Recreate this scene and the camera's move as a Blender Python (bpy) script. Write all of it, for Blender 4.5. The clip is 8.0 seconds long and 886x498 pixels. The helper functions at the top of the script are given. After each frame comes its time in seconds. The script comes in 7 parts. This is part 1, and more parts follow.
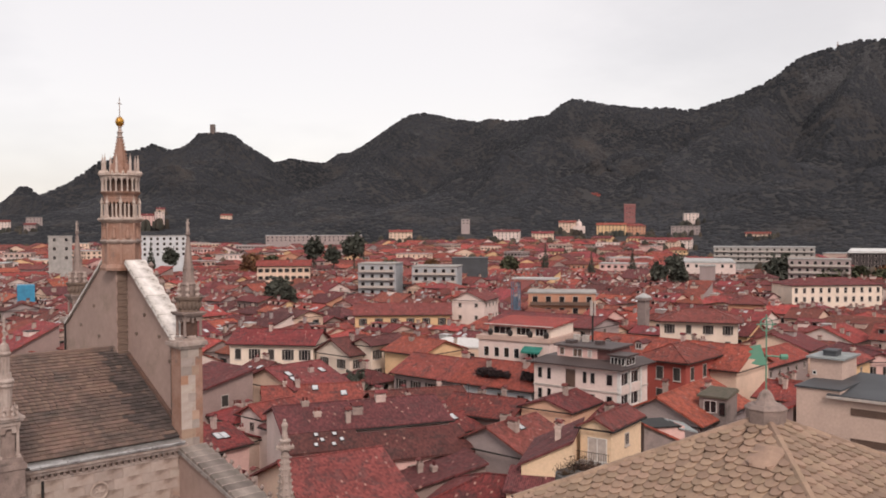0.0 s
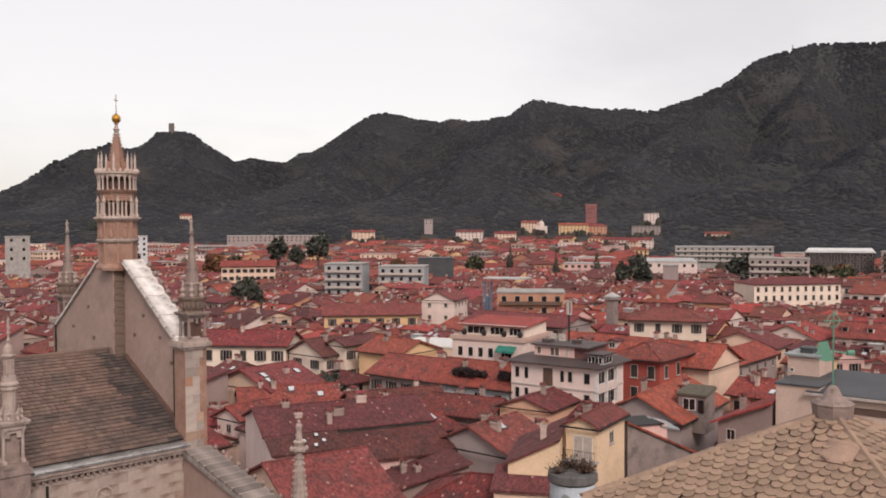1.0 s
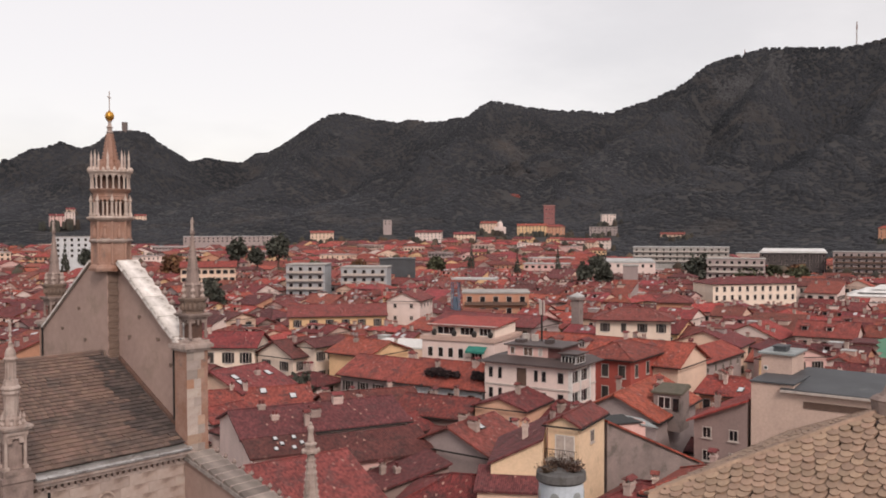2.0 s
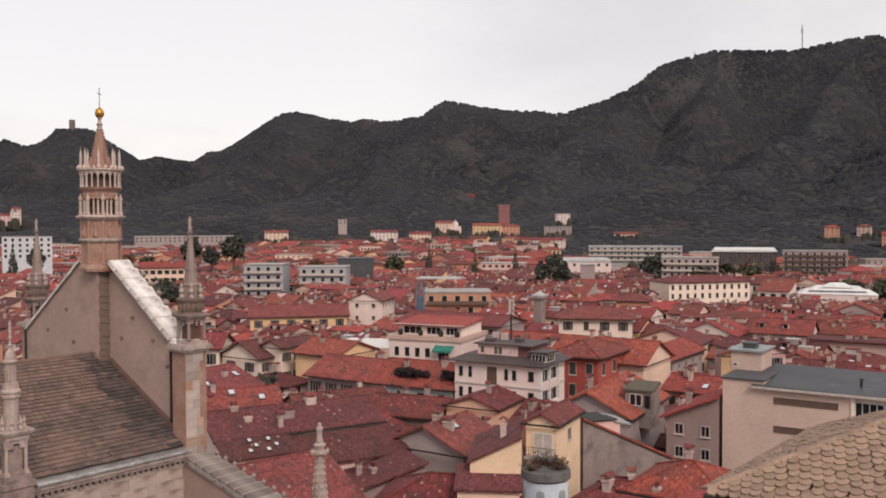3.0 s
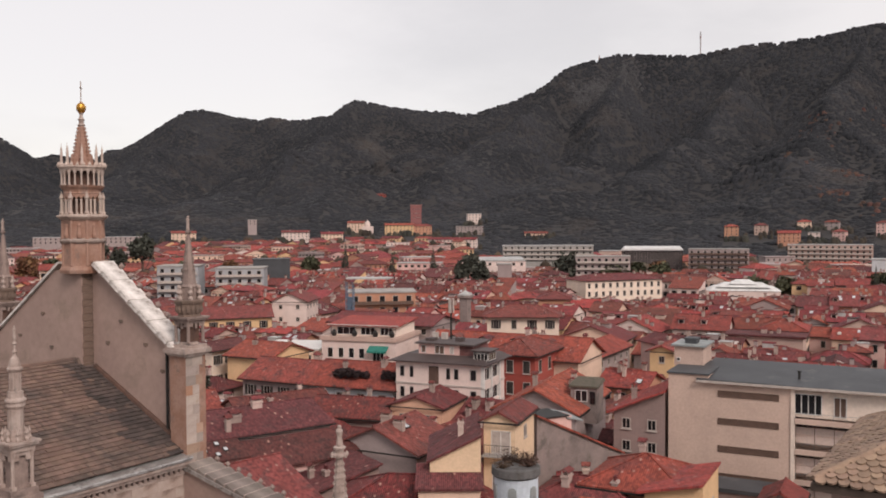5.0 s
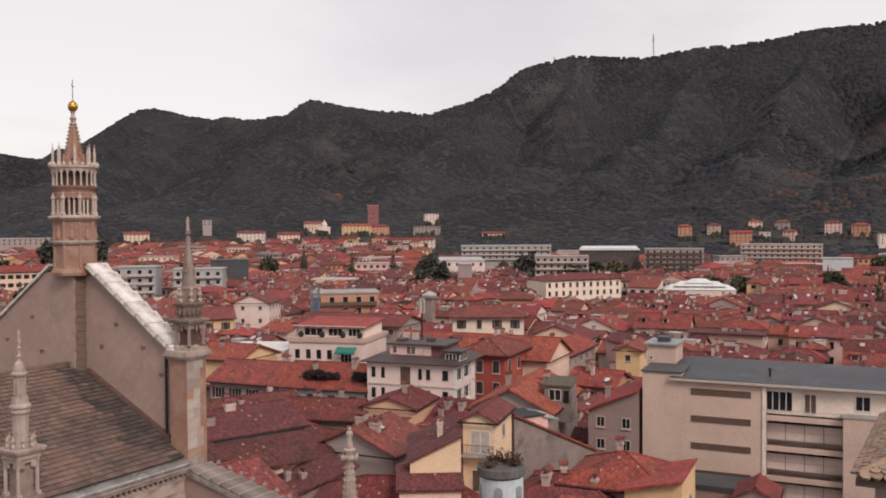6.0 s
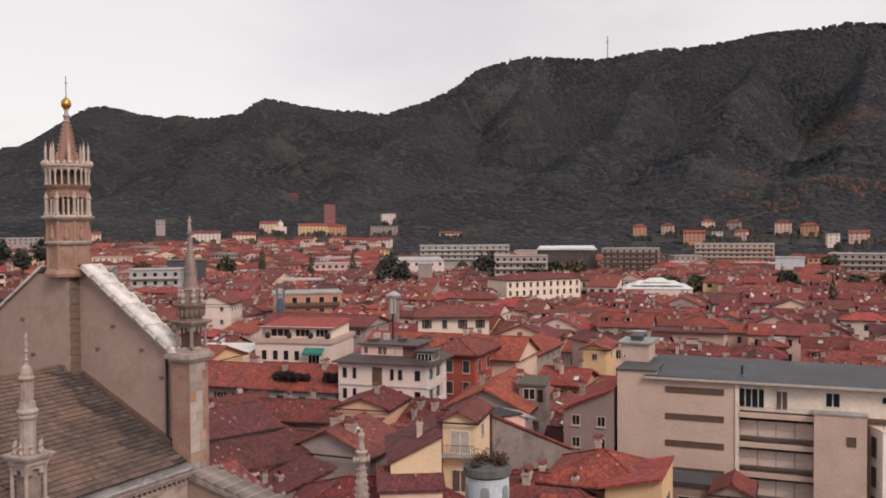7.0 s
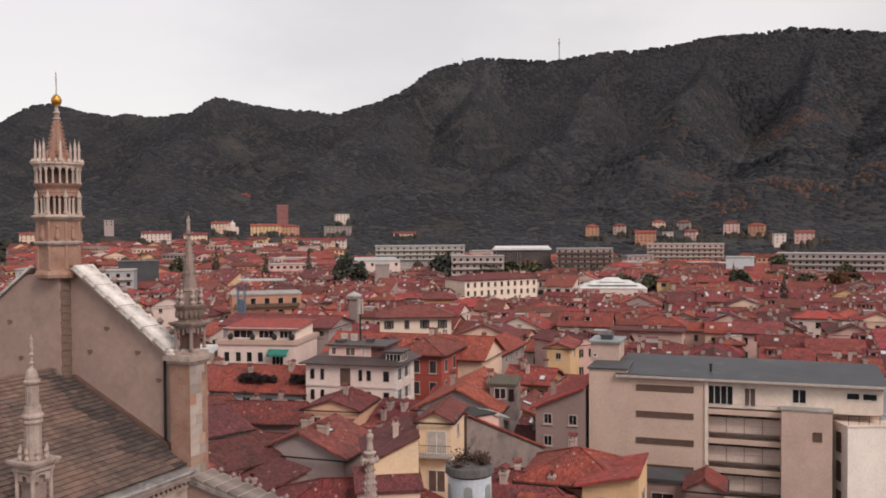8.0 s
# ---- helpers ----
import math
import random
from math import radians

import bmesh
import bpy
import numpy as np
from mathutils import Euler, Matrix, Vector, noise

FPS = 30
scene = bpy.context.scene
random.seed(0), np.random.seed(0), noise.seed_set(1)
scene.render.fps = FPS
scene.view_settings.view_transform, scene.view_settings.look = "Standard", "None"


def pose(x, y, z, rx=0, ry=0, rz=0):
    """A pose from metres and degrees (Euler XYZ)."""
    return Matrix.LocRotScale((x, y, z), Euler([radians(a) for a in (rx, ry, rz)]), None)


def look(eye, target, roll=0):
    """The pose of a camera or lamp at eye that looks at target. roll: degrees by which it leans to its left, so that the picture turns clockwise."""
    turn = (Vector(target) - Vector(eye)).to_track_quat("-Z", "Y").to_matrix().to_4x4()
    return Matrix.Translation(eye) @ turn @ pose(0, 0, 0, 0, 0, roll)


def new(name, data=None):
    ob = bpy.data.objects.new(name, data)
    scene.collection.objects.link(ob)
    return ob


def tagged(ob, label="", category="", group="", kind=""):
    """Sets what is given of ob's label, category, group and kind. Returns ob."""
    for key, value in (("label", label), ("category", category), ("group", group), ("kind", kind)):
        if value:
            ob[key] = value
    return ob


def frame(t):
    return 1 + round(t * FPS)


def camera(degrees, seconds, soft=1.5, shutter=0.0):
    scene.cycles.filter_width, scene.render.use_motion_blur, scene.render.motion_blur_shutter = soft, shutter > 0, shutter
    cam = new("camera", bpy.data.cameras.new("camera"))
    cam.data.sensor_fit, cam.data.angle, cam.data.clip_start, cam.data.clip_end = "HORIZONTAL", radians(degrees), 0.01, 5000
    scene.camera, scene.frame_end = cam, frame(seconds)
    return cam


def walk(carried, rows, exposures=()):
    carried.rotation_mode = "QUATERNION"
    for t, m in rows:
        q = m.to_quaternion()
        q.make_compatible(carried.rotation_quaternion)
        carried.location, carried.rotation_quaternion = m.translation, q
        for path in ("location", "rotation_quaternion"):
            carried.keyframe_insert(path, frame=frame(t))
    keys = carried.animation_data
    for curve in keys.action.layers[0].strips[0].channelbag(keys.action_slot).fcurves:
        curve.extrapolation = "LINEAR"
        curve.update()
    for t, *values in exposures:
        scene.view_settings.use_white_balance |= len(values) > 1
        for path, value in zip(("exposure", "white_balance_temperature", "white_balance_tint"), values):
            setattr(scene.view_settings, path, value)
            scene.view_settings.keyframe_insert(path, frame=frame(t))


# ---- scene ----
cam = camera(53.3, 8.0, soft=1.85)
PATH = [
    (0, (1.066, 0.894, 35.554), (1.041, 2.893, 35.5), -0.2),
    (0.5, (-0.024, 0.971, 35.529), (-0.005, 2.97, 35.475), -0.2),
    (1, (-1.111, 1.064, 35.505), (-1.048, 3.062, 35.451), -0.2),
    (1.5, (-2.212, 1.191, 35.483), (-2.102, 3.187, 35.43), -0.2),
    (3, (-5.464, 1.581, 35.454), (-5.2, 3.563, 35.4), -0.2),
    (3.5, (-6.545, 1.758, 35.43), (-6.229, 3.732, 35.376), -0.3),
    (4, (-7.596, 1.957, 35.409), (-7.23, 3.922, 35.356), -0.3),
    (4.5, (-8.655, 2.221, 35.411), (-8.238, 4.176, 35.357), -0.3),
    (6, (-11.673, 3.037, 35.461), (-11.109, 4.955, 35.406), -0.4),
    (6.5, (-12.694, 3.39, 35.469), (-12.082, 5.293, 35.414), -0.4),
    (7, (-13.688, 3.788, 35.484), (-13.028, 5.675, 35.428), -0.4),
    (7.5, (-14.668, 4.158, 35.48), (-13.96, 6.028, 35.424), -0.4),
    (8, (-15.653, 4.571, 35.472), (-14.892, 6.42, 35.416), -0.4),
]
walk(cam, [(t, look(eye, target, roll)) for t, eye, target, roll in PATH], [(0.0, 0.0, 6850, 18), (8.0, -0.1, 6850, 18)])

# ---------------------------------------------------------------- light
SUN_EL, SUN_AZ = 40.0, 164.0
world = bpy.data.worlds.new("overcast_sky")
scene.world = world
world.use_nodes = True
wt = world.node_tree
wt.nodes.clear()


def wnode(kind, **values):
    n = wt.nodes.new(kind)
    for k, v in values.items():
        n.inputs[k].default_value = v
    return n


sky = wnode("ShaderNodeTexSky")
sky.sky_type, sky.sun_disc = "NISHITA", False
sky.sun_elevation, sky.sun_rotation = radians(SUN_EL), radians(SUN_AZ)
sky_bg = wnode("ShaderNodeBackground", Strength=0.03)
wt.links.new(sky.outputs[0], sky_bg.inputs["Color"])
coord = wnode("ShaderNodeTexCoord")
stretch = wnode("ShaderNodeMapping")
stretch.inputs["Scale"].default_value = (1.0, 1.0, 2.6)
wt.links.new(coord.outputs["Generated"], stretch.inputs["Vector"])
cloud = wnode("ShaderNodeTexNoise", Scale=1.7, Detail=5.0, Roughness=0.5)
wt.links.new(stretch.outputs[0], cloud.inputs["Vector"])
ramp = wnode("ShaderNodeValToRGB")
ramp.color_ramp.elements[0].position, ramp.color_ramp.elements[0].color = 0.34, (0.7, 0.7, 0.69, 1)
ramp.color_ramp.elements[1].position, ramp.color_ramp.elements[1].color = 0.55, (0.99, 0.995, 0.96, 1)
wt.links.new(cloud.outputs["Fac"], ramp.inputs["Fac"])
# one heavier bank of cloud to the north-north-east
aim = wnode("ShaderNodeVectorMath")
aim.operation = "DOT_PRODUCT"
aim.inputs[1].default_value = Vector((0.34, 0.9, 0.27)).normalized()
wt.links.new(coord.outputs["Generated"], aim.inputs[0])
wisp = wnode("ShaderNodeTexNoise", Scale=6.0, Detail=6.0, Roughness=0.55)
wt.links.new(stretch.outputs[0], wisp.inputs["Vector"])
ragged = wnode("ShaderNodeMath")
ragged.operation, ragged.inputs[1].default_value = "MULTIPLY_ADD", 0.06
wt.links.new(wisp.outputs["Fac"], ragged.inputs[0])
wt.links.new(aim.outputs["Value"], ragged.inputs[2])
bank = wnode("ShaderNodeMapRange")
bank.interpolation_type = "SMOOTHSTEP"
for key, value in (("From Min", 0.985), ("From Max", 1.035), ("To Min", 0.0), ("To Max", 1.0)):
    bank.inputs[key].default_value = value
wt.links.new(ragged.outputs[0], bank.inputs["Value"])
heavy = wnode("ShaderNodeMix")
heavy.data_type = "RGBA"
heavy.inputs["B"].default_value = (0.81, 0.815, 0.79, 1)
wt.links.new(bank.outputs["Result"], heavy.inputs["Factor"])
wt.links.new(ramp.outputs[0], heavy.inputs["A"])
cloud_bg = wnode("ShaderNodeBackground", Strength=0.79)
wt.links.new(heavy.outputs["Result"], cloud_bg.inputs["Color"])
both = wt.nodes.new("ShaderNodeAddShader")
wt.links.new(sky_bg.outputs[0], both.inputs[0])
wt.links.new(cloud_bg.outputs[0], both.inputs[1])
wout = wnode("ShaderNodeOutputWorld")
wt.links.new(both.outputs[0], wout.inputs[0])

sun = new("sun", bpy.data.lights.new("sun", "SUN"))
sun.data.energy, sun.data.angle, sun.data.color = 2.4, radians(20), (1.0, 0.92, 0.84)
az, el = radians(SUN_AZ), radians(SUN_EL)
sun_dir = Vector((math.sin(az) * math.cos(el), math.cos(az) * math.cos(el), math.sin(el)))
sun.matrix_world = look(sun_dir * 300, (0, 0, 0))


# ---------------------------------------------------------------- materials
def material(name, colour, rough=0.85, metal=0.0, second=None, scale=1.0, detail=9.0, bump=0.0, bump_scale=8.0, vary=0.0,
             stain=None, stain_scale=0.25, stain_at=0.58, island=0.0):
    """A surface with grain and blotches at two scales, wear stains, and a tint of its own for each object or piece."""
    m = bpy.data.materials.new(name)
    m.use_nodes = True
    t = m.node_tree
    b = t.nodes["Principled BSDF"]
    b.inputs["Roughness"].default_value, b.inputs["Metallic"].default_value = rough, metal
    tc = t.nodes.new("ShaderNodeTexCoord")
    second = second or tuple(c * 0.72 for c in colour)

    def tex(s, d=4.0, r=0.6):
        n = t.nodes.new("ShaderNodeTexNoise")
        n.inputs["Scale"].default_value, n.inputs["Detail"].default_value, n.inputs["Roughness"].default_value = s, d, r
        t.links.new(tc.outputs["Object"], n.inputs["Vector"])
        return n

    def mix(fac, a, c, mode="MIX"):
        n = t.nodes.new("ShaderNodeMix")
        n.data_type, n.blend_type = "RGBA", mode
        for value, socket in ((fac, n.inputs["Factor"]), (a, n.inputs["A"]), (c, n.inputs["B"])):
            if hasattr(value, "is_linked"):
                t.links.new(value, socket)
            elif isinstance(value, (int, float)):
                socket.default_value = value
            else:
                socket.default_value = (*value, 1)
        return n.outputs["Result"]

    def ramped(value, lo, hi):
        n = t.nodes.new("ShaderNodeMapRange")
        n.inputs["From Min"].default_value, n.inputs["From Max"].default_value = lo, hi
        t.links.new(value, n.inputs["Value"])
        return n.outputs["Result"]

    big, small = tex(scale), tex(scale * detail, 6.0)
    col = mix(ramped(big.outputs["Fac"], 0.35, 0.65), colour, second)
    col = mix(ramped(small.outputs["Fac"], 0.3, 0.7), col, mix(0.16, col, (0, 0, 0)))
    if stain:
        st = tex(stain_scale, 7.0, 0.7)
        col = mix(ramped(st.outputs["Fac"], stain_at, stain_at + 0.12), col, stain)
    for amount, node_kind, out in ((vary, "ShaderNodeObjectInfo", "Random"), (island, "ShaderNodeNewGeometry", "Random Per Island")):
        if amount:
            info = t.nodes.new(node_kind)
            hsv = t.nodes.new("ShaderNodeHueSaturation")
            t.links.new(col, hsv.inputs["Color"])
            mr = t.nodes.new("ShaderNodeMapRange")
            mr.inputs["To Min"].default_value, mr.inputs["To Max"].default_value = 1 - amount, 1 + amount
            t.links.new(info.outputs[out], mr.inputs["Value"])
            t.links.new(mr.outputs["Result"], hsv.inputs["Value"])
            mh = t.nodes.new("ShaderNodeMapRange")
            mh.inputs["To Min"].default_value, mh.inputs["To Max"].default_value = 0.5 - amount * 0.025, 0.5 + amount * 0.04
            frac = t.nodes.new("ShaderNodeMath")
            frac.operation = "FRACT"
            mul = t.nodes.new("ShaderNodeMath")
            mul.operation, mul.inputs[1].default_value = "MULTIPLY", 7.31
            t.links.new(info.outputs[out], mul.inputs[0])
            t.links.new(mul.outputs[0], frac.inputs[0])
            t.links.new(frac.outputs[0], mh.inputs["Value"])
            t.links.new(mh.outputs["Result"], hsv.inputs["Hue"])
            col = hsv.outputs["Color"]
    t.links.new(col, b.inputs["Base Color"])
    if bump:
        bn = tex(bump_scale, 6.0)
        bp = t.nodes.new("ShaderNodeBump")
        bp.inputs["Strength"].default_value, bp.inputs["Distance"].default_value = bump, 0.05
        t.links.new(bn.outputs["Fac"], bp.inputs["Height"])
        t.links.new(bp.outputs[0], b.inputs["Normal"])
    return m


def tile_material(name, colour, moss, vary=0.25, island=0.0):
    """Clay pantiles: ribs down the slope, courses across it, each tile a little different, weathered in patches."""
    m = material(name, colour, 0.9, second=tuple(c * 0.7 for c in colour), scale=0.45, detail=9.0, vary=vary, island=island, stain=moss, stain_scale=0.7, stain_at=0.5)
    t = m.node_tree
    b = t.nodes["Principled BSDF"]
    col = b.inputs["Base Color"].links[0].from_socket
    uv = t.nodes.new("ShaderNodeUVMap")
    mp = t.nodes.new("ShaderNodeMapping")
    mp.inputs["Scale"].default_value = (5.4, 3.2, 1)
    t.links.new(uv.outputs[0], mp.inputs["Vector"])
    vor = t.nodes.new("ShaderNodeTexVoronoi")
    vor.inputs["Scale"].default_value, vor.inputs["Randomness"].default_value = 1.0, 0.35
    t.links.new(mp.outputs[0], vor.inputs["Vector"])
    bw = t.nodes.new("ShaderNodeSeparateColor")
    t.links.new(vor.outputs["Color"], bw.inputs[0])
    mr = t.nodes.new("ShaderNodeMapRange")
    mr.inputs["To Min"].default_value, mr.inputs["To Max"].default_value = 0.64, 1.36
    t.links.new(bw.outputs[0], mr.inputs["Value"])
    hsv = t.nodes.new("ShaderNodeHueSaturation")
    t.links.new(col, hsv.inputs["Color"])
    t.links.new(mr.outputs["Result"], hsv.inputs["Value"])
    # a scatter of paler mended and lichened tiles
    pale = t.nodes.new("ShaderNodeMapRange")
    pale.inputs["From Min"].default_value, pale.inputs["From Max"].default_value = 0.988, 0.995
    t.links.new(bw.outputs[1], pale.inputs["Value"])
    fleck = t.nodes.new("ShaderNodeMix")
    fleck.data_type = "RGBA"
    fleck.inputs["B"].default_value = (0.36, 0.2, 0.165, 1)
    t.links.new(pale.outputs[0], fleck.inputs["Factor"])
    t.links.new(hsv.outputs[0], fleck.inputs["A"])
    t.links.new(fleck.outputs["Result"], b.inputs["Base Color"])
    ribs = t.nodes.new("ShaderNodeTexWave")
    ribs.wave_profile, ribs.bands_direction = "SIN", "X"
    ribs.inputs["Scale"].default_value, ribs.inputs["Distortion"].default_value = 0.32, 0.25
    rows = t.nodes.new("ShaderNodeTexWave")
    rows.wave_profile, rows.bands_direction = "SAW", "Y"
    rows.inputs["Scale"].default_value, rows.inputs["Distortion"].default_value = 0.30, 0.3
    add = t.nodes.new("ShaderNodeMath")
    add.operation = "ADD"
    for n, slot in ((ribs, 0), (rows, 1)):
        t.links.new(mp.outputs[0], n.inputs["Vector"])
        t.links.new(n.outputs["Fac"], add.inputs[slot])
    bp = t.nodes.new("ShaderNodeBump")
    bp.inputs["Strength"].default_value, bp.inputs["Distance"].default_value = 0.7, 0.06
    t.links.new(add.outputs[0], bp.inputs["Height"])
    t.links.new(bp.outputs[0], b.inputs["Normal"])
    return m


TILES = [
    ("red", (0.25, 0.047, 0.042), (0.105, 0.033, 0.032), 0.28),
    ("orange", (0.325, 0.062, 0.045), (0.175, 0.044, 0.039), 0.24),
    ("brown", (0.2, 0.046, 0.043), (0.102, 0.035, 0.034), 0.26),
    ("maroon", (0.128, 0.035, 0.034), (0.076, 0.028, 0.027), 0.22),
    ("new", (0.35, 0.068, 0.05), (0.24, 0.054, 0.044), 0.18),
]
ROOFS = [tile_material("clay_tiles_" + n, c, m, v) for n, c, m, v in TILES]
ROOFS_FAR = [tile_material("clay_tiles_far_" + n, c, m, 0.0, v * 1.4) for n, c, m, v in TILES]
RED, ORANGE, BROWN, MAROON, FRESH = ROOFS


def plaster(name, colour, stain=None):
    return material(name, colour, 0.9, second=tuple(c * 0.86 for c in colour), scale=0.35, detail=11, bump=0.12, bump_scale=14, vary=0.07,
                    stain=stain or tuple(c * 0.62 for c in colour), stain_scale=0.28, stain_at=0.6)


WHITE = plaster("plaster_white", (0.74, 0.6, 0.55))
CREAM = plaster("plaster_cream", (0.74, 0.535, 0.415))
YELLOW = plaster("plaster_yellow", (0.74, 0.49, 0.28))
OCHRE = plaster("plaster_ochre", (0.52, 0.26, 0.17))
PINK = plaster("plaster_pink", (0.68, 0.44, 0.4))
GREY = plaster("plaster_grey", (0.36, 0.29, 0.28))
TAUPE = plaster("plaster_taupe", (0.32, 0.23, 0.21))
BEIGE = plaster("plaster_beige", (0.54, 0.39, 0.33))
REDWALL = plaster("plaster_red", (0.36, 0.072, 0.055))
PALEBLUE = plaster("plaster_pale_blue", (0.56, 0.58, 0.6))
WALLS = [WHITE, WHITE, CREAM, CREAM, YELLOW, PINK, GREY, TAUPE, OCHRE, BEIGE]
CONCRETE = material("concrete_weathered", (0.38, 0.36, 0.34), 0.9, scale=0.5, bump=0.2, stain=(0.2, 0.19, 0.18))
DARKMETAL = material("roof_sheet_dark_grey", (0.075, 0.08, 0.088), 0.55, 0.3, scale=0.3, stain=(0.13, 0.13, 0.13))
LIGHTMETAL = material("roof_sheet_pale", (0.5, 0.5, 0.49), 0.5, 0.2, scale=0.3, stain=(0.42, 0.42, 0.4))
GLASS = material("window_glass_dark", (0.018, 0.018, 0.021), 0.12, scale=0.6)
SHUTTER = material("shutter_dark_wood", (0.042, 0.035, 0.031), 0.7, scale=2, vary=0.4)
SLATBROWN = material("slatted_brown_metal", (0.13, 0.078, 0.058), 0.7, scale=1.2)
FRAMEWHITE = material("window_frame_white", (0.52, 0.455, 0.415), 0.6, scale=2)
BRICKISH = material("chimney_plaster", (0.47, 0.36, 0.32), 0.9, scale=1.2, vary=0.3, bump=0.3, stain=(0.16, 0.13, 0.12), stain_scale=1.0)
TRIMWHITE = material("trim_white", (0.76, 0.74, 0.71), 0.5, scale=2)
IRON = material("dark_iron", (0.032, 0.03, 0.029), 0.6, 0.4, scale=2)
GREENCLOTH = material("awning_green_cloth", (0.02, 0.2, 0.16), 0.8, scale=1.5)
BLUECLOTH = material("tarpaulin_blue", (0.03, 0.25, 0.42), 0.6, scale=0.8)
SKYLIGHT = material("skylight_glass", (0.6, 0.62, 0.64), 0.2, scale=0.6)


# ---------------------------------------------------------------- mesh building
class Solid:
    """Collects faces with tile coordinates and materials into one mesh."""

    def __init__(self):
        self.v, self.f, self.uv, self.m = [], [], [], []

    def face(self, pts, mat=0, uv=None):
        k = len(self.v)
        self.v += [tuple(p) for p in pts]
        self.f.append(tuple(range(k, k + len(pts))))
        self.uv += list(uv) if uv else [(p[0] + p[1], p[2]) for p in pts]
        self.m.append(mat)

    def box(self, x0, y0, z0, x1, y1, z1, mat=0):
        self.hexa([(x0, y0, z0), (x1, y0, z0), (x1, y1, z0), (x0, y1, z0), (x0, y0, z1), (x1, y0, z1), (x1, y1, z1), (x0, y1, z1)], mat)

    def hexa(self, p, mat=0):
        for q in ((3, 2, 1, 0), (4, 5, 6, 7), (0, 1, 5, 4), (1, 2, 6, 5), (2, 3, 7, 6), (3, 0, 4, 7)):
            self.face([p[i] for i in q], mat)

    def slab(self, a, b, c, d, thick, mat=0):
        """A roof plane: eave a to b, ridge c to d, with its thickness downwards."""
        a, b, c, d = (Vector(p) for p in (a, b, c, d))
        along = (b - a).normalized() if (b - a).length > 1e-6 else (c - d).normalized()
        up = ((d - a) - along * (d - a).dot(along))
        if up.length < 1e-6:
            up = (c - b) - along * (c - b).dot(along)
        up.normalize()
        down = Vector((0, 0, -thick))

        def uv(p):
            return ((p - a).dot(along), (p - a).dot(up))
        top = [a, b, c, d] if (c - d).length > 1e-4 else [a, b, c]
        if (b - a).length < 1e-4:
            top = [a, c, d]
        self.face(top, mat, [uv(p) for p in top])
        low = [p + down for p in reversed(top)]
        self.face(low, mat, [uv(p) for p in low])
        n = len(top)
        for i in range(n):
            p, q = top[i], top[(i + 1) % n]
            self.face([q, p, p + down, q + down], mat, [uv(q), uv(p), uv(p), uv(q)])

    def turned(self, profile, sides=12, at=(0, 0), mat=0, turn=0.0):
        """A turned or many-sided body from (radius, height) pairs, bottom to top."""
        ring = [(math.cos(turn + math.tau * i / sides), math.sin(turn + math.tau * i / sides)) for i in range(sides)]
        for (r0, z0), (r1, z1) in zip(profile, profile[1:]):
            for i in range(sides):
                (c0, s0), (c1, s1) = ring[i], ring[(i + 1) % sides]
                q = [(at[0] + r0 * c0, at[1] + r0 * s0, z0), (at[0] + r0 * c1, at[1] + r0 * s1, z0),
                     (at[0] + r1 * c1, at[1] + r1 * s1, z1), (at[0] + r1 * c0, at[1] + r1 * s0, z1)]
                if r0 < 1e-5:
                    q = [q[0], q[2], q[3]]
                elif r1 < 1e-5:
                    q = q[:3]
                self.face(q, mat)
        for r, z, flip in ((*profile[0], True), (*profile[-1], False)):
            if r > 1e-5:
                cap = [(at[0] + r * c, at[1] + r * s, z) for c, s in ring]
                self.face(cap[::-1] if flip else cap, mat)

    def rod(self, p, q, r, sides=5, mat=0, r1=None):
        p, q = Vector(p), Vector(q)
        r1 = r if r1 is None else r1
        axis = (q - p).normalized()
        side = axis.orthogonal().normalized()
        other = axis.cross(side)
        a = [p + (side * math.cos(math.tau * i / sides) + other * math.sin(math.tau * i / sides)) * r for i in range(sides)]
        b = [q + (side * math.cos(math.tau * i / sides) + other * math.sin(math.tau * i / sides)) * r1 for i in range(sides)]
        for i in range(sides):
            j = (i + 1) % sides
            self.face([a[i], a[j], b[j], b[i]], mat)
        self.face(a[::-1], mat)
        self.face(b, mat)

    def mesh(self, name, mats, smooth=False):
        me = bpy.data.meshes.new(name)
        me.from_pydata(self.v, [], self.f)
        me.uv_layers.new(name="UVMap").data.foreach_set("uv", [c for p in self.uv for c in p])
        for m in mats:
            me.materials.append(m)
        me.polygons.foreach_set("material_index", self.m)
        if smooth:
            me.polygons.foreach_set("use_smooth", [True] * len(self.f))
        return me


def part(name, solid, mats, parent=None, label="", at=None, smooth=False):
    """Links a Solid, or a mesh already made, as one mesh object under a thing or a part."""
    me = solid.mesh(name, mats if isinstance(mats, (list, tuple)) else [mats], smooth) if isinstance(solid, Solid) else solid
    ob = new(name, me)
    if parent:
        ob.parent = parent
    if at is not None:
        ob.matrix_basis = at
    if label:
        ob["label"] = label
    return ob


def thing(name, m, label, category, group="", kind=""):
    ob = new(name)
    ob.matrix_basis = m
    return tagged(ob, label, category, group, kind)


rnd = random.Random(7)
TOWN = -41.0  # the street grid's turn


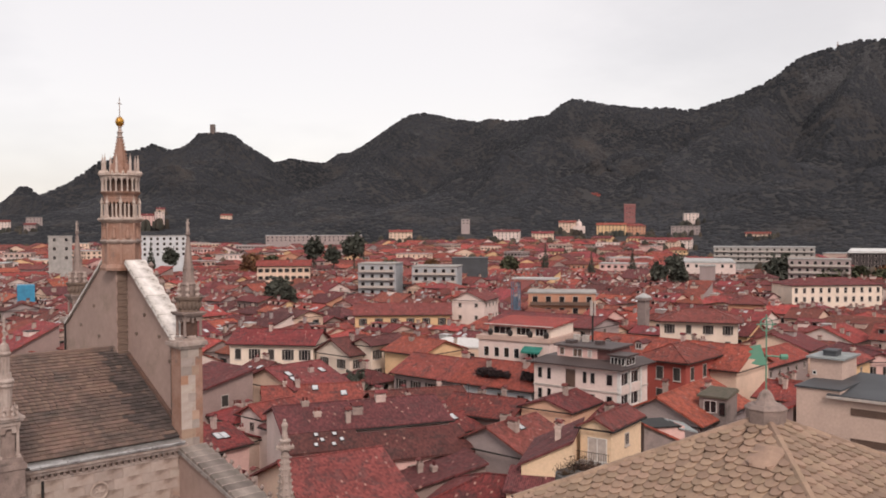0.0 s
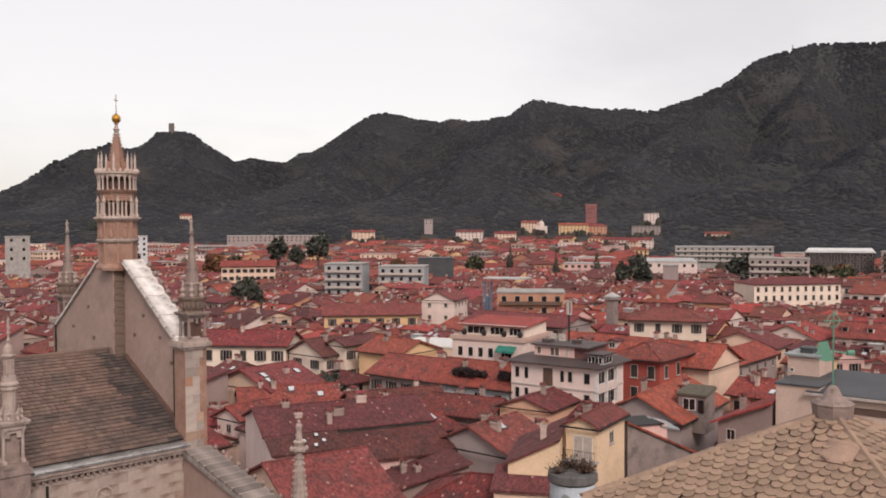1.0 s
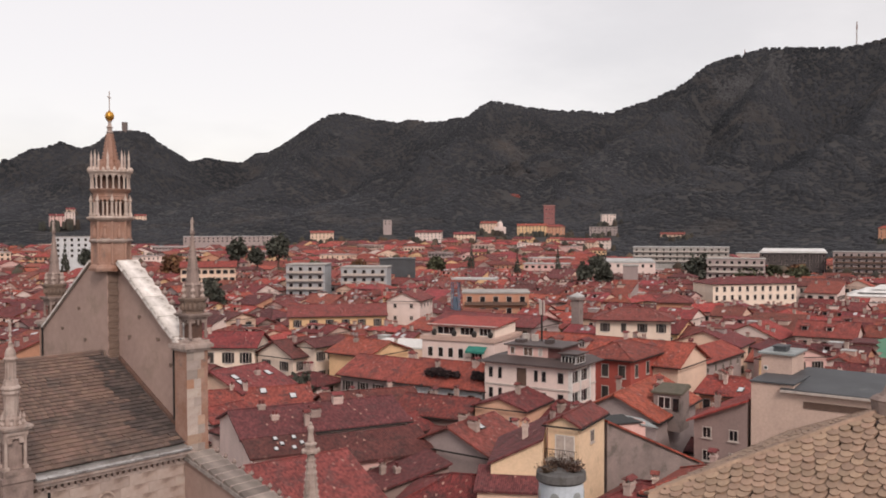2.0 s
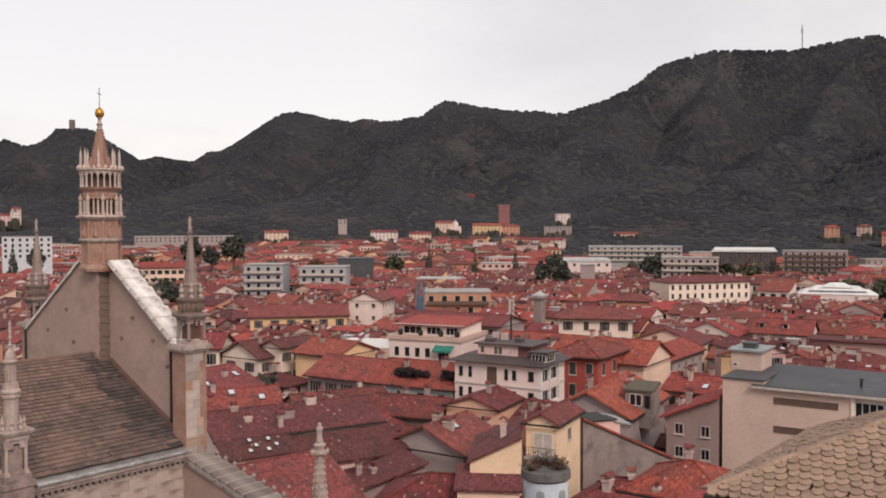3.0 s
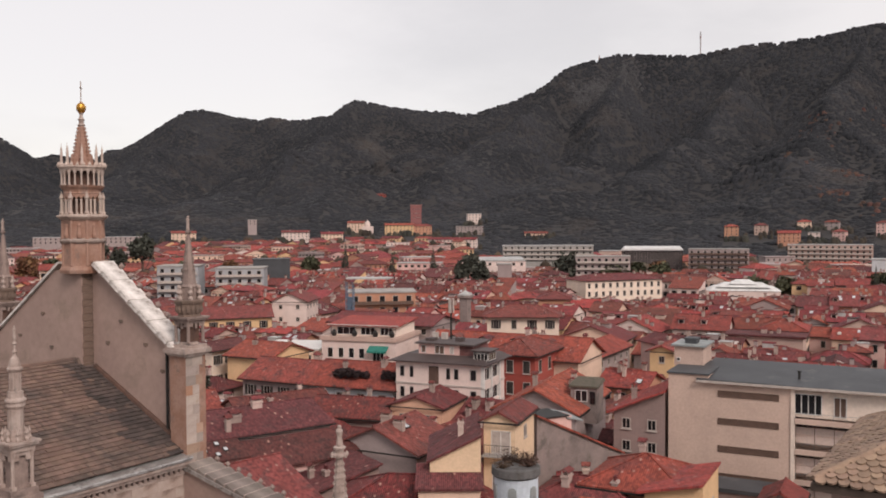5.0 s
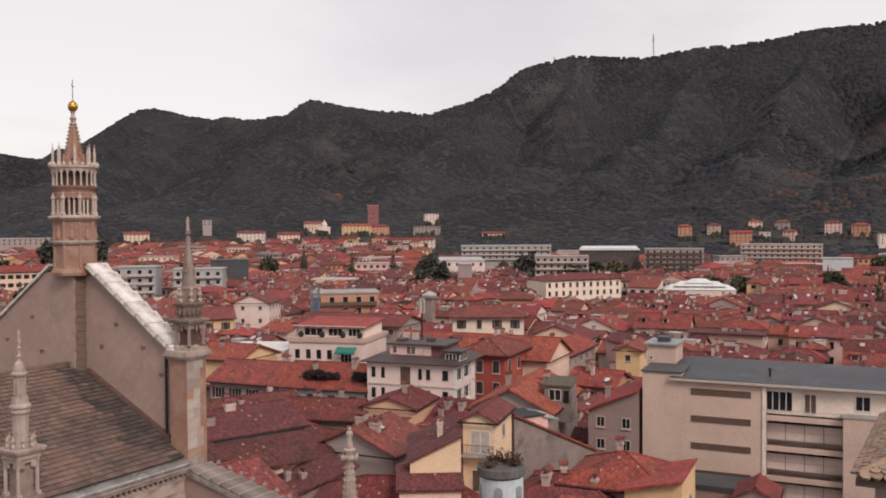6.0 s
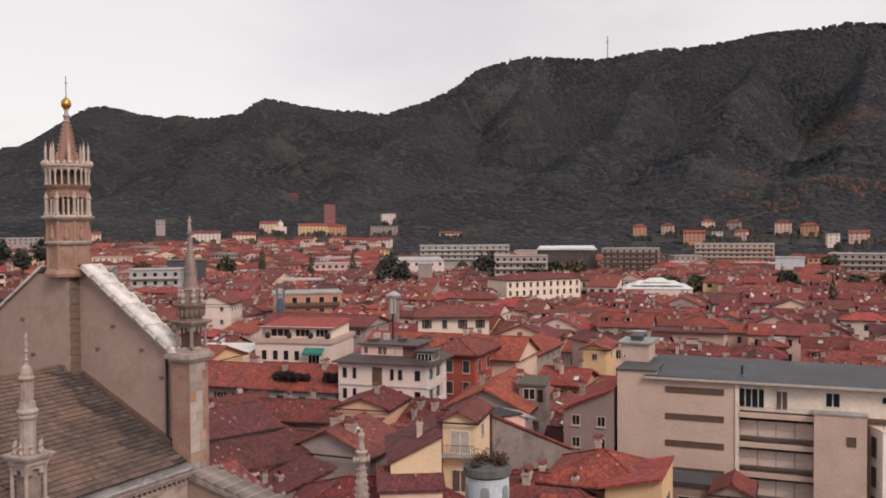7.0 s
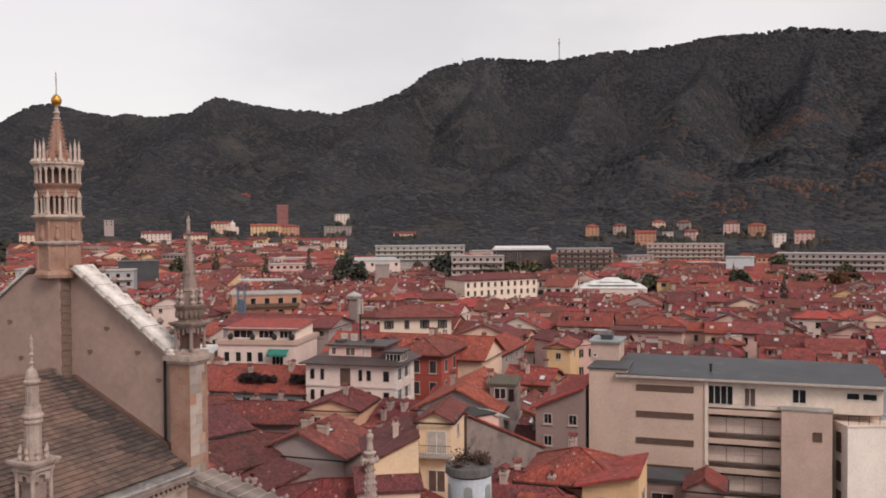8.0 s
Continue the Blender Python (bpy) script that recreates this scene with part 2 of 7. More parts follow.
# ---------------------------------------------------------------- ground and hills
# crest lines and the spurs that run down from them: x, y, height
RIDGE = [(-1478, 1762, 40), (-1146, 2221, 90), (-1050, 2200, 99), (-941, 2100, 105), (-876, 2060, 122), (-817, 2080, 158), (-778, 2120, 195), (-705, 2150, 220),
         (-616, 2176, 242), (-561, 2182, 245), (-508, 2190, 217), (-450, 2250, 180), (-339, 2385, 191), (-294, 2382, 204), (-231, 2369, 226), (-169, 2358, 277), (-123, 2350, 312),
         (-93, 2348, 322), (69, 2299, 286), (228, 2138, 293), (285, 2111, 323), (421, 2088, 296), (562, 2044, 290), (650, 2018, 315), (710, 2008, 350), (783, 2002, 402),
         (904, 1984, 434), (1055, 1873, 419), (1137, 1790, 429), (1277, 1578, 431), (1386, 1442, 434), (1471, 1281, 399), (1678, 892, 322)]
SPURS = [
    [(285, 2111, 310), (125, 1695, 156), (-2, 1250, 58)],
    [(-103, 2348, 305), (-171, 1842, 136), (-201, 1284, 44)],
    [(563, 2044, 278), (275, 1627, 123), (111, 1195, 44)],
    [(753, 2014, 354), (538, 1665, 204), (288, 1319, 78), (184, 1135, 37)],
    [(921, 1976, 417), (599, 1483, 142), (353, 1094, 43)],
    [(1136, 1790, 406), (776, 1399, 156), (486, 1042, 49)],
    [(1278, 1578, 407), (882, 1214, 161), (588, 906, 47)],
    [(1414, 1414, 412), (1033, 1088, 148), (703, 780, 46)],
    [(-604, 2178, 228), (-550, 1714, 117), (-440, 1276, 47)],
    [(1494, 1253, 367), (1111, 932, 143), (792, 689, 46)],
]
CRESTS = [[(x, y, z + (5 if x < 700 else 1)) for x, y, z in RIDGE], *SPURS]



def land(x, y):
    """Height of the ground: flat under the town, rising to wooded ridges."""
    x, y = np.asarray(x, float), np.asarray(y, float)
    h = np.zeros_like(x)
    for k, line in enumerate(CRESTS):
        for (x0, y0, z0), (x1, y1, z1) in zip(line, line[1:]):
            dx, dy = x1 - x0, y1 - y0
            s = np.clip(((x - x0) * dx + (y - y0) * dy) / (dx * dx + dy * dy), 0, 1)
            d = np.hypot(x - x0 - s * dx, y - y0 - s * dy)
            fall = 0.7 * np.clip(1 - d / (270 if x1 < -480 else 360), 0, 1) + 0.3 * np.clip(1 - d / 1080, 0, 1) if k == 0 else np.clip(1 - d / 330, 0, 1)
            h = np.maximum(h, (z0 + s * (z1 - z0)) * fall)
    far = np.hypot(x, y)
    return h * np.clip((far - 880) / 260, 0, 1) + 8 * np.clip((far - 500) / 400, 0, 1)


def rough(x, y, z):
    """Gullies and humps on the slopes, fading out at the crest and in the town."""
    out = np.zeros(len(x))
    for i in range(len(x)):
        if z[i] > 22:
            q = Vector((x[i] / 260, y[i] / 340, 0.3))
            out[i] = (0.45 - abs(noise.noise(q)) * 2) * 1.0 + (0.4 - abs(noise.noise(q * 2.3)) * 2) * 0.45
    return out * np.clip(z - 22, 0, 85) * np.clip((330 - z) / 120, 0.1, 1) * 0.62


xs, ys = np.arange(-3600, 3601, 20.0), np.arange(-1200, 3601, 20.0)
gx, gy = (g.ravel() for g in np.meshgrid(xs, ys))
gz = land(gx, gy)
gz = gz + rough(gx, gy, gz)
verts = np.stack([gx, gy, gz], 1)
nx = len(xs)
quads = [(j * nx + i, j * nx + i + 1, (j + 1) * nx + i + 1, (j + 1) * nx + i) for j in range(len(ys) - 1) for i in range(nx - 1)]
me = bpy.data.meshes.new("ground")
me.from_pydata(verts.tolist(), [], quads)
me.polygons.foreach_set("use_smooth", [True] * len(quads))
GROUND = material("earth_and_paving", (0.075, 0.066, 0.062), 0.95, second=(0.05, 0.045, 0.042), scale=0.02, detail=20)
me.materials.append(GROUND)
FLOOR = material("forest_floor", (0.03, 0.028, 0.028), 0.95, second=(0.024, 0.023, 0.024), scale=0.01, detail=20)
me.materials.append(FLOOR)
me.polygons.foreach_set("material_index", [1 if gz[q[0]] > 10 or (gy[q[0]] > 0 and gx[q[0]] > 0.3 * gy[q[0]] and math.hypot(gx[q[0]], gy[q[0]]) > 720) else 0 for q in quads])
tagged(new("ground", me), "grey town ground rising to dark wooded hillsides", "ground", kind="structure")


def ground_z(x, y):
    return float(land([x], [y])[0])


# forest canopy: many crowns, one mesh
FOREST = material("autumn_forest_canopy", (0.0245, 0.0262, 0.0315), 0.95, second=(0.008, 0.0098, 0.0134), scale=0.0065, detail=11, island=0.16,
                  stain=(0.044, 0.038, 0.036), stain_scale=0.0055, stain_at=0.56)


def crown_shape(seed):
    """One small uneven crown, unit size: a domed top over a tucked-in skirt."""
    r = random.Random(seed)
    v = [(0, 0, r.uniform(1.2, 1.6))]
    for ring, (rad, z) in enumerate(((0.85, 0.85), (1.1, -3.0))):
        for i in range(5):
            a = math.tau * (i + ring / 2) / 5
            q = rad * r.uniform(0.75, 1.25)
            v.append((q * math.cos(a), q * math.sin(a), z + r.uniform(-0.2, 0.2)))
    f = [(0, 1 + i, 1 + (i + 1) % 5) for i in range(5)]
    for i in range(5):
        j = (i + 1) % 5
        f += [(1 + i, 6 + i, 1 + j), (1 + j, 6 + i, 6 + j)]
    return np.array(v), np.array(f)


def canopy(name, label, x, y, z, size, mat, category="forest", flat=1.0):
    shapes = [crown_shape(s) for s in range(6)]
    rng = np.random.default_rng(3)
    V, Fc, k = [], [], 0
    for i in range(len(x)):
        sv, sf = shapes[i % 6]
        a = rng.uniform(0, math.tau)
        rot = np.array([[math.cos(a), -math.sin(a), 0], [math.sin(a), math.cos(a), 0], [0, 0, 1]])
        V.append(sv @ rot.T * size[i] * (1, 1, flat * rng.uniform(0.8, 1.3)) + (x[i], y[i], z[i]))
        Fc.append(sf + k)
        k += len(sv)
    V, Fc = np.concatenate(V), np.concatenate(Fc)
    fm = bpy.data.meshes.new(name)
    fm.vertices.add(len(V))
    fm.vertices.foreach_set("co", V.ravel())
    fm.loops.add(Fc.size)
    fm.loops.foreach_set("vertex_index", Fc.ravel())
    fm.polygons.add(len(Fc))
    fm.polygons.foreach_set("loop_start", np.arange(0, Fc.size, 3))
    fm.polygons.foreach_set("use_smooth", [True] * len(Fc))
    fm.update(calc_edges=True)
    fm.materials.append(mat)
    return tagged(new(name, fm), label, category, kind="stuff")


rng = np.random.default_rng(11)
fx, fy = rng.uniform(-1900, 2100, 430000), rng.uniform(420, 2600, 430000)
fz = land(fx, fy)
bearing = np.degrees(np.arctan2(fx, fy))
step = land(fx * 0.97, fy * 0.97)
far_off = np.hypot(fx, fy)
keep = (((fz > 12) & (far_off > 905)) | ((bearing > 15) & (far_off > 690 + 90 * np.clip((22 - bearing) / 7, 0, 1)))) & (bearing > -31) & (bearing < 53) & (fz > step - 12)
# gardens kept open round the villas: x, y, half width
GARDENS = [(501, 832, 9), (536, 833, 9), (522, 764, 13), (592, 837, 9), (561, 779, 8), (610, 817, 9), (579, 765, 8), (627, 758, 10), (639, 734, 10), (612, 671, 8), (645, 673, 11), (136, 1058, 12), (152, 1052, 8),
           (184, 1030, 19), (211, 1030, 15), (222, 1114, 8), (287, 1067, 10), (262, 1002, 18), (218, 910, 28), (210, 1345, 16), (-422, 1272, 8), (-336, 1303, 11), (-405, 1167, 11), (-395, 1186, 8),
           (-540, 1120, 13), (-566, 1187, 18), (-588, 1154, 11), (15, 1059, 8)]
for vx, vy, half in GARDENS:
    reach = math.hypot(vx + 14, vy)
    along, across = ((fx + 14) * (vx + 14) + fy * vy) / reach, np.abs((fx + 14) * vy - fy * (vx + 14)) / reach
    keep &= ~((across < half) & (along > reach - 45) & (along < reach + 10))
fx, fy, fz = (q[keep][:115000] for q in (fx, fy, fz))
fz = fz + rough(fx, fy, fz)
canopy("forest", "dark bare autumn woods with rusty patches covering the hills", fx, fy, fz - 1.2, rng.uniform(3.4, 6.6, len(fx)), FOREST, flat=0.36)
# ---------------------------------------------------------------- parts of houses
def window_frame(w, h):
    s = Solid()
    for x0, z0, x1, z1 in ((-w / 2 - 0.09, -0.12, -w / 2, h + 0.09), (w / 2, -0.12, w / 2 + 0.09, h + 0.09), (-w / 2, h, w / 2, h + 0.09), (-w / 2, -0.12, w / 2, 0),
                           (-0.025, 0, 0.025, h)):
        s.box(x0, -0.06, z0, x1, 0.05, z1)
    s.box(-w / 2 - 0.18, -0.14, -0.2, w / 2 + 0.18, 0.05, -0.12)
    return s.mesh("window", [FRAMEWHITE])


def pane_mesh(w, h):
    s = Solid()
    s.box(-w / 2, -0.025, 0, w / 2, 0.02, h)
    return s.mesh("pane", [GLASS])


def shutter_mesh(w, h):
    s = Solid()
    s.box(0, -0.05, 0, w / 2, -0.005, h)
    for k in range(5):
        z = h * (k + 0.5) / 5
        s.box(0.05, -0.065, z - h / 14, w / 2 - 0.05, -0.05, z + h / 14)
    return s.mesh("shutter", [SHUTTER])


def plain_window(w, h, open_shutters):
    """A window seen from afar: frame, dark pane and shutters in one piece."""
    s = Solid()
    s.box(-w / 2 - 0.1, -0.05, -0.12, w / 2 + 0.1, 0.03, h + 0.1, 0)
    s.box(-w / 2, -0.065, 0, w / 2, 0.02, h, 1)
    if open_shutters:
        s.box(-w - 0.02, -0.09, 0, -w / 2 - 0.02, 0.02, h, 2)
        s.box(w / 2 + 0.02, -0.09, 0, w + 0.02, 0.02, h, 2)
    return s.mesh("window", [FRAMEWHITE, GLASS, SHUTTER])


SIZES = {"tall": (1.0, 1.75), "mid": (1.0, 1.45), "small": (0.75, 0.95), "wide": (1.9, 1.5), "door": (1.5, 2.1)}
FRAMES = {k: window_frame(*v) for k, v in SIZES.items()}
PANES = {k: pane_mesh(*v) for k, v in SIZES.items()}
SHUTTERS = {k: shutter_mesh(*v) for k, v in SIZES.items()}
FAR_WINDOWS = {True: plain_window(1.0, 1.55, True), False: plain_window(1.0, 1.5, False)}


def window(parent, m, size="mid", shutters="open"):
    """One window with its pane and, where it has them, two shutters."""
    w, h = SIZES[size]
    ob = part("window", FRAMES[size], None, parent, at=m)
    part("pane", PANES[size], None, ob)
    if shutters == "open":
        part("shutter", SHUTTERS[size], None, ob, at=pose(-w - 0.03, 0, 0))
        part("shutter", SHUTTERS[size], None, ob, at=pose(w / 2 + 0.03, 0, 0))
    elif shutters == "closed":
        part("shutter", SHUTTERS[size], None, ob, at=pose(-w / 2, -0.02, 0))
        part("shutter", SHUTTERS[size], None, ob, at=pose(0.0, -0.02, 0))
    return ob


def chimney_mesh(w, d, h, style):
    s = Solid()
    s.box(-w / 2, -d / 2, -1.2, w / 2, d / 2, h)
    s.box(-w / 2 - 0.08, -d / 2 - 0.08, h - 0.22, w / 2 + 0.08, d / 2 + 0.08, h - 0.1)
    if style:
        for x in (-w / 2 + 0.06, w / 2 - 0.06):
            for y in (-d / 2 + 0.06, d / 2 - 0.06):
                s.box(x - 0.06, y - 0.06, h, x + 0.06, y + 0.06, h + 0.3)
        s.slab((-w / 2 - 0.15, -d / 2 - 0.15, h + 0.3), (w / 2 + 0.15, -d / 2 - 0.15, h + 0.3), (w / 2 + 0.15, 0, h + 0.55), (-w / 2 - 0.15, 0, h + 0.55), 0.06, 1)
        s.slab((w / 2 + 0.15, d / 2 + 0.15, h + 0.3), (-w / 2 - 0.15, d / 2 + 0.15, h + 0.3), (-w / 2 - 0.15, 0, h + 0.55), (w / 2 + 0.15, 0, h + 0.55), 0.06, 1)
    else:
        for x in (-w / 4, w / 4):
            s.turned([(0.13, h - 0.1), (0.11, h + 0.35), (0.15, h + 0.36), (0.15, h + 0.42)], 6, (x, 0), 1)
    return s.mesh("chimney", [BRICKISH, BROWN])


CHIMNEYS = [chimney_mesh(0.55, 0.5, 1.2, True), chimney_mesh(0.75, 0.5, 0.9, False), chimney_mesh(0.5, 0.5, 1.5, True), chimney_mesh(1.1, 0.6, 1.1, True)]


def skylight_mesh():
    s = Solid()
    s.box(-0.45, -0.65, -0.05, 0.45, 0.65, 0.08, 0)
    s.box(-0.36, -0.56, 0.08, 0.36, 0.56, 0.1, 1)
    return s.mesh("skylight", [IRON, SKYLIGHT])


SKYLIGHT_MESH = skylight_mesh()


def antenna_mesh():
    s = Solid()
    s.rod((0, 0, -0.6), (0, 0, 2.2), 0.03)
    s.rod((-0.6, 0, 2.0), (0.6, 0, 2.0), 0.02, 4)
    for i in range(6):
        s.rod((-0.5 + i * 0.2, -0.25, 2.0), (-0.5 + i * 0.2, 0.25, 2.0), 0.015, 4)
    return s.mesh("antenna", [IRON])


ANTENNA = antenna_mesh()


def roof_height(roof, W, D, tan, x, y):
    """Height of the roof over the eaves at a place in the plan."""
    if roof == "x":
        return tan * (D / 2 - abs(y - D / 2))
    if roof == "y":
        return tan * (W / 2 - abs(x - W / 2))
    if roof == "hip":
        return tan * min(x, W - x, y, D - y)
    if roof == "up_x":
        return tan * x
    if roof == "down_x":
        return tan * (W - x)
    if roof == "up_y":
        return tan * y
    return 0.0


def shell(W, D, eave, roof, tan, over, z0=0.0):
    """Walls and roof as two solids, in the house's own plan: front along x at y = 0, depth along y."""
    walls, top = Solid(), Solid()
    H = lambda x, y: eave + roof_height(roof, W, D, tan, x, y)
    o, th = over, 0.2
    pts = {"f": [(0, 0), (W, 0)], "s": [(W, 0), (W, D)], "b": [(W, D), (0, D)], "l": [(0, D), (0, 0)]}
    for key, ((x0, y0), (x1, y1)) in pts.items():
        mid = ((x0 + x1) / 2, (y0 + y1) / 2)
        poly = [(x0, y0, z0), (x1, y1, z0), (x1, y1, H(x1, y1))]
        if (roof == "x" and key in "sl") or (roof == "y" and key in "fb"):
            poly.append((*mid, H(*mid)))
        poly.append((x0, y0, H(x0, y0)))
        walls.face(poly)
    lift = 0.2
    if roof == "x":
        e, r = eave - o * tan + lift, eave + D / 2 * tan + lift
        top.slab((-o, -o, e), (W + o, -o, e), (W + o, D / 2, r), (-o, D / 2, r), th)
        top.slab((W + o, D + o, e), (-o, D + o, e), (-o, D / 2, r), (W + o, D / 2, r), th)
        top.rod((-o, D / 2, r - 0.02), (W + o, D / 2, r - 0.02), 0.13, 6)
    elif roof == "y":
        e, r = eave - o * tan + lift, eave + W / 2 * tan + lift
        top.slab((-o, D + o, e), (-o, -o, e), (W / 2, -o, r), (W / 2, D + o, r), th)
        top.slab((W + o, -o, e), (W + o, D + o, e), (W / 2, D + o, r), (W / 2, -o, r), th)
        top.rod((W / 2, -o, r - 0.02), (W / 2, D + o, r - 0.02), 0.13, 6)
    elif roof == "hip":
        h = min(W, D) / 2
        e, r = eave - o * tan + lift, eave + h * tan + lift
        a, b, c, d = (-o, -o, e), (W + o, -o, e), (W + o, D + o, e), (-o, D + o, e)
        p, q = ((h, h, r), (W - h, h, r)) if W >= D else ((h, h, r), (h, D - h, r))
        if W >= D:
            faces = ((a, b, q, p), (b, c, q, q), (c, d, p, q), (d, a, p, p))
        else:
            faces = ((a, b, p, p), (b, c, q, p), (c, d, q, q), (d, a, p, q))
        for f in faces:
            top.slab(*f, th)
        for s, t in ((a, p), (b, q if W >= D else p), (c, q), (d, p if W >= D else q), (p, q)):
            if Vector(s) != Vector(t):
                top.rod(s, t, 0.12, 6)
    elif roof == "up_x":
        top.slab((-o, D + o, eave - o * tan + lift), (-o, -o, eave - o * tan + lift), (W + 0.1, -o, eave + W * tan + lift), (W + 0.1, D + o, eave + W * tan + lift), th)
    elif roof == "down_x":
        top.slab((W + o, -o, eave - o * tan + lift), (W + o, D + o, eave - o * tan + lift), (-0.1, D + o, eave + W * tan + lift), (-0.1, -o, eave + W * tan + lift), th)
    elif roof == "up_y":
        top.slab((-o, -o, eave - o * tan + lift), (W + o, -o, eave - o * tan + lift), (W + o, D + 0.1, eave + D * tan + lift), (-o, D + 0.1, eave + D * tan + lift), th)
    else:
        top.box(-o, -o, eave, W + o, D + o, eave + 0.35)
    if roof in ("x", "y", "hip"):
        # boards and gutter along the eaves
        e = eave - o * tan
        top.box(-o - 0.08, -o - 0.12, e - 0.06, W + o + 0.08, -o, e + 0.08, 1)
        top.box(W + o, -o, e - 0.06, W + o + 0.12, D + o, e + 0.08, 1)
    return walls, top


TAKEN = []  # plan rectangles already built on: corner, turn, width, depth


def taken(x, y, margin=0.6):
    for lx, ly, deg, W, D in TAKEN:
        c, s = math.cos(radians(deg)), math.sin(radians(deg))
        dx, dy = x - lx, y - ly
        u, v = dx * c + dy * s, -dx * s + dy * c
        if -margin < u < W + margin and -margin < v < D + margin:
            return True
    return False


def house(label, L, deg, W, D, eave, roof="x", pitch=22, wall=WHITE, tiles=RED, front=0, side=0, rows=2, size="mid", shutters="open", over=0.6,
          category="house", name="house", chimneys=1, lights=0, storey=3.2, drop=1.0, group="", base=0.0, near=True, rr=None, roof_label="", aerials=0):
    """A house: L is the corner where its front begins, the front runs along deg, the depth lies to its left."""
    rr = rr or rnd
    TAKEN.append((L[0], L[1], deg, W, D))
    tan = math.tan(radians(pitch))
    ob = thing(name, pose(L[0], L[1], base, 0, 0, deg), label, category, group)
    walls, top = shell(W, D, eave, roof, tan, over)
    part("wall", walls, wall, ob)
    part("roof", top, [tiles, IRON], ob, roof_label)
    for n, along in ((front, "f"), (side, "s")):
        length = W if along == "f" else D
        for i in range(n):
            a = length * (i + 0.5) / n
            for k in range(rows):
                z = eave - drop - SIZES[size][1] - k * storey
                if z < 0.6:
                    continue
                m = pose(a, 0, z) if along == "f" else pose(W, a, z, 0, 0, 90)
                if near:
                    window(ob, m, size, shutters if rr.random() > 0.15 else ("closed" if shutters == "open" else shutters))
                else:
                    part("window", FAR_WINDOWS[shutters == "open"], None, ob, at=m)
    for _ in range(chimneys):
        x, y = rr.uniform(0.2, 0.8) * W, rr.uniform(0.25, 0.75) * D
        part("chimney", rr.choice(CHIMNEYS), None, ob, at=pose(x, y, eave + roof_height(roof, W, D, tan, x, y) - 0.1, 0, 0, rr.choice((0, 90))))
    for _ in range(aerials):
        x, y = rr.uniform(0.2, 0.8) * W, rr.uniform(0.3, 0.7) * D
        part("antenna", ANTENNA, None, ob, at=pose(x, y, eave + roof_height(roof, W, D, tan, x, y) + 0.2, 0, 0, rr.uniform(0, 180)))
    for _ in range(lights):
        x, y = rr.uniform(0.15, 0.85) * W, rr.uniform(0.12, 0.42) * D
        if roof == "x":
            part("skylight", SKYLIGHT_MESH, None, ob, at=pose(x, y, eave + y * tan + 0.22, pitch, 0, 0))
        elif roof == "y":
            x = rr.uniform(0.58, 0.88) * W
            part("skylight", SKYLIGHT_MESH, None, ob, at=pose(x, rr.uniform(0.15, 0.85) * D, eave + (W - x) * tan + 0.22, pitch, 0, 90))
    return ob


def from_near(N, deg, W):
    """The front's far corner, from the corner next to the viewer."""
    return (N[0] - W * math.cos(radians(deg)), N[1] - W * math.sin(radians(deg)))
# ---------------------------------------------------------------- the cathedral: front gable seen from behind, nave roof, pinnacles
CH = pose(-16.5, 47.28, 0, 0, 0, -47.5)  # x along the front, y outwards from it
GREYMARBLE = material("marble_grey_weathered", (0.3, 0.225, 0.197), 0.8, second=(0.19, 0.138, 0.122), scale=1.6, detail=8, bump=0.35, bump_scale=10, stain=(0.11, 0.085, 0.075), stain_scale=1.4, stain_at=0.54)
MARBLE = material("marble_warm", (0.36, 0.22, 0.17), 0.75, second=(0.28, 0.145, 0.1), scale=1.4, detail=8, bump=0.35, bump_scale=10, stain=(0.15, 0.11, 0.095), stain_scale=1.1, stain_at=0.57)
MARBLE_PALE = material("marble_pale", (0.45, 0.365, 0.325), 0.7, second=(0.29, 0.215, 0.185), scale=1.8, bump=0.3, bump_scale=12, stain=(0.19, 0.165, 0.15), stain_scale=1.6, stain_at=0.56)
COPING = material("coping_white_marble", (0.74, 0.7, 0.67), 0.65, second=(0.5, 0.46, 0.43), scale=1.3, bump=0.35, vary=0.16, stain=(0.2, 0.17, 0.15), stain_scale=1.7, stain_at=0.56)
RENDERED = material("old_render_taupe", (0.395, 0.278, 0.236), 0.92, second=(0.335, 0.232, 0.2), scale=0.3, detail=10, bump=0.2, bump_scale=5, stain=(0.27, 0.195, 0.16), stain_scale=0.5, stain_at=0.55)
PALESTONE = material("marble_bleached", (0.56, 0.46, 0.41), 0.7, second=(0.4, 0.3, 0.25), scale=2.2, bump=0.3, bump_scale=12, vary=0.18, stain=(0.2, 0.15, 0.125), stain_scale=2.0, stain_at=0.56)
# recess shade mixed into a dark brown; joint beds and flashing use it too
SHADED = material("marble_shade_and_bed_brown", (0.12, 0.062, 0.045), 0.9, second=(0.07, 0.042, 0.034), scale=1.8, bump=0.4, bump_scale=8)
DARKSTONE = material("dark_quoin_stone", (0.2, 0.135, 0.105), 0.9, second=(0.14, 0.1, 0.08), scale=1.5, bump=0.5, bump_scale=4)
SLATE = material("roof_stone_brown", (0.188, 0.118, 0.094), 0.9, second=(0.105, 0.074, 0.064), scale=0.55, detail=9, bump=0.4, bump_scale=9, vary=0.24, stain=(0.075, 0.056, 0.049), stain_scale=0.26, stain_at=0.5)
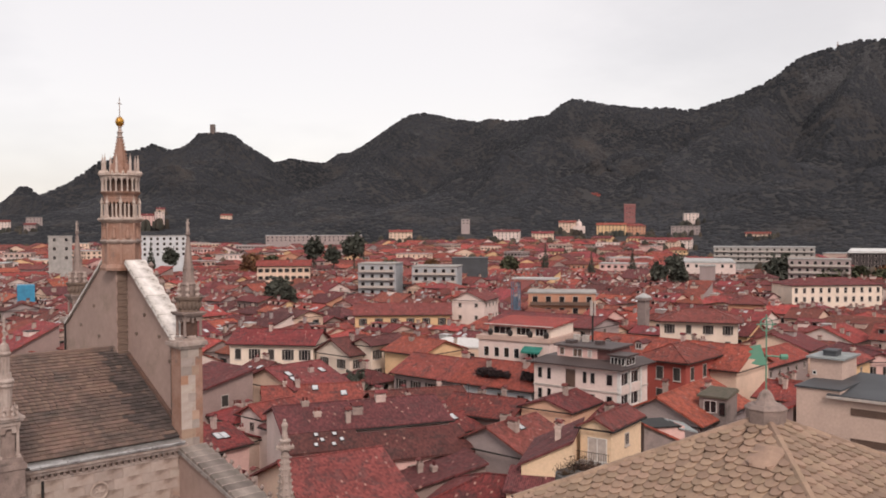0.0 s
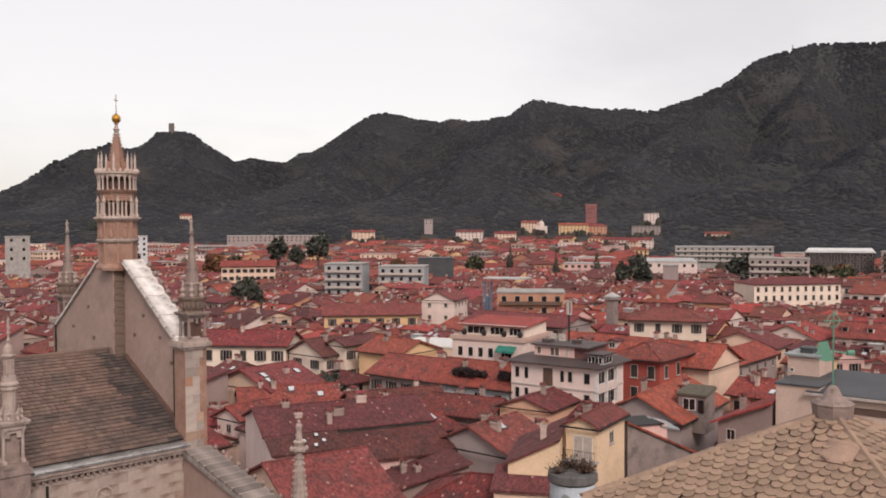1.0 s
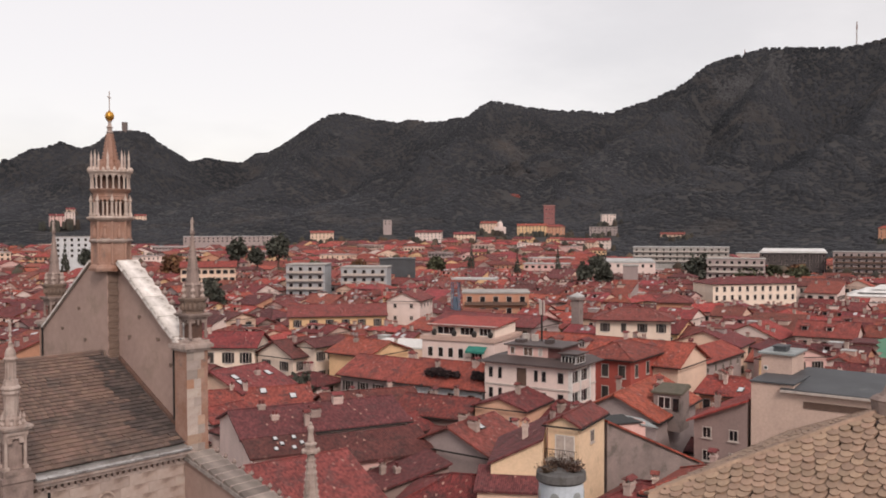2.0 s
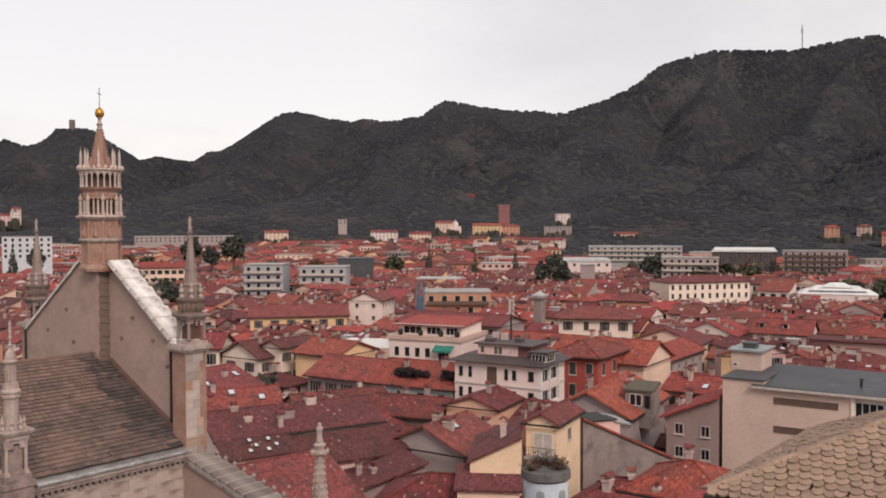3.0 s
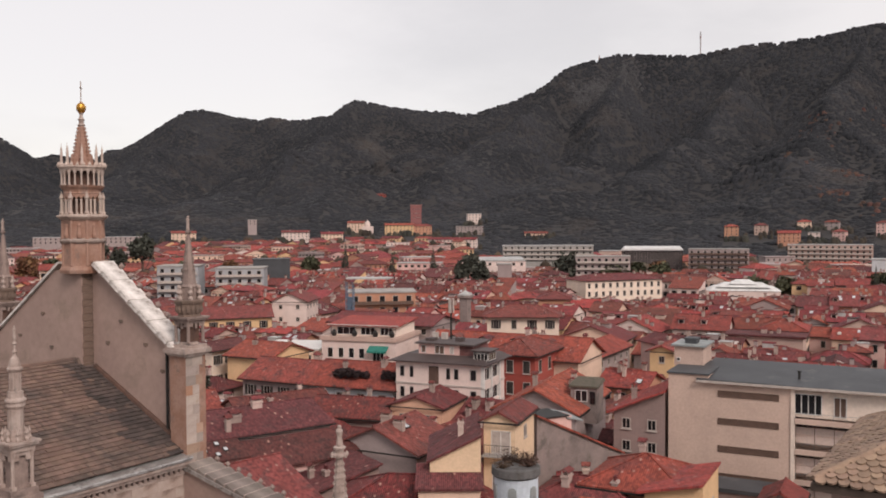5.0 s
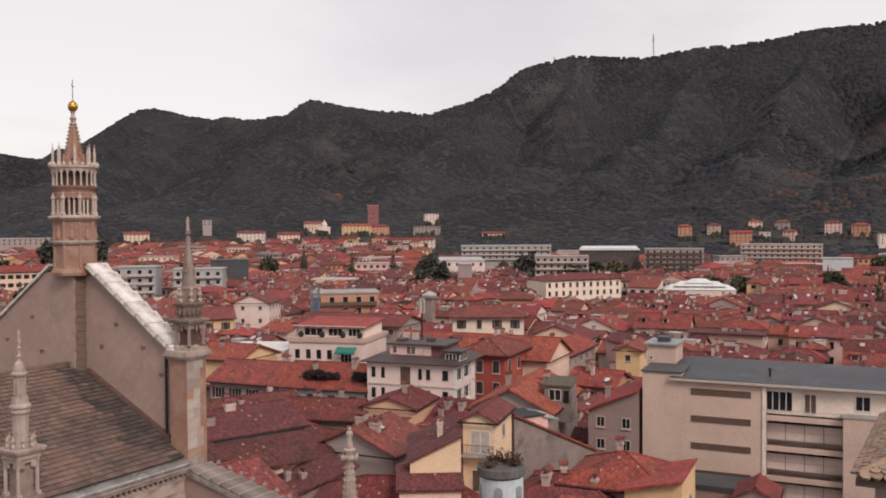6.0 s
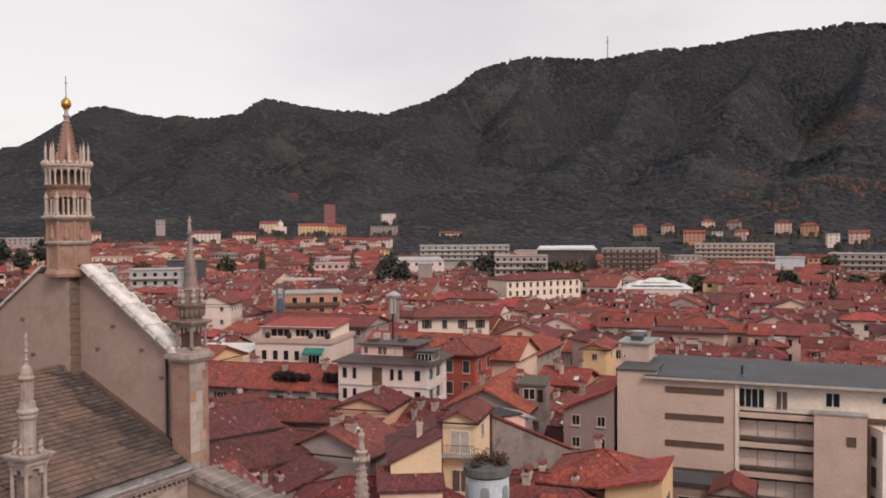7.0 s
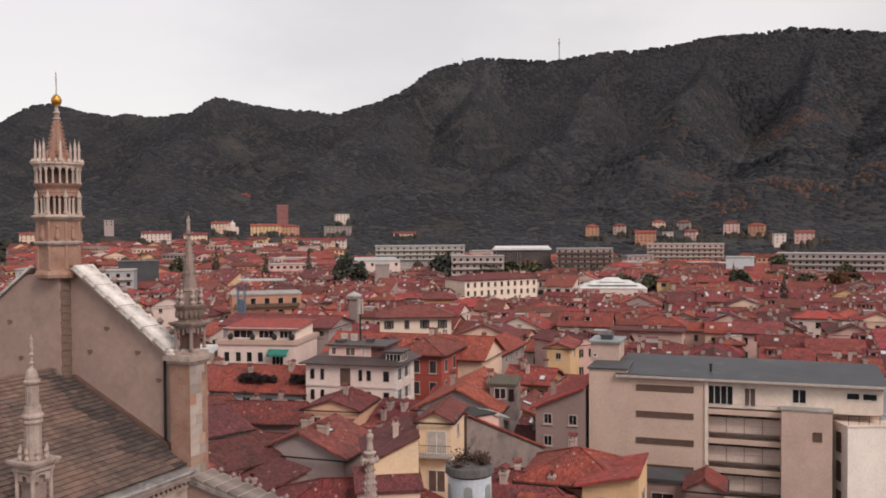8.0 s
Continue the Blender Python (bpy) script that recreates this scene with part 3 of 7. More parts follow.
SLATE_JOINED = material("roof_stone_brown_joined", (0.188, 0.118, 0.094), 0.9, second=(0.105, 0.074, 0.064), scale=0.55, detail=9, bump=0.4, bump_scale=9, island=0.24, stain=(0.075, 0.056, 0.049), stain_scale=0.26, stain_at=0.5)
SLATE_BED = material("roof_bed_dark", (0.12, 0.085, 0.068), 0.95, scale=1.0)
ZINC = material("zinc_gutter", (0.56, 0.55, 0.54), 0.36, 0.6, second=(0.33, 0.31, 0.3), scale=1.9, detail=7, stain=(0.13, 0.11, 0.1), stain_scale=2.2, stain_at=0.54)
GOLD = material("gilded_ball", (0.72, 0.36, 0.07), 0.3, 0.85, scale=2)
FRIEZE = material("painted_marble_panels", (0.46, 0.39, 0.34), 0.8, second=(0.37, 0.26, 0.2), scale=1.1, detail=6, bump=0.4, bump_scale=5, vary=0.3, stain=(0.19, 0.135, 0.11), stain_scale=0.9, stain_at=0.52)

cathedral = thing("cathedral", CH, "old stone cathedral front seen from behind above a slated nave", "church")

# gable wall
EDGE = lambda a: 34.33 - 0.649 * abs(a)  # underside of the coping
s = Solid()
outline = [(-7.6, 0), (7.0, 0), (7.0, EDGE(7.0)), (0.8, EDGE(0.8)), (-0.8, EDGE(0.8)), (-7.6, EDGE(7.6))]
s.face([(x, 0.05, z) for x, z in outline])
s.face([(x, 0.75, z) for x, z in reversed(outline)])
for (x0, z0), (x1, z1) in zip(outline, outline[1:] + outline[:1]):
    s.face([(x0, 0.05, z0), (x0, 0.75, z0), (x1, 0.75, z1), (x1, 0.05, z1)])
gable = part("gable_wall", s, RENDERED, cathedral, "smooth taupe rendered gable wall")
for x, z in ((2.7, 31.05), (4.45, 30.1), (1.7, 30.0), (5.6, 29.0), (-2.6, 31.2), (-4.6, 30.0), (-1.9, 29.6)):
    s, y = Solid(), 0.05 if x > 0.6 else -0.52
    s.box(x - 0.05, y - 0.05, z - 0.07, x + 0.06, y + 0.02, z + 0.05)
    s.box(x - 0.13, y - 0.03, z - 0.02, x + 0.16, y + 0.01, z + 0.1)
    part("putlog_hole", s, DARKSTONE, gable)
s = Solid()
proud = [(-7.2, 0), (0.57, 0), (0.57, 33.35), (-1.5, EDGE(1.5)), (-7.2, EDGE(7.2))]
s.face([(x, -0.52, z) for x, z in proud])
for (x0, z0), (x1, z1) in zip(proud, proud[1:] + proud[:1]):
    s.face([(x0, -0.52, z0), (x0, 0.05, z0), (x1, 0.05, z1), (x1, -0.52, z1)])
pil = part("pilaster", s, RENDERED, gable)
quoin = Solid()
quoin.box(0, 0, 0, 0.03, 0.55, 0.3)
quoin_mesh = quoin.mesh("quoin", [DARKSTONE])
for k in range(15):
    part("quoin", quoin_mesh, None, pil, at=pose(0.57 + 0.02 * (k % 2), -0.5 + 0.03 * (k % 2), 28.4 + k * 0.33))

# white coping slabs down the slope, and the thin dark edge on the far slope
coping = Solid()
coping.hexa([(0, -0.3, 0), (0.735, -0.3, -0.02), (0.735, 0.86, -0.02), (0, 0.86, 0), (0.03, -0.26, 0.18), (0.7, -0.26, 0.1), (0.7, 0.82, 0.1), (0.03, 0.82, 0.18)])
coping_mesh = coping.mesh("coping_slab", [COPING])
far_coping = Solid()
far_coping.box(0, -0.66, 0, 0.755, 0.86, 0.12)
far_coping_mesh = far_coping.mesh("coping_slab", [COPING])
slope = math.degrees(math.atan(0.649))
for k in range(9):
    a = 1.05 + k * 0.655
    part("coping_slab", coping_mesh, None, gable, at=pose(a, 0.0, EDGE(a) + 0.02 + 0.03 * (k % 2), 0, slope, 0))
    part("coping_slab", far_coping_mesh, None, gable, at=pose(-a - 0.62, 0.0, EDGE(a + 0.62) + 0.02, 0, -slope, 0))
s = Solid()
s.hexa([(0.9, -0.24, EDGE(0.9) - 0.12), (6.6, -0.24, EDGE(6.6) - 0.12), (6.6, 0.05, EDGE(6.6) - 0.12), (0.9, 0.05, EDGE(0.9) - 0.12),
        (0.9, -0.2, EDGE(0.9) + 0.03), (6.6, -0.2, EDGE(6.6) + 0.03), (6.6, 0.05, EDGE(6.6) + 0.03), (0.9, 0.05, EDGE(0.9) + 0.03)])
part("coping_moulding", s, MARBLE_PALE, gable)
s = Solid()
s.hexa([(0.9, -0.22, EDGE(0.9) - 0.05), (6.9, -0.22, EDGE(6.9) - 0.05), (6.9, 0.8, EDGE(6.9) - 0.05), (0.9, 0.8, EDGE(0.9) - 0.05),
        (0.9, -0.22, EDGE(0.9) + 0.05), (6.9, -0.22, EDGE(6.9) + 0.05), (6.9, 0.8, EDGE(6.9) + 0.05), (0.9, 0.8, EDGE(0.9) + 0.05)])
part("coping_bed", s, SHADED, gable, "dark mortar bed under the coping")
crocket = Solid()
crocket.turned([(0.1, 0), (0.05, 0.12), (0.13, 0.22), (0.16, 0.3), (0.06, 0.42), (0, 0.46)], 7)
crocket_mesh = crocket.mesh("crocket", [GREYMARBLE])
for k in range(8):
    a = 1.6 + k * 0.66
    part("crocket", crocket_mesh, None, gable, at=pose(a, 0.92, EDGE(a) - 0.05))

# piers at both ends of the gable, with ashlar faces
ASHLAR_TONES = [material("ashlar_" + n, c, 0.8, second=d, scale=1.3, detail=6, bump=0.4, bump_scale=5, vary=0.16, stain=e, stain_scale=1.4, stain_at=0.55)
                for n, c, d, e in (("pale", (0.44, 0.37, 0.33), (0.36, 0.28, 0.24), (0.3, 0.2, 0.15)), ("rust", (0.4, 0.205, 0.125), (0.33, 0.2, 0.145), (0.2, 0.14, 0.11)),
                                   ("peach", (0.43, 0.29, 0.22), (0.36, 0.23, 0.17), (0.24, 0.17, 0.14)), ("grey", (0.36, 0.3, 0.27), (0.3, 0.24, 0.21), (0.2, 0.15, 0.13)))]
ashlar = []
for w in (0.36, 0.54, 0.72):
    for tone in ASHLAR_TONES:
        q = Solid()
        q.box(0.003, -0.012, 0.003, w - 0.003, 0.05, 0.417)
        ashlar.append((w, q.mesh("ashlar_block", [tone])))
arnd = random.Random(4)


def pier(x0, y0, x1, y1, z1, blocks):
    s = Solid()
    s.box(x0, y0, 0, x1, y1, z1)
    p = part("pier", s, MARBLE, cathedral, "pier faced with pale and rust-coloured marble blocks")
    s = Solid()
    for d, za, zb in ((0.1, z1, z1 + 0.12), (0.2, z1 + 0.12, z1 + 0.28), (0.14, z1 + 0.28, z1 + 0.34)):
        s.box(x0 - d, y0 - d, za, x1 + d, y1 + d, zb)
    part("cornice", s, MARBLE_PALE, p)
    if blocks:
        for row in range(11):
            z = z1 - 0.42 * (row + 1)
            y = y0
            while y < y1 - 0.1:
                w, mesh = arnd.choice(ashlar)
                if y + w > y1:
                    break
                part("ashlar_block", mesh, None, p, at=pose(x1, y, z, 0, 0, 90))
                y += w
    return p


pier(6.53, -0.3, 7.55, 0.78, 29.85, True)
pier(-8.1, -0.3, -7.1, 0.78, 29.85, False)
for x, y in ((5.98, -0.02), (-7.0, -0.6)):
    s = Solid()
    s.rod((x, y, 25.6), (x, y, 29.9), 0.055, 6)
    part("downpipe", s, IRON, cathedral)


def statue_solid(h):
    """A draped standing figure as one plain turned shape."""
    s = Solid()
    s.turned([(0.17 * h, 0), (0.16 * h, 0.1 * h), (0.12 * h, 0.45 * h), (0.17 * h, 0.7 * h), (0.13 * h, 0.8 * h), (0.05 * h, 0.83 * h), (0.085 * h, 0.9 * h), (0.06 * h, 0.98 * h), (0, h)], 9)
    return s


def crown_pinnacle(x, y, z0):
    """An open aedicule with frieze, corner finials, a ring of gablets, a crocketed spirelet and a figure on top."""
    base = Solid()
    base.box(-0.62, -0.62, 0, 0.62, 0.62, 0.12)
    base.turned([(0.5, 0.12), (0.46, 0.22)], 8, turn=0.39)
    p = part("pinnacle", base, MARBLE_PALE, cathedral, "openwork marble pinnacle with a figure on top", at=pose(x, y, z0) @ Matrix.Diagonal((0.84, 0.84, 0.95, 1)))
    col = Solid()
    col.turned([(0.12, 0), (0.09, 0.08), (0.08, 0.8), (0.13, 0.95), (0.13, 1.02)], 8)
    cm = col.mesh("column", [GREYMARBLE])
    for i in range(4):
        part("column", cm, None, p, at=pose(0.47 * (1 if i % 2 else -1), 0.47 * (1 if i // 2 else -1), 0.22))
    # core coloured dark for the shade behind the columns
    core = Solid()
    core.box(-0.34, -0.34, 0.12, 0.34, 0.34, 1.2)
    part("core", core, SHADED, p)
    arch = Solid()
    for i in range(4):
        m = Matrix.Rotation(i * math.pi / 2, 3, "Z")
        for x0, z0_, x1, z1_ in ((-0.42, 0.95, -0.2, 1.24), (0.2, 0.95, 0.42, 1.24), (-0.2, 1.1, 0.2, 1.24), (-0.06, 0.86, 0.06, 1.1)):
            q = [(x0, -0.52, z0_), (x1, -0.52, z0_), (x1, -0.44, z0_), (x0, -0.44, z0_), (x0, -0.52, z1_), (x1, -0.52, z1_), (x1, -0.44, z1_), (x0, -0.44, z1_)]
            arch.hexa([m @ Vector(c) for c in q])
    part("tracery", arch, GREYMARBLE, p)
    ent = Solid()
    ent.box(-0.68, -0.68, 1.24, 0.68, 0.68, 1.32)
    ent.box(-0.74, -0.74, 1.32, 0.74, 0.74, 1.4)
    part("entablature", ent, GREYMARBLE, p)
    fr = Solid()
    fr.turned([(0.62, 1.4), (0.58, 1.5), (0.62, 1.6), (0.7, 1.98), (0.76, 2.0), (0.8, 2.12), (0.74, 2.16)], 8, turn=0.39)
    for i in range(16):
        a = math.tau * i / 16
        fr.turned([(0.07, 1.58), (0.1, 1.72), (0.06, 1.9)], 5, (0.62 * math.cos(a), 0.62 * math.sin(a)))
    part("frieze", fr, DARKSTONE, p)
    fin = Solid()
    fin.turned([(0.1, 0), (0.13, 0.1), (0.05, 0.2), (0.13, 0.34), (0.05, 0.5), (0.08, 0.58), (0, 0.72)], 7)
    fm = fin.mesh("finial", [MARBLE_PALE])
    for i in range(6):
        a = math.tau * i / 6 + 0.5
        part("finial", fm, None, p, at=pose(0.56 * math.cos(a), 0.56 * math.sin(a), 2.14))
    st = Solid()
    st.turned([(0.42, 2.14), (0.4, 2.7), (0.46, 2.76), (0.4, 2.86)], 8)
    for i in range(8):
        a = math.tau * i / 8
        st.turned([(0.07, 2.2), (0.06, 2.7)], 5, (0.42 * math.cos(a), 0.42 * math.sin(a)))
    part("stage", st, GREYMARBLE, p)
    for i in range(8):
        gb = Solid()
        a = math.tau * i / 8
        m = Matrix.Rotation(a, 3, "Z") @ Matrix.Rotation(radians(-6), 3, "Y")
        for tri_ in (((-0.19, 2.86), (-0.13, 2.86), (0.03, 3.5), (-0.03, 3.56)), ((0.13, 2.86), (0.19, 2.86), (0.03, 3.56), (-0.03, 3.5))):
            q = [Vector((0.42, u, z)) for u, z in tri_]
            o = Vector((0.08, 0, 0))
            lift = Vector((-0.4, 0, 0))
            gb.hexa([m @ (c + lift) + Matrix.Rotation(a, 3, "Z") @ Vector((0.4, 0, 0)) for c in (*q, *(c + o for c in q))])
        gb.turned([(0.05, 3.4), (0.08, 3.52), (0, 3.66)], 5, (0.47 * math.cos(a), 0.47 * math.sin(a)))
        part("gablet", gb, GREYMARBLE, p, at=Matrix.Diagonal((0.62, 0.62, 1, 1)))
    sp = Solid()
    sp.turned([(0.36, 2.86), (0.3, 3.5), (0.07, 5.15), (0.14, 5.2), (0.14, 5.28), (0.08, 5.34)], 8)
    for k in range(9):
        t = k / 9
        r, z = 0.32 - 0.23 * t, 3.5 + 1.6 * t
        for i in range(4):
            a = math.tau * i / 4 + 0.39
            sp.turned([(0.02, z), (0.055, z + 0.05), (0, z + 0.11)], 4, (r * math.cos(a), r * math.sin(a)))
    part("spirelet", sp, GREYMARBLE, p)
    part("statue", statue_solid(0.66), MARBLE_PALE, p, at=pose(0, 0, 5.34), smooth=True)
    rod = Solid()
    rod.rod((0.12, 0, 5.3), (0.14, 0, 6.35), 0.012, 4)
    part("lightning_rod", rod, IRON, p)
    return p


crown_pinnacle(7.02, 0.38, 30.19)
crown_pinnacle(-7.6, 0.38, 30.19)


def tiered_pinnacle(x, y):
    """A square aedicule carrying two drums, a cap and a small figure."""
    s = Solid()
    s.box(-0.72, -0.72, 24.6, 0.72, 0.72, 25.75)
    s.box(-0.8, -0.8, 25.75, 0.8, 0.8, 25.95)
    s.box(-0.66, -0.66, 25.95, 0.66, 0.66, 26.2)
    p = part("pinnacle", s, GREYMARBLE, cathedral, "tiered pale marble pinnacle rising from the eaves", at=pose(x, y, 0) @ Matrix.Diagonal((0.78, 0.78, 1, 1)))
    c = Solid()
    c.box(-0.12, -0.12, 0, 0.12, 0.12, 0.12)
    c.turned([(0.1, 0.1), (0.085, 0.2), (0.08, 1.1), (0.12, 1.25), (0.13, 1.32)], 8)
    cm = c.mesh("column", [MARBLE_PALE])
    for i in range(4):
        part("column", cm, None, p, at=pose(0.46 * (1 if i % 2 else -1), 0.46 * (1 if i // 2 else -1), 26.2))
    s = Solid()
    s.box(-0.34, -0.34, 26.2, 0.34, 0.34, 27.5)
    part("core", s, GREYMARBLE, p)
    s = Solid()
    for i in range(4):
        m = Matrix.Rotation(i * math.pi / 2, 3, "Z")
        for (x0, z0, x1, z1) in ((-0.42, 27.2, -0.16, 27.52), (0.16, 27.2, 0.42, 27.52), (-0.16, 27.38, 0.16, 27.52)):
            q = [(x0, -0.5, z0), (x1, -0.5, z0), (x1, -0.42, z0), (x0, -0.42, z0), (x0, -0.5, z1), (x1, -0.5, z1), (x1, -0.42, z1), (x0, -0.42, z1)]
            s.hexa([m @ Vector(c) for c in q])
    part("tracery", s, MARBLE_PALE, p)
    s = Solid()
    s.box(-0.58, -0.58, 27.52, 0.58, 0.58, 27.72)
    s.box(-0.7, -0.7, 27.72, 0.7, 0.7, 27.8)
    s.box(-0.76, -0.76, 27.8, 0.76, 0.76, 27.88)
    part("entablature", s, MARBLE_PALE, p)
    f = Solid()
    f.turned([(0.09, 0), (0.11, 0.08), (0.05, 0.18), (0.1, 0.28), (0.04, 0.38), (0, 0.5)], 7)
    fm = f.mesh("finial", [MARBLE_PALE])
    for i in range(8):
        a = math.tau * i / 8 + 0.39
        part("finial", fm, None, p, at=pose(0.55 * math.cos(a), 0.55 * math.sin(a), 27.88))
    s = Solid()
    s.turned([(0.42, 27.88), (0.38, 28.1), (0.34, 28.2), (0.35, 29.0), (0.42, 29.1), (0.4, 29.2), (0.46, 29.26), (0.46, 29.32), (0.36, 29.4), (0.33, 29.62)], 12)
    part("lower_drum", s, MARBLE_PALE, p)
    s = Solid()
    s.turned([(0.25, 29.6), (0.25, 30.3), (0.3, 30.34), (0.34, 30.4), (0.34, 30.44), (0.26, 30.5)], 12)
    part("upper_drum", s, MARBLE_PALE, p)
    rib = Solid()
    rib.box(-0.02, -0.02, 0, 0.02, 0.02, 0.58)
    rib_mesh = rib.mesh("rib", [MARBLE_PALE])
    for i in range(8):
        a = math.tau * i / 8
        part("rib", rib_mesh, None, p, at=pose(0.24 * math.cos(a), 0.24 * math.sin(a), 29.7))
    s = Solid()
    s.turned([(0.27, 30.48), (0.26, 30.62), (0.2, 30.78), (0.09, 30.86), (0.07, 30.95), (0.11, 31.02), (0.05, 31.1), (0.05, 31.24), (0.1, 31.3), (0.05, 31.38), (0.06, 31.48)], 10)
    part("cap", s, MARBLE_PALE, p, smooth=True)
    part("statue", statue_solid(0.48), MARBLE_PALE, p, at=pose(0, 0, 31.47), smooth=True)
    return p


tiered_pinnacle(7.62, -7.9)
tiered_pinnacle(7.62, -17.5)


def crocket_pinnacle(x, y):
    s = Solid()
    s.box(-0.6, -0.6, 0, 0.6, 0.6, 22.6)
    s.turned([(0.62, 22.6), (0.55, 23.2), (0.45, 23.6)], 8)
    p = part("pinnacle", s, MARBLE_PALE, cathedral, "slim crocketed marble pinnacle with a figure", at=pose(x, y, 0))
    s = Solid()
    s.turned([(0.42, 23.4), (0.13, 26.6)], 8)
    for k in range(12):
        t = k / 12
        r, z = 0.43 - 0.28 * t, 23.5 + 3.0 * t
        for i in range(8):
            a = math.tau * i / 8 + 0.39
            s.turned([(0.015, z), (0.05, z + 0.07), (0.0, z + 0.13)], 4, (r * math.cos(a), r * math.sin(a)))
    part("spirelet", s, MARBLE_PALE, p)
    s = Solid()
    s.turned([(0.14, 26.55), (0.3, 26.62), (0.3, 26.7), (0.16, 26.76), (0.18, 26.85), (0.24, 26.92), (0.24, 26.98), (0.12, 27.02)], 8)
    for i in range(6):
        a = math.tau * i / 6
        s.turned([(0.06, 26.6), (0.08, 26.7), (0, 26.82)], 5, (0.3 * math.cos(a), 0.3 * math.sin(a)))
    part("knop", s, MARBLE_PALE, p)
    part("statue", statue_solid(0.82), MARBLE_PALE, p, at=pose(0, 0, 27.0), smooth=True)


crocket_pinnacle(15.6, 0.3)


def lantern_spire():
    """The spire over the gable: two drums, an arcade, a colonnade, a crown of figures, a cone, a gilded ball and a cross."""
    s = Solid()
    s.turned([(1.22, 33.25), (1.26, 33.4), (1.2, 33.52), (1.08, 33.6), (1.04, 34.66)], 8, turn=0.39)
    p = part("spire", s, MARBLE, cathedral, "tiered marble spire with arcades and a gilded ball", at=Matrix.Diagonal((0.86, 0.86, 1, 1)))
    shaft, niche = Solid(), Solid()
    shaft.turned([(0.12, 0), (0.09, 0.12), (0.08, 1.1)], 6)
    niche.turned([(0.13, 0), (0.16, 0.15), (0.07, 0.5), (0.1, 0.6), (0, 0.72)], 6)
    shaft_mesh, niche_mesh = shaft.mesh("colonnette", [MARBLE]), niche.mesh("niche_figure", [MARBLE])
    for i in range(8):
        a, b = math.tau * (i + 0.5) / 8, math.tau * i / 8
        part("colonnette", shaft_mesh, None, p, at=pose(1.04 * math.cos(a), 1.04 * math.sin(a), 33.6))
        part("colonnette", shaft_mesh, None, p, at=pose(1.05 * math.cos(a), 1.05 * math.sin(a), 34.86) @ Matrix.Diagonal((1, 1, 0.82, 1)))
        part("niche_figure", niche_mesh, None, p, at=pose(1.0 * math.cos(b), 1.0 * math.sin(b), 34.9))
    s = Solid()
    s.turned([(1.06, 34.64), (1.2, 34.72), (1.24, 34.8), (1.12, 34.86), (1.06, 34.9)], 8, turn=0.39)
    part("string_course", s, MARBLE_PALE, p)
    s = Solid()
    s.turned([(1.06, 34.88), (1.06, 35.75)], 8, turn=0.39)
    part("upper_drum", s, MARBLE, p)
    s = Solid()
    s.turned([(1.06, 35.72), (1.26, 35.82), (1.36, 35.9), (1.36, 35.96), (1.1, 36.02)], 8, turn=0.39)
    part("great_cornice", s, PALESTONE, p)
    # arcade and gallery cores carry their inner shade as dark colour
    s = Solid()
    s.turned([(0.72, 36.0), (0.72, 36.95)], 8, turn=0.39)
    part("arcade_core", s, SHADED, p)
    s = Solid()
    s.turned([(0.05, 0), (0.085, 0.05), (0.055, 0.12), (0.055, 0.62), (0.09, 0.72)], 7)
    cm = s.mesh("column", [PALESTONE])
    big = Solid()
    big.turned([(0.12, 0), (0.13, 0.1), (0.085, 0.16), (0.075, 0.7), (0.13, 0.78), (0.05, 0.98), (0, 1.12)], 8)
    bm_ = big.mesh("buttress_column", [PALESTONE])
    for i in range(24):
        a = math.tau * i / 24 + 0.39
        if i % 3 == 0:
            part("buttress_column", bm_, None, p, at=pose(1.08 * math.cos(a), 1.08 * math.sin(a), 36.0))
        else:
            part("column", cm, None, p, at=pose(0.93 * math.cos(a), 0.93 * math.sin(a), 36.0))
    for i in range(24):
        s = Solid()
        a0, a1 = math.tau * i / 24 + 0.39, math.tau * (i + 1) / 24 + 0.39
        for k in range(6):
            f0, f1 = k / 6, (k + 1) / 6
            z0, z1 = 36.64 + 0.2 * (1 - abs(2 * f0 - 1) ** 2) ** 0.5, 36.64 + 0.2 * (1 - abs(2 * f1 - 1) ** 2) ** 0.5
            A, B = a0 + (a1 - a0) * f0, a0 + (a1 - a0) * f1
            pts = [(r * math.cos(t), r * math.sin(t), z) for r in (0.88, 0.98) for t, z in ((A, z0), (B, z1))]
            top = [(r * math.cos(t), r * math.sin(t), 36.98) for r in (0.88, 0.98) for t in (A, B)]
            s.hexa([pts[0], pts[1], pts[3], pts[2], top[0], top[1], top[3], top[2]])
        part("arch", s, MARBLE, p)
    s = Solid()
    s.turned([(0.95, 36.96), (1.02, 37.0), (0.98, 37.06), (1.02, 37.16), (1.14, 37.28), (1.18, 37.36), (0.9, 37.38)], 16)
    part("balcony", s, MARBLE, p)
    s = Solid()
    s.turned([(0.74, 37.36), (0.74, 38.06)], 12)
    part("gallery_core", s, SHADED, p)
    s = Solid()
    s.turned([(0.08, 0), (0.06, 0.06), (0.05, 0.12), (0.045, 0.5), (0.09, 0.62), (0.1, 0.68)], 7)
    cm2 = s.mesh("baluster", [PALESTONE])
    for i in range(20):
        a = math.tau * i / 20
        part("baluster", cm2, None, p, at=pose(1.06 * math.cos(a), 1.06 * math.sin(a), 37.38))
    s = Solid()
    s.turned([(0.7, 38.04), (1.12, 38.06), (1.16, 38.14), (1.26, 38.22), (1.26, 38.28), (0.6, 38.3)], 16)
    for i in range(24):
        a = math.tau * i / 24
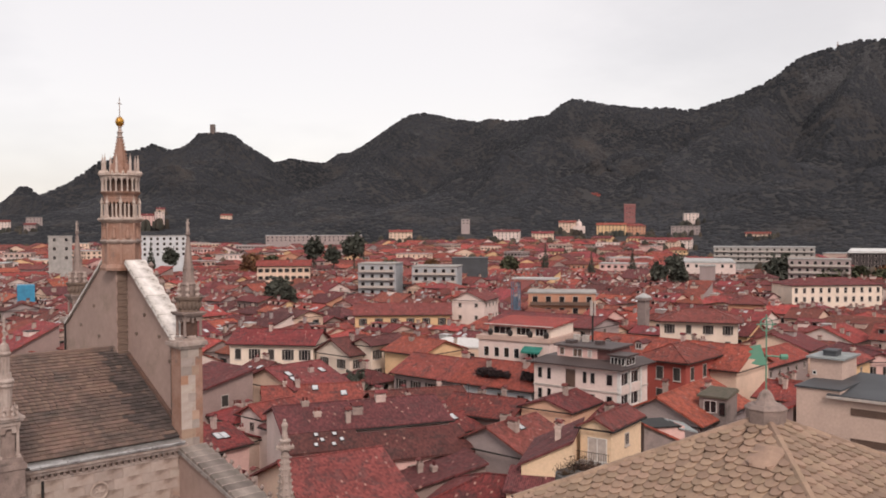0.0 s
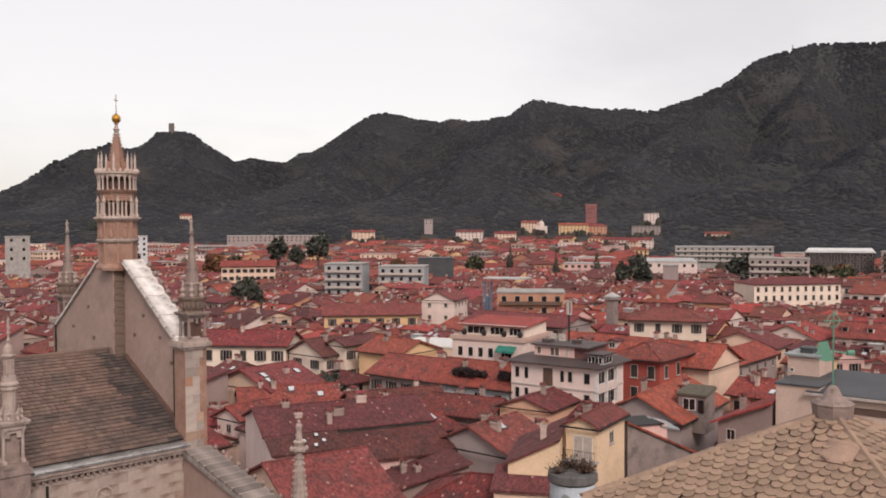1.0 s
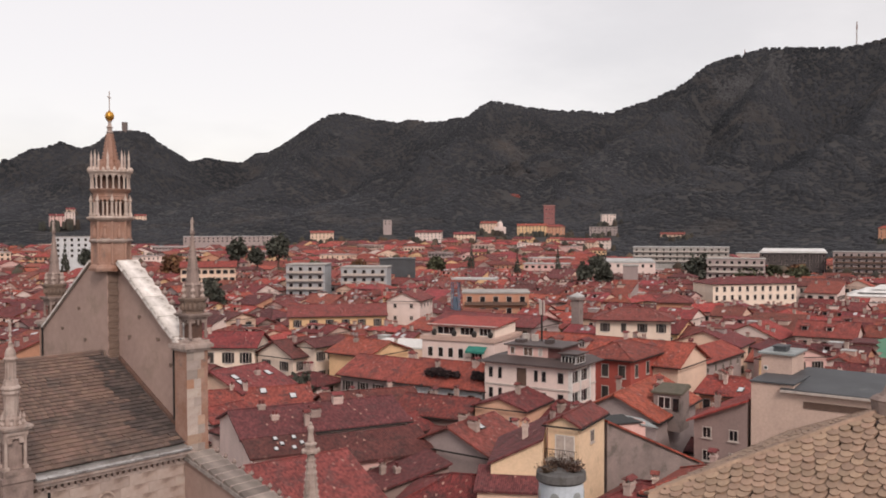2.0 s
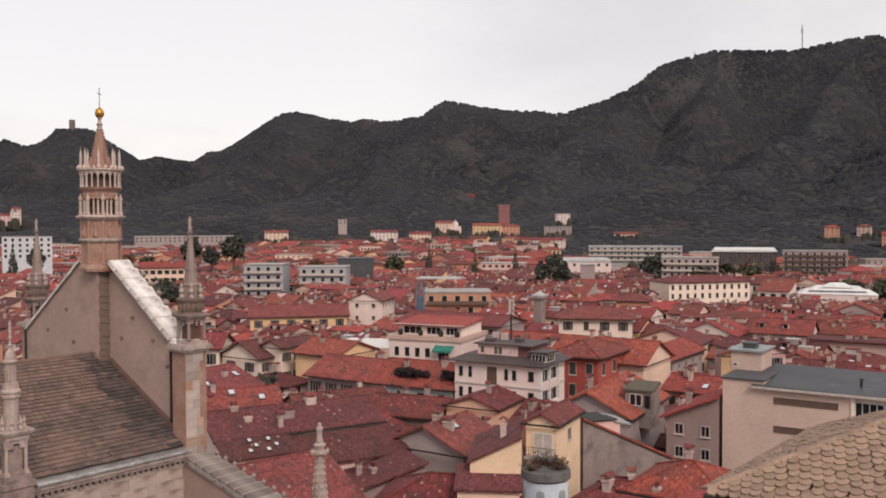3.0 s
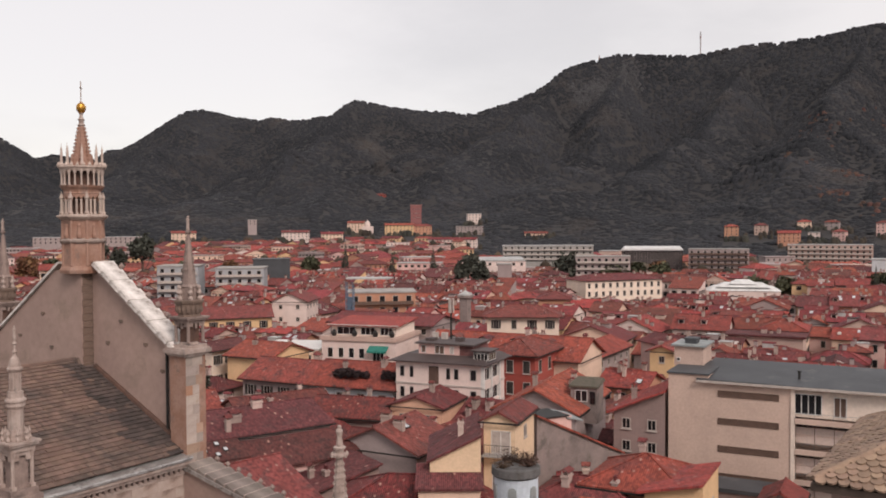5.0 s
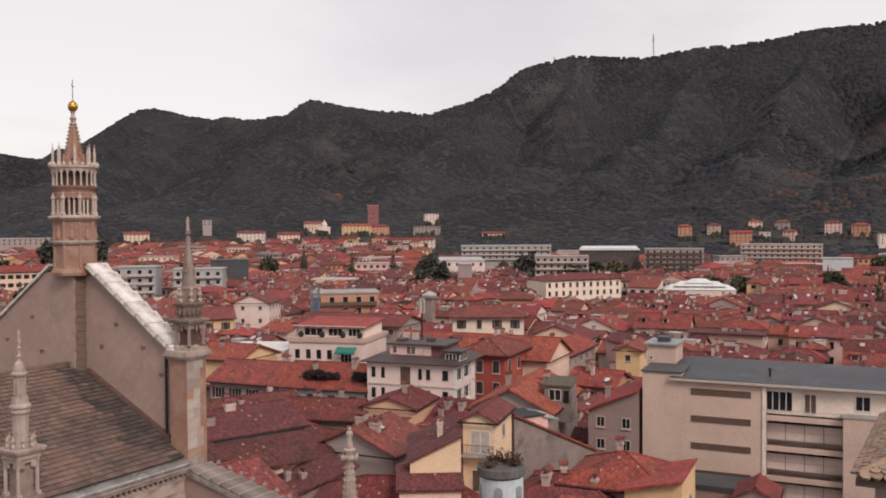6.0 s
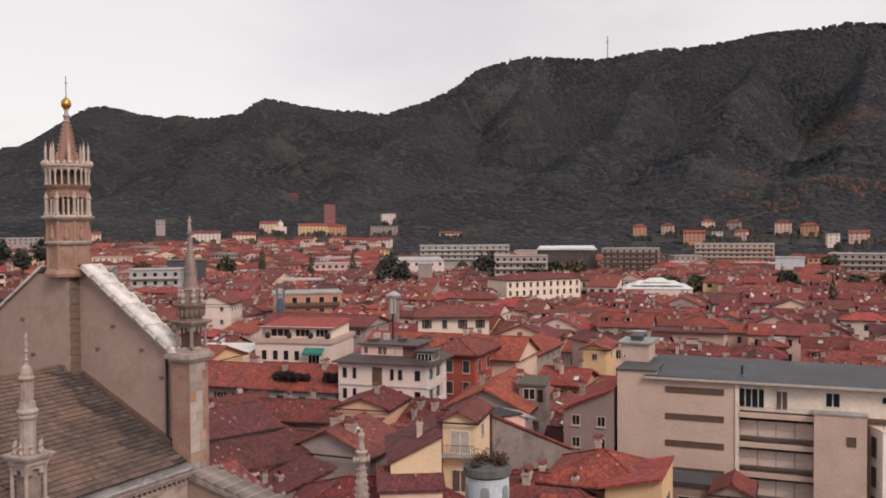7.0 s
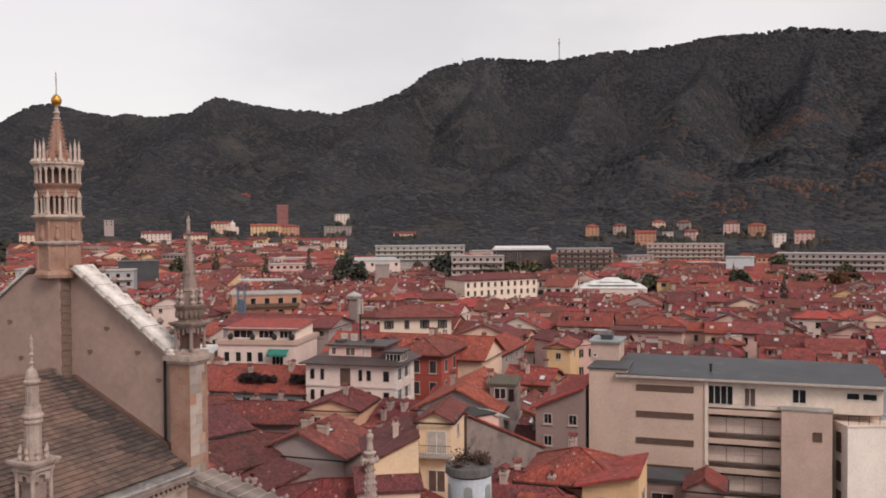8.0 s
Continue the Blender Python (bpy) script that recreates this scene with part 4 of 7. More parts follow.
        s.turned([(0.07, 38.26), (0.1, 38.34), (0.05, 38.42), (0, 38.48)], 5, (1.2 * math.cos(a), 1.2 * math.sin(a)))
    part("crown", s, PALESTONE, p)
    f = Solid()
    f.turned([(0.09, 0), (0.1, 0.1), (0.075, 0.2), (0.065, 0.55), (0.085, 0.6), (0.055, 0.68), (0.06, 0.78), (0.025, 0.9), (0, 1.1)], 7)
    fig = f.mesh("rod_finial", [PALESTONE])
    for i in range(8):
        a = math.tau * i / 8 + 0.2
        part("rod_finial", fig, None, p, at=pose(1.04 * math.cos(a), 1.04 * math.sin(a), 38.28))
    s = Solid()
    s.turned([(0.62, 38.28), (0.55, 38.5), (0.5, 38.52), (0.16, 40.2)], 8)
    for k in range(9):
        t = k / 9
        r, z = 0.52 - 0.34 * t, 38.6 + 1.6 * t
        for i in range(8):
            a = math.tau * i / 8
            s.turned([(0.02, z), (0.055 - 0.02 * t, z + 0.06), (0.0, z + 0.13)], 5, (r * math.cos(a), r * math.sin(a)))
    part("cone", s, MARBLE, p)
    for i in range(8):
        a = math.tau * (i + 0.5) / 8
        s = Solid()
        s.hexa([(0.42, -0.16, 0), (0.6, -0.16, 0), (0.6, 0.16, 0), (0.42, 0.16, 0), (0.38, -0.14, 0.3), (0.57, -0.14, 0.3), (0.57, 0.14, 0.3), (0.38, 0.14, 0.3)])
        s.hexa([(0.38, -0.16, 0.3), (0.58, -0.16, 0.3), (0.58, 0.16, 0.3), (0.38, 0.16, 0.3), (0.34, -0.02, 0.58), (0.54, -0.02, 0.58), (0.54, 0.02, 0.58), (0.34, 0.02, 0.58)])
        part("gablet", s, MARBLE, p, at=pose(0, 0, 38.28, 0, 0, math.degrees(a)))
    s = Solid()
    s.turned([(0.16, 40.18), (0.22, 40.24), (0.13, 40.32), (0.15, 40.45), (0.2, 40.5), (0.11, 40.58), (0.09, 40.74), (0.14, 40.8), (0.06, 40.84)], 10)
    part("stem", s, MARBLE_PALE, p)
    s = Solid()
    s.turned([(0.26 * math.sin(math.pi * k / 10) + 1e-6, 41.05 - 0.26 * math.cos(math.pi * k / 10)) for k in range(11)], 16)
    part("ball", s, GOLD, p, "gilded metal ball", smooth=True)
    s = Solid()
    s.rod((0, 0, 41.25), (0, 0, 42.3), 0.028)
    s.rod((-0.2, 0.2, 42.0), (0.2, -0.2, 42.0), 0.028)
    s.turned([(0.05, 41.28), (0.07, 41.34), (0, 41.4)], 6)
    part("cross", s, MARBLE_PALE, p)


lantern_spire()

# nave: roof bed, walls, eaves
RIDGE_Z, EAVE_Z, EAVE_A = 29.16, 25.72, 7.35
s = Solid()
s.slab((EAVE_A, -45, EAVE_Z - 0.1), (EAVE_A, 0.04, EAVE_Z - 0.1), (0, 0.04, RIDGE_Z - 0.1), (0, -45, RIDGE_Z - 0.1), 0.3)
s.slab((-EAVE_A, -0.42, EAVE_Z - 0.1), (-EAVE_A, -45, EAVE_Z - 0.1), (0, -45, RIDGE_Z - 0.1), (0, -0.42, RIDGE_Z - 0.1), 0.3)
nave_roof = part("nave_roof", s, SLATE_BED, cathedral, "brown stone-slate nave roof with dark weathering")
s = Solid()
s.rod((0, -45, RIDGE_Z + 0.02), (0, -0.48, RIDGE_Z + 0.02), 0.12, 7)
s.hexa([(-0.5, -0.66, RIDGE_Z - 0.3), (0.62, -0.66, RIDGE_Z - 0.42), (0.62, -0.5, RIDGE_Z - 0.42), (-0.5, -0.5, RIDGE_Z - 0.3), (-0.25, -0.62, RIDGE_Z + 0.05), (0.3, -0.62, RIDGE_Z + 0.05), (0.3, -0.5, RIDGE_Z + 0.12), (-0.25, -0.5, RIDGE_Z + 0.12)])
part("ridge", s, SLATE_JOINED, nave_roof)
s = Solid()
for k in range(16):
    a0, a1 = 0.8 + k * 0.36, 0.8 + (k + 1) * 0.36
    z0, z1 = (RIDGE_Z + 0.16 - (RIDGE_Z - EAVE_Z) / EAVE_A * a for a in (a0, a1))
    s.hexa([(a0, -0.16, z0 - 0.2), (a1, -0.16, z1 - 0.2), (a1, 0.06, z1 - 0.2), (a0, 0.06, z0 - 0.2), (a0, -0.1, z0), (a1, -0.1, z1), (a1, 0.06, z1 + 0.03), (a0, 0.06, z0 + 0.03)])
part("flashing", s, SHADED, nave_roof)
s = Solid()
s.box(6.9, -45, 0, 7.45, -0.3, 25.2)
s.box(-7.45, -45, 0, -6.9, -0.42, 25.2)
nave_wall = part("nave_wall", s, FRIEZE, cathedral, "upper nave wall of pale and rust marble panels")
s = Solid()
for d, za, zb in ((7.52, 24.85, 25.0), (7.7, 25.18, 25.34), (7.82, 25.34, 25.5)):
    s.box(7.4, -45, za, d, -0.1, zb)
part("cornice", s, MARBLE_PALE, nave_wall)
dm = Solid()
dm.box(0, -0.06, 0, 0.16, 0.06, 0.17)
dentil_mesh = dm.mesh("dentil", [GREYMARBLE])
for k in range(60):
    part("dentil", dentil_mesh, None, nave_wall, at=pose(7.46, -0.4 - k * 0.26, 25.01))
s = Solid()
s.hexa([(7.3, -7.1, 25.5), (7.9, -7.1, 25.5), (7.9, -0.3, 25.5), (7.3, -0.3, 25.5), (7.28, -7.1, 25.68), (7.86, -7.1, 25.6), (7.86, -0.3, 25.6), (7.28, -0.3, 25.68)])
s.rod((7.9, -7.1, 25.6), (7.9, -0.3, 25.6), 0.07, 6)
s.hexa([(7.3, -45, 25.5), (7.9, -45, 25.5), (7.9, -8.7, 25.5), (7.3, -8.7, 25.5), (7.28, -45, 25.68), (7.86, -45, 25.6), (7.86, -8.7, 25.6), (7.28, -8.7, 25.68)])
part("gutter", s, ZINC, cathedral, "weathered zinc gutter along the eaves")
# carved panels and frames on the wall under the eaves
s = Solid()
s.box(0, 0, 0, 0.06, 1.282, 0.454)
WALLMARBLE = material("wall_marble_stained", (0.42, 0.345, 0.305), 0.8, second=(0.35, 0.265, 0.225), scale=0.9, detail=7, bump=0.3, bump_scale=5, vary=0.1, stain=(0.2, 0.145, 0.12), stain_scale=0.9, stain_at=0.54)
panel_mesh = s.mesh("marble_panel", [WALLMARBLE])
for row in range(7):
    for k in range(7):
        part("marble_panel", panel_mesh, None, nave_wall, at=pose(7.43 + 0.008 * ((row * 3 + k) % 2), -1.75 - k * 1.29 - 0.4 * (row % 2), 24.38 - row * 0.46))
s = Solid()
for k in range(16):
    a0, a1 = math.tau * k / 16, math.tau * (k + 1) / 16
    s.rod((7.52, -4.1 + 0.36 * math.cos(a0), 24.0 + 0.36 * math.sin(a0)), (7.52, -4.1 + 0.36 * math.cos(a1), 24.0 + 0.36 * math.sin(a1)), 0.06, 6)
    if k % 3 == 0:
        s.rod((7.5, -4.1, 24.0), (7.53, -4.1 + 0.22 * math.cos(a0), 24.0 + 0.22 * math.sin(a0)), 0.07, 6, r1=0.03)
part("relief", s, WALLMARBLE, nave_wall, "carved marble roundel")
s = Solid()
s.rod((7.6, -6.5, 20), (7.6, -6.5, 24.9), 0.06, 6)
part("downpipe", s, IRON, nave_wall)

# aisle side of the front: sloping wall with big stone slabs on top
AZ = lambda a: 25.15 - 0.215 * (a - 7.7)
s = Solid()
side = [(7.4, 0), (15.2, 0), (15.2, AZ(15.2)), (7.4, AZ(7.4))]
for y, flip in ((-0.38, False), (0.72, True)):
    pts = [(x, y, z) for x, z in side]
    s.face(pts[::-1] if flip else pts)
for (x0, z0), (x1, z1) in zip(side, side[1:] + side[:1]):
    s.face([(x0, -0.38, z0), (x0, 0.72, z0), (x1, 0.72, z1), (x1, -0.38, z1)])
aisle = part("aisle_wall", s, RENDERED, cathedral, "plain rendered aisle wall with a stone coping")
slab_ = Solid()
slab_.hexa([(0, -0.5, 0), (0.5, -0.5, 0), (0.5, 0.85, 0), (0, 0.85, 0), (0.02, -0.47, 0.2), (0.47, -0.47, 0.1), (0.47, 0.82, 0.1), (0.02, 0.82, 0.2)])
STONE_GREY = material("coping_grey_stone", (0.27, 0.225, 0.2), 0.85, second=(0.17, 0.142, 0.128), scale=1.6, bump=0.5, vary=0.3, stain=(0.13, 0.105, 0.09), stain_scale=1.2, stain_at=0.55)
slab_mesh = slab_.mesh("coping_slab", [STONE_GREY])
roll = Solid()
roll.box(-0.03, -0.5, 0.02, 0.025, 0.85, 0.17)
roll_mesh = roll.mesh("coping_roll", [MARBLE_PALE])
for k in range(13):
    a = 7.75 + k * 0.58
    part("coping_roll", roll_mesh, None, aisle, at=pose(a - 0.03, 0, AZ(a) + 0.03, 0, 12.2, 0))
    part("coping_slab", slab_mesh, None, aisle, at=pose(a, 0, AZ(a) + 0.02, 0, 12.2, 0))
s = Solid()
s.hexa([(7.6, -0.42, AZ(7.6) - 0.1), (15.2, -0.42, AZ(15.2) - 0.1), (15.2, 0.78, AZ(15.2) - 0.1), (7.6, 0.78, AZ(7.6) - 0.1), (7.6, -0.42, AZ(7.6) + 0.05), (15.2, -0.42, AZ(15.2) + 0.05), (15.2, 0.78, AZ(15.2) + 0.05), (7.6, 0.78, AZ(7.6) + 0.05)])
part("coping_bed", s, SHADED, aisle, "dark mortar bed under the coping")
s = Solid()
s.hexa([(7.6, -0.52, AZ(7.6) - 0.12), (15.2, -0.52, AZ(15.2) - 0.12), (15.2, -0.38, AZ(15.2) - 0.12), (7.6, -0.38, AZ(7.6) - 0.12),
        (7.6, -0.52, AZ(7.6) + 0.06), (15.2, -0.52, AZ(15.2) + 0.06), (15.2, -0.38, AZ(15.2) + 0.06), (7.6, -0.38, AZ(7.6) + 0.06)])
part("lead_edge", s, ZINC, aisle)
for k in range(11):
    a = 8.1 + k * 0.66
    part("crocket", crocket_mesh, None, aisle, at=pose(a, 0.9, AZ(a) + 0.0) @ Matrix.Diagonal((0.7, 0.7, 0.8, 1)))
s = Solid()
s.slab((15.2, -45, 17.5), (15.2, -0.4, 17.5), (7.45, -0.4, 20.5), (7.45, -45, 20.5), 0.3)
s.box(14.7, -45, 0, 15.2, -0.4, 17.2)
part("aisle_roof", s, SLATE, cathedral)
TAKEN.append((-16.5 - 9, 47.28 + 6, -47.5, 30, 4))
c_, s_ = math.cos(radians(-47.5)), math.sin(radians(-47.5))
TAKEN.append((-16.5 - 12 * c_ + 50 * s_, 47.28 - 12 * s_ - 50 * c_, -47.5, 29, 54))


# ---------------------------------------------------------------- pavilion with the pyramid of rounded stone slates
DRESSED = material("dome_stone_sandy", (0.33, 0.222, 0.158), 0.85, second=(0.235, 0.158, 0.117), scale=1.2, detail=9, bump=0.35, bump_scale=14, vary=0.2, stain=(0.15, 0.105, 0.085), stain_scale=1.1, stain_at=0.56)
DRESSED_JOINED = material("dome_stone_sandy_joined", (0.33, 0.222, 0.158), 0.85, second=(0.235, 0.158, 0.117), scale=1.2, detail=9, bump=0.35, bump_scale=14, island=0.2, stain=(0.15, 0.105, 0.085), stain_scale=1.1, stain_at=0.56)
VERDIGRIS = material("verdigris_copper", (0.13, 0.27, 0.19), 0.7, 0.2, second=(0.1, 0.28, 0.2), scale=4)
pavilion = thing("pavilion", pose(7.27, 18.47, 0, 0, 0, 42.5), "square stone pavilion under a pyramid of rounded slates", "pavilion")
HALF, APEX, TAN = 3.6, 31.72, 0.487
PITCH = math.degrees(math.atan(TAN))
s = Solid()
s.box(-HALF + 0.35, -HALF + 0.35, 0, HALF - 0.35, HALF - 0.35, APEX - HALF * TAN)
part("wall", s, RENDERED, pavilion)
s = Solid()
for a in range(4):
    m = Matrix.Rotation(a * math.pi / 2, 3, "Z")
    q = [m @ Vector(p) for p in ((HALF, -HALF, APEX - HALF * TAN - 0.06), (HALF, HALF, APEX - HALF * TAN - 0.06), (0, 0, APEX - 0.06))]
    s.face(q)
    s.face([q[1], q[0], q[0] - Vector((0, 0, 0.15)), q[1] - Vector((0, 0, 0.15))])
pav_roof = part("roof", s, SLATE_BED, pavilion)


def rounded_slate(w, l, lift):
    """A slate with a rounded lower end; its top edge at x = 0, its tail towards +x, lifted at the tail."""
    s = Solid()
    rim = [(0, -w / 2), (l * 0.62, -w / 2), (l * 0.86, -w * 0.36), (l, -w * 0.14), (l, w * 0.14), (l * 0.86, w * 0.36), (l * 0.62, w / 2), (0, w / 2)]
    H = lambda x: lift * x / l
    s.face([(x, y, H(x) + 0.03) for x, y in rim])
    for (x0, y0), (x1, y1) in zip(rim[1:], rim[2:]):
        s.face([(x1, y1, H(x1) + 0.03), (x0, y0, H(x0) + 0.03), (x0, y0, H(x0) - 0.02), (x1, y1, H(x1) - 0.02)])
    s.face([(*rim[1], H(rim[1][0]) + 0.03), (*rim[0], 0.03), (*rim[0], -0.02), (*rim[1], H(rim[1][0]) - 0.02)])
    s.face([(*rim[7], 0.03), (*rim[6], H(rim[6][0]) + 0.03), (*rim[6], H(rim[6][0]) - 0.02), (*rim[7], -0.02)])
    return s


def square_slate(w, l, lift):
    s = Solid()
    s.hexa([(0, -w / 2, -0.02), (l, -w / 2, lift - 0.02), (l, w / 2, lift - 0.02), (0, w / 2, -0.02), (0, -w / 2, 0.015), (l, -w / 2 * 0.96, lift + 0.02), (l * 0.97, w / 2 * 0.96, lift + 0.02), (0, w / 2, 0.015)])
    return s


def joined(solid, mesh_solid, m):
    k = len(solid.v)
    solid.v += [tuple(m @ Vector(p)) for p in mesh_solid.v]
    solid.f += [tuple(i + k for i in f) for f in mesh_solid.f]
    solid.uv += mesh_solid.uv
    solid.m += mesh_solid.m


ROUND = [rounded_slate(w, l, lift) for w, l, lift in ((0.24, 0.33, 0.05), (0.22, 0.31, 0.065), (0.26, 0.34, 0.05), (0.21, 0.32, 0.06), (0.27, 0.31, 0.05))]
ROUND_MESH = [r.mesh("slate", [DRESSED]) for r in ROUND]
trnd = random.Random(9)
rest = Solid()
count = 0
for face_turn in (180, 270, 90):  # the slopes turned to the town and the nave
    rows_ = int(HALF / 0.176)
    for row in range(rows_):
        d = 0.34 + row * 0.172
        width = 2 * d - 0.16
        n = max(1, int(width / 0.228))
        for i in range(n):
            y = -width / 2 + width * (i + (0.5 if row % 2 else 0.34 + 0.3 * trnd.random())) / n
            top = d - 0.2
            m = (Matrix.Rotation(radians(face_turn), 4, "Z") @ Matrix.Translation((top, y, APEX - top * TAN + 0.0)) @ Matrix.Rotation(radians(PITCH), 4, "Y")
                 @ Matrix.Rotation(radians(trnd.uniform(-5, 5)), 4, "Z") @ Matrix.Rotation(radians(trnd.uniform(-2, 2)), 4, "X"))
            k = trnd.randrange(5)
            if face_turn == 180 and 1.0 < d < 1.5 and 0.35 < y < 0.85:
                continue
            if count < 300 and face_turn in (180, 270) and d < 3.0:
                part("slate", ROUND_MESH[k], None, pav_roof, at=m)
                count += 1
            else:
                joined(rest, ROUND[k], m)
tagged(part("slates", rest, DRESSED_JOINED, pav_roof), kind="stuff")
s = Solid()
s.box(-0.05, -0.3, 0, 0.62, 0.3, 0.06)
s.rod((0.5, -0.25, 0.07), (0.62, -0.1, 0.1), 0.03, 5)
s.rod((0.5, 0.25, 0.07), (0.62, 0.2, 0.1), 0.03, 5)
part("patch_slab", s, DRESSED, pav_roof, "single large stone slab with rust stains",
     at=Matrix.Rotation(radians(180), 4, "Z") @ Matrix.Translation((0.88, 0.6, APEX - 0.88 * TAN + 0.02)) @ Matrix.Rotation(radians(PITCH), 4, "Y"))
cap_ = Solid()
cap_.hexa([(0, -0.13, -0.04), (0.5, -0.13, -0.04), (0.5, 0.13, -0.04), (0, 0.13, -0.04), (0, -0.04, 0.09), (0.5, -0.04, 0.08), (0.5, 0.04, 0.08), (0, 0.04, 0.09)])
cap_mesh = cap_.mesh("hip_stone", [DRESSED])
hip = math.degrees(math.atan(TAN / math.sqrt(2)))
for a in range(4):
    for k in range(10):
        part("hip_stone", cap_mesh, None, pav_roof, at=Matrix.Rotation(radians(45 + 90 * a), 4, "Z")
             @ Matrix.Translation((0.3 + k * 0.47, 0, APEX - (0.3 + k * 0.47) / math.sqrt(2) * TAN)) @ Matrix.Rotation(radians(hip), 4, "Y"))
s = Solid()
s.turned([(0.5, 31.4), (0.5, 31.52), (0.4, 31.56), (0.37, 31.64)], 8, turn=0.39)
s.turned([(0.37, 31.58), (0.4, 31.86), (0.42, 31.9), (0.34, 31.97)], 8, turn=0.39)
s.turned([(0.3, 31.92), (0.18, 32.05), (0.11, 32.2), (0.05, 32.26)], 8, turn=0.39)
fin_ = part("finial", s, GREYMARBLE, pavilion, "stone finial carrying a weather vane")
s = Solid()
s.rod((0, 0, 32.2), (0, 0, 33.6), 0.015, 6)
part("rod", s, VERDIGRIS, fin_)
s = Solid()
vane = [(-0.02, 0.0), (-0.12, 0.3), (-0.34, 0.26), (-0.26, 0.2), (-0.36, 0.16), (-0.28, 0.1), (-0.36, 0.02), (-0.2, 0.0), (-0.3, -0.08), (-0.14, -0.12), (0, -0.1)]
for y in (-0.012, 0.012):
    pts = [(x, y, 32.86 + z) for x, z in vane]
    s.face(pts if y < 0 else pts[::-1])
for (x0, z0), (x1, z1) in zip(vane, vane[1:] + vane[:1]):
    s.face([(x0, -0.012, 32.86 + z0), (x0, 0.012, 32.86 + z0), (x1, 0.012, 32.86 + z1), (x1, -0.012, 32.86 + z1)])
s.rod((0, 0, 32.94), (0.32, 0, 32.91), 0.018)
s.rod((0.28, 0, 32.91), (0.42, 0, 32.91), 0.06, 6)
part("vane", s, VERDIGRIS, fin_, "green copper flag vane", at=pose(0, 0, 0, 0, 0, -42))
s = Solid()
for k in range(10):
    a0, a1 = math.tau * k / 10, math.tau * (k + 1) / 10
    s.rod((0.13 * math.cos(a0), 0, 33.56 + 0.13 * math.sin(a0)), (0.13 * math.cos(a1), 0, 33.56 + 0.13 * math.sin(a1)), 0.012, 4)
for x, z in ((1, 0), (-1, 0), (0, 1), (0, -1)):
    s.rod((0, 0, 33.56), (0.2 * x, 0, 33.56 + 0.2 * z), 0.014, 4)
part("wheel_cross", s, VERDIGRIS, fin_, "green copper wheel cross", at=pose(0, 0, 0, 0, 0, -42))


# nave slates, laid last of the church
def square_slate(w, l, lift):
    """A slate with a straight tail and nipped corners, its head at x = 0, lifted at the tail."""
    s = Solid()
    rim = [(0, -w / 2), (l * 0.94, -w / 2), (l, -w * 0.42), (l, w * 0.42), (l * 0.94, w / 2), (0, w / 2)]
    H = lambda x: lift * x / l
    s.face([(x, y, H(x) + 0.03) for x, y in rim])
    for (x0, y0), (x1, y1) in zip(rim, rim[1:]):
        s.face([(x1, y1, H(x1) + 0.03), (x0, y0, H(x0) + 0.03), (x0, y0, H(x0) - 0.02), (x1, y1, H(x1) - 0.02)])
    return s


SQUARE = [square_slate(w, l, lift) for w, l, lift in ((0.28, 0.36, 0.05), (0.25, 0.35, 0.06), (0.3, 0.36, 0.05), (0.27, 0.37, 0.065))]
SQUARE_MESH = [q.mesh("slate", [SLATE]) for q in SQUARE]
# darker slates, laid in a ragged band next to the gable
SLATE_DARK = material("roof_stone_dark", (0.085, 0.062, 0.056), 0.85, second=(0.05, 0.04, 0.038), scale=0.8, detail=9, bump=0.4, bump_scale=9, island=0.3, stain=(0.13, 0.092, 0.078), stain_scale=0.7, stain_at=0.56)
rest, dark_band, count = Solid(), Solid(), 0
tn = (RIDGE_Z - EAVE_Z) / EAVE_A
npitch = math.degrees(math.atan(tn))
for row in range(29):
    a = 0.06 + row * 0.252
    y = -0.06 + (0.14 if row % 2 else 0)
    while y > -22:
        k = trnd.randrange(4)
        m = Matrix.Translation((a - 0.1, y, RIDGE_Z - (a - 0.1) * tn - 0.015)) @ Matrix.Rotation(radians(npitch), 4, "Y") @ Matrix.Rotation(radians(trnd.uniform(-2.5, 2.5)), 4, "Z") @ Matrix.Rotation(radians(trnd.uniform(-2, 2)), 4, "X")
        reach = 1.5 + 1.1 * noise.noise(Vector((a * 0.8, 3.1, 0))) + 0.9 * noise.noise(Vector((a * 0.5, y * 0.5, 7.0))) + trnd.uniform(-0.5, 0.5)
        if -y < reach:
            joined(dark_band, SQUARE[k], m)
        elif count < 300 and -10.5 < y < -4.2 and row > 3:
            part("slate", SQUARE_MESH[k], None, nave_roof, at=m)
            count += 1
        else:
            joined(rest, SQUARE[k], m)
        y -= 0.272 + trnd.uniform(-0.015, 0.015)
tagged(part("sooty_slate_courses", dark_band, SLATE_DARK, nave_roof, "darker slates against the gable"), kind="stuff")
tagged(part("slate_courses", rest, SLATE_JOINED, nave_roof), kind="stuff")
# ---------------------------------------------------------------- houses told apart one by one
IVORY = plaster("plaster_ivory", (0.79, 0.655, 0.545))
PEACH = plaster("plaster_peach", (0.74, 0.44, 0.31))
LEMON = plaster("plaster_pale_lemon", (0.8, 0.59, 0.4))
STREAKED = material("plaster_grey_streaked", (0.27, 0.215, 0.2), 0.92, second=(0.2, 0.16, 0.15), scale=0.5, detail=9, bump=0.2, stain=(0.13, 0.11, 0.1), stain_scale=0.6, stain_at=0.52)
house("red-walled town house with a hipped clay roof", from_near((33.7, 125.4), -41, 8), -41, 8, 12, 16.1, "hip", 22, REDWALL, RED, 3, 3, 2, "tall", "closed", lights=1)
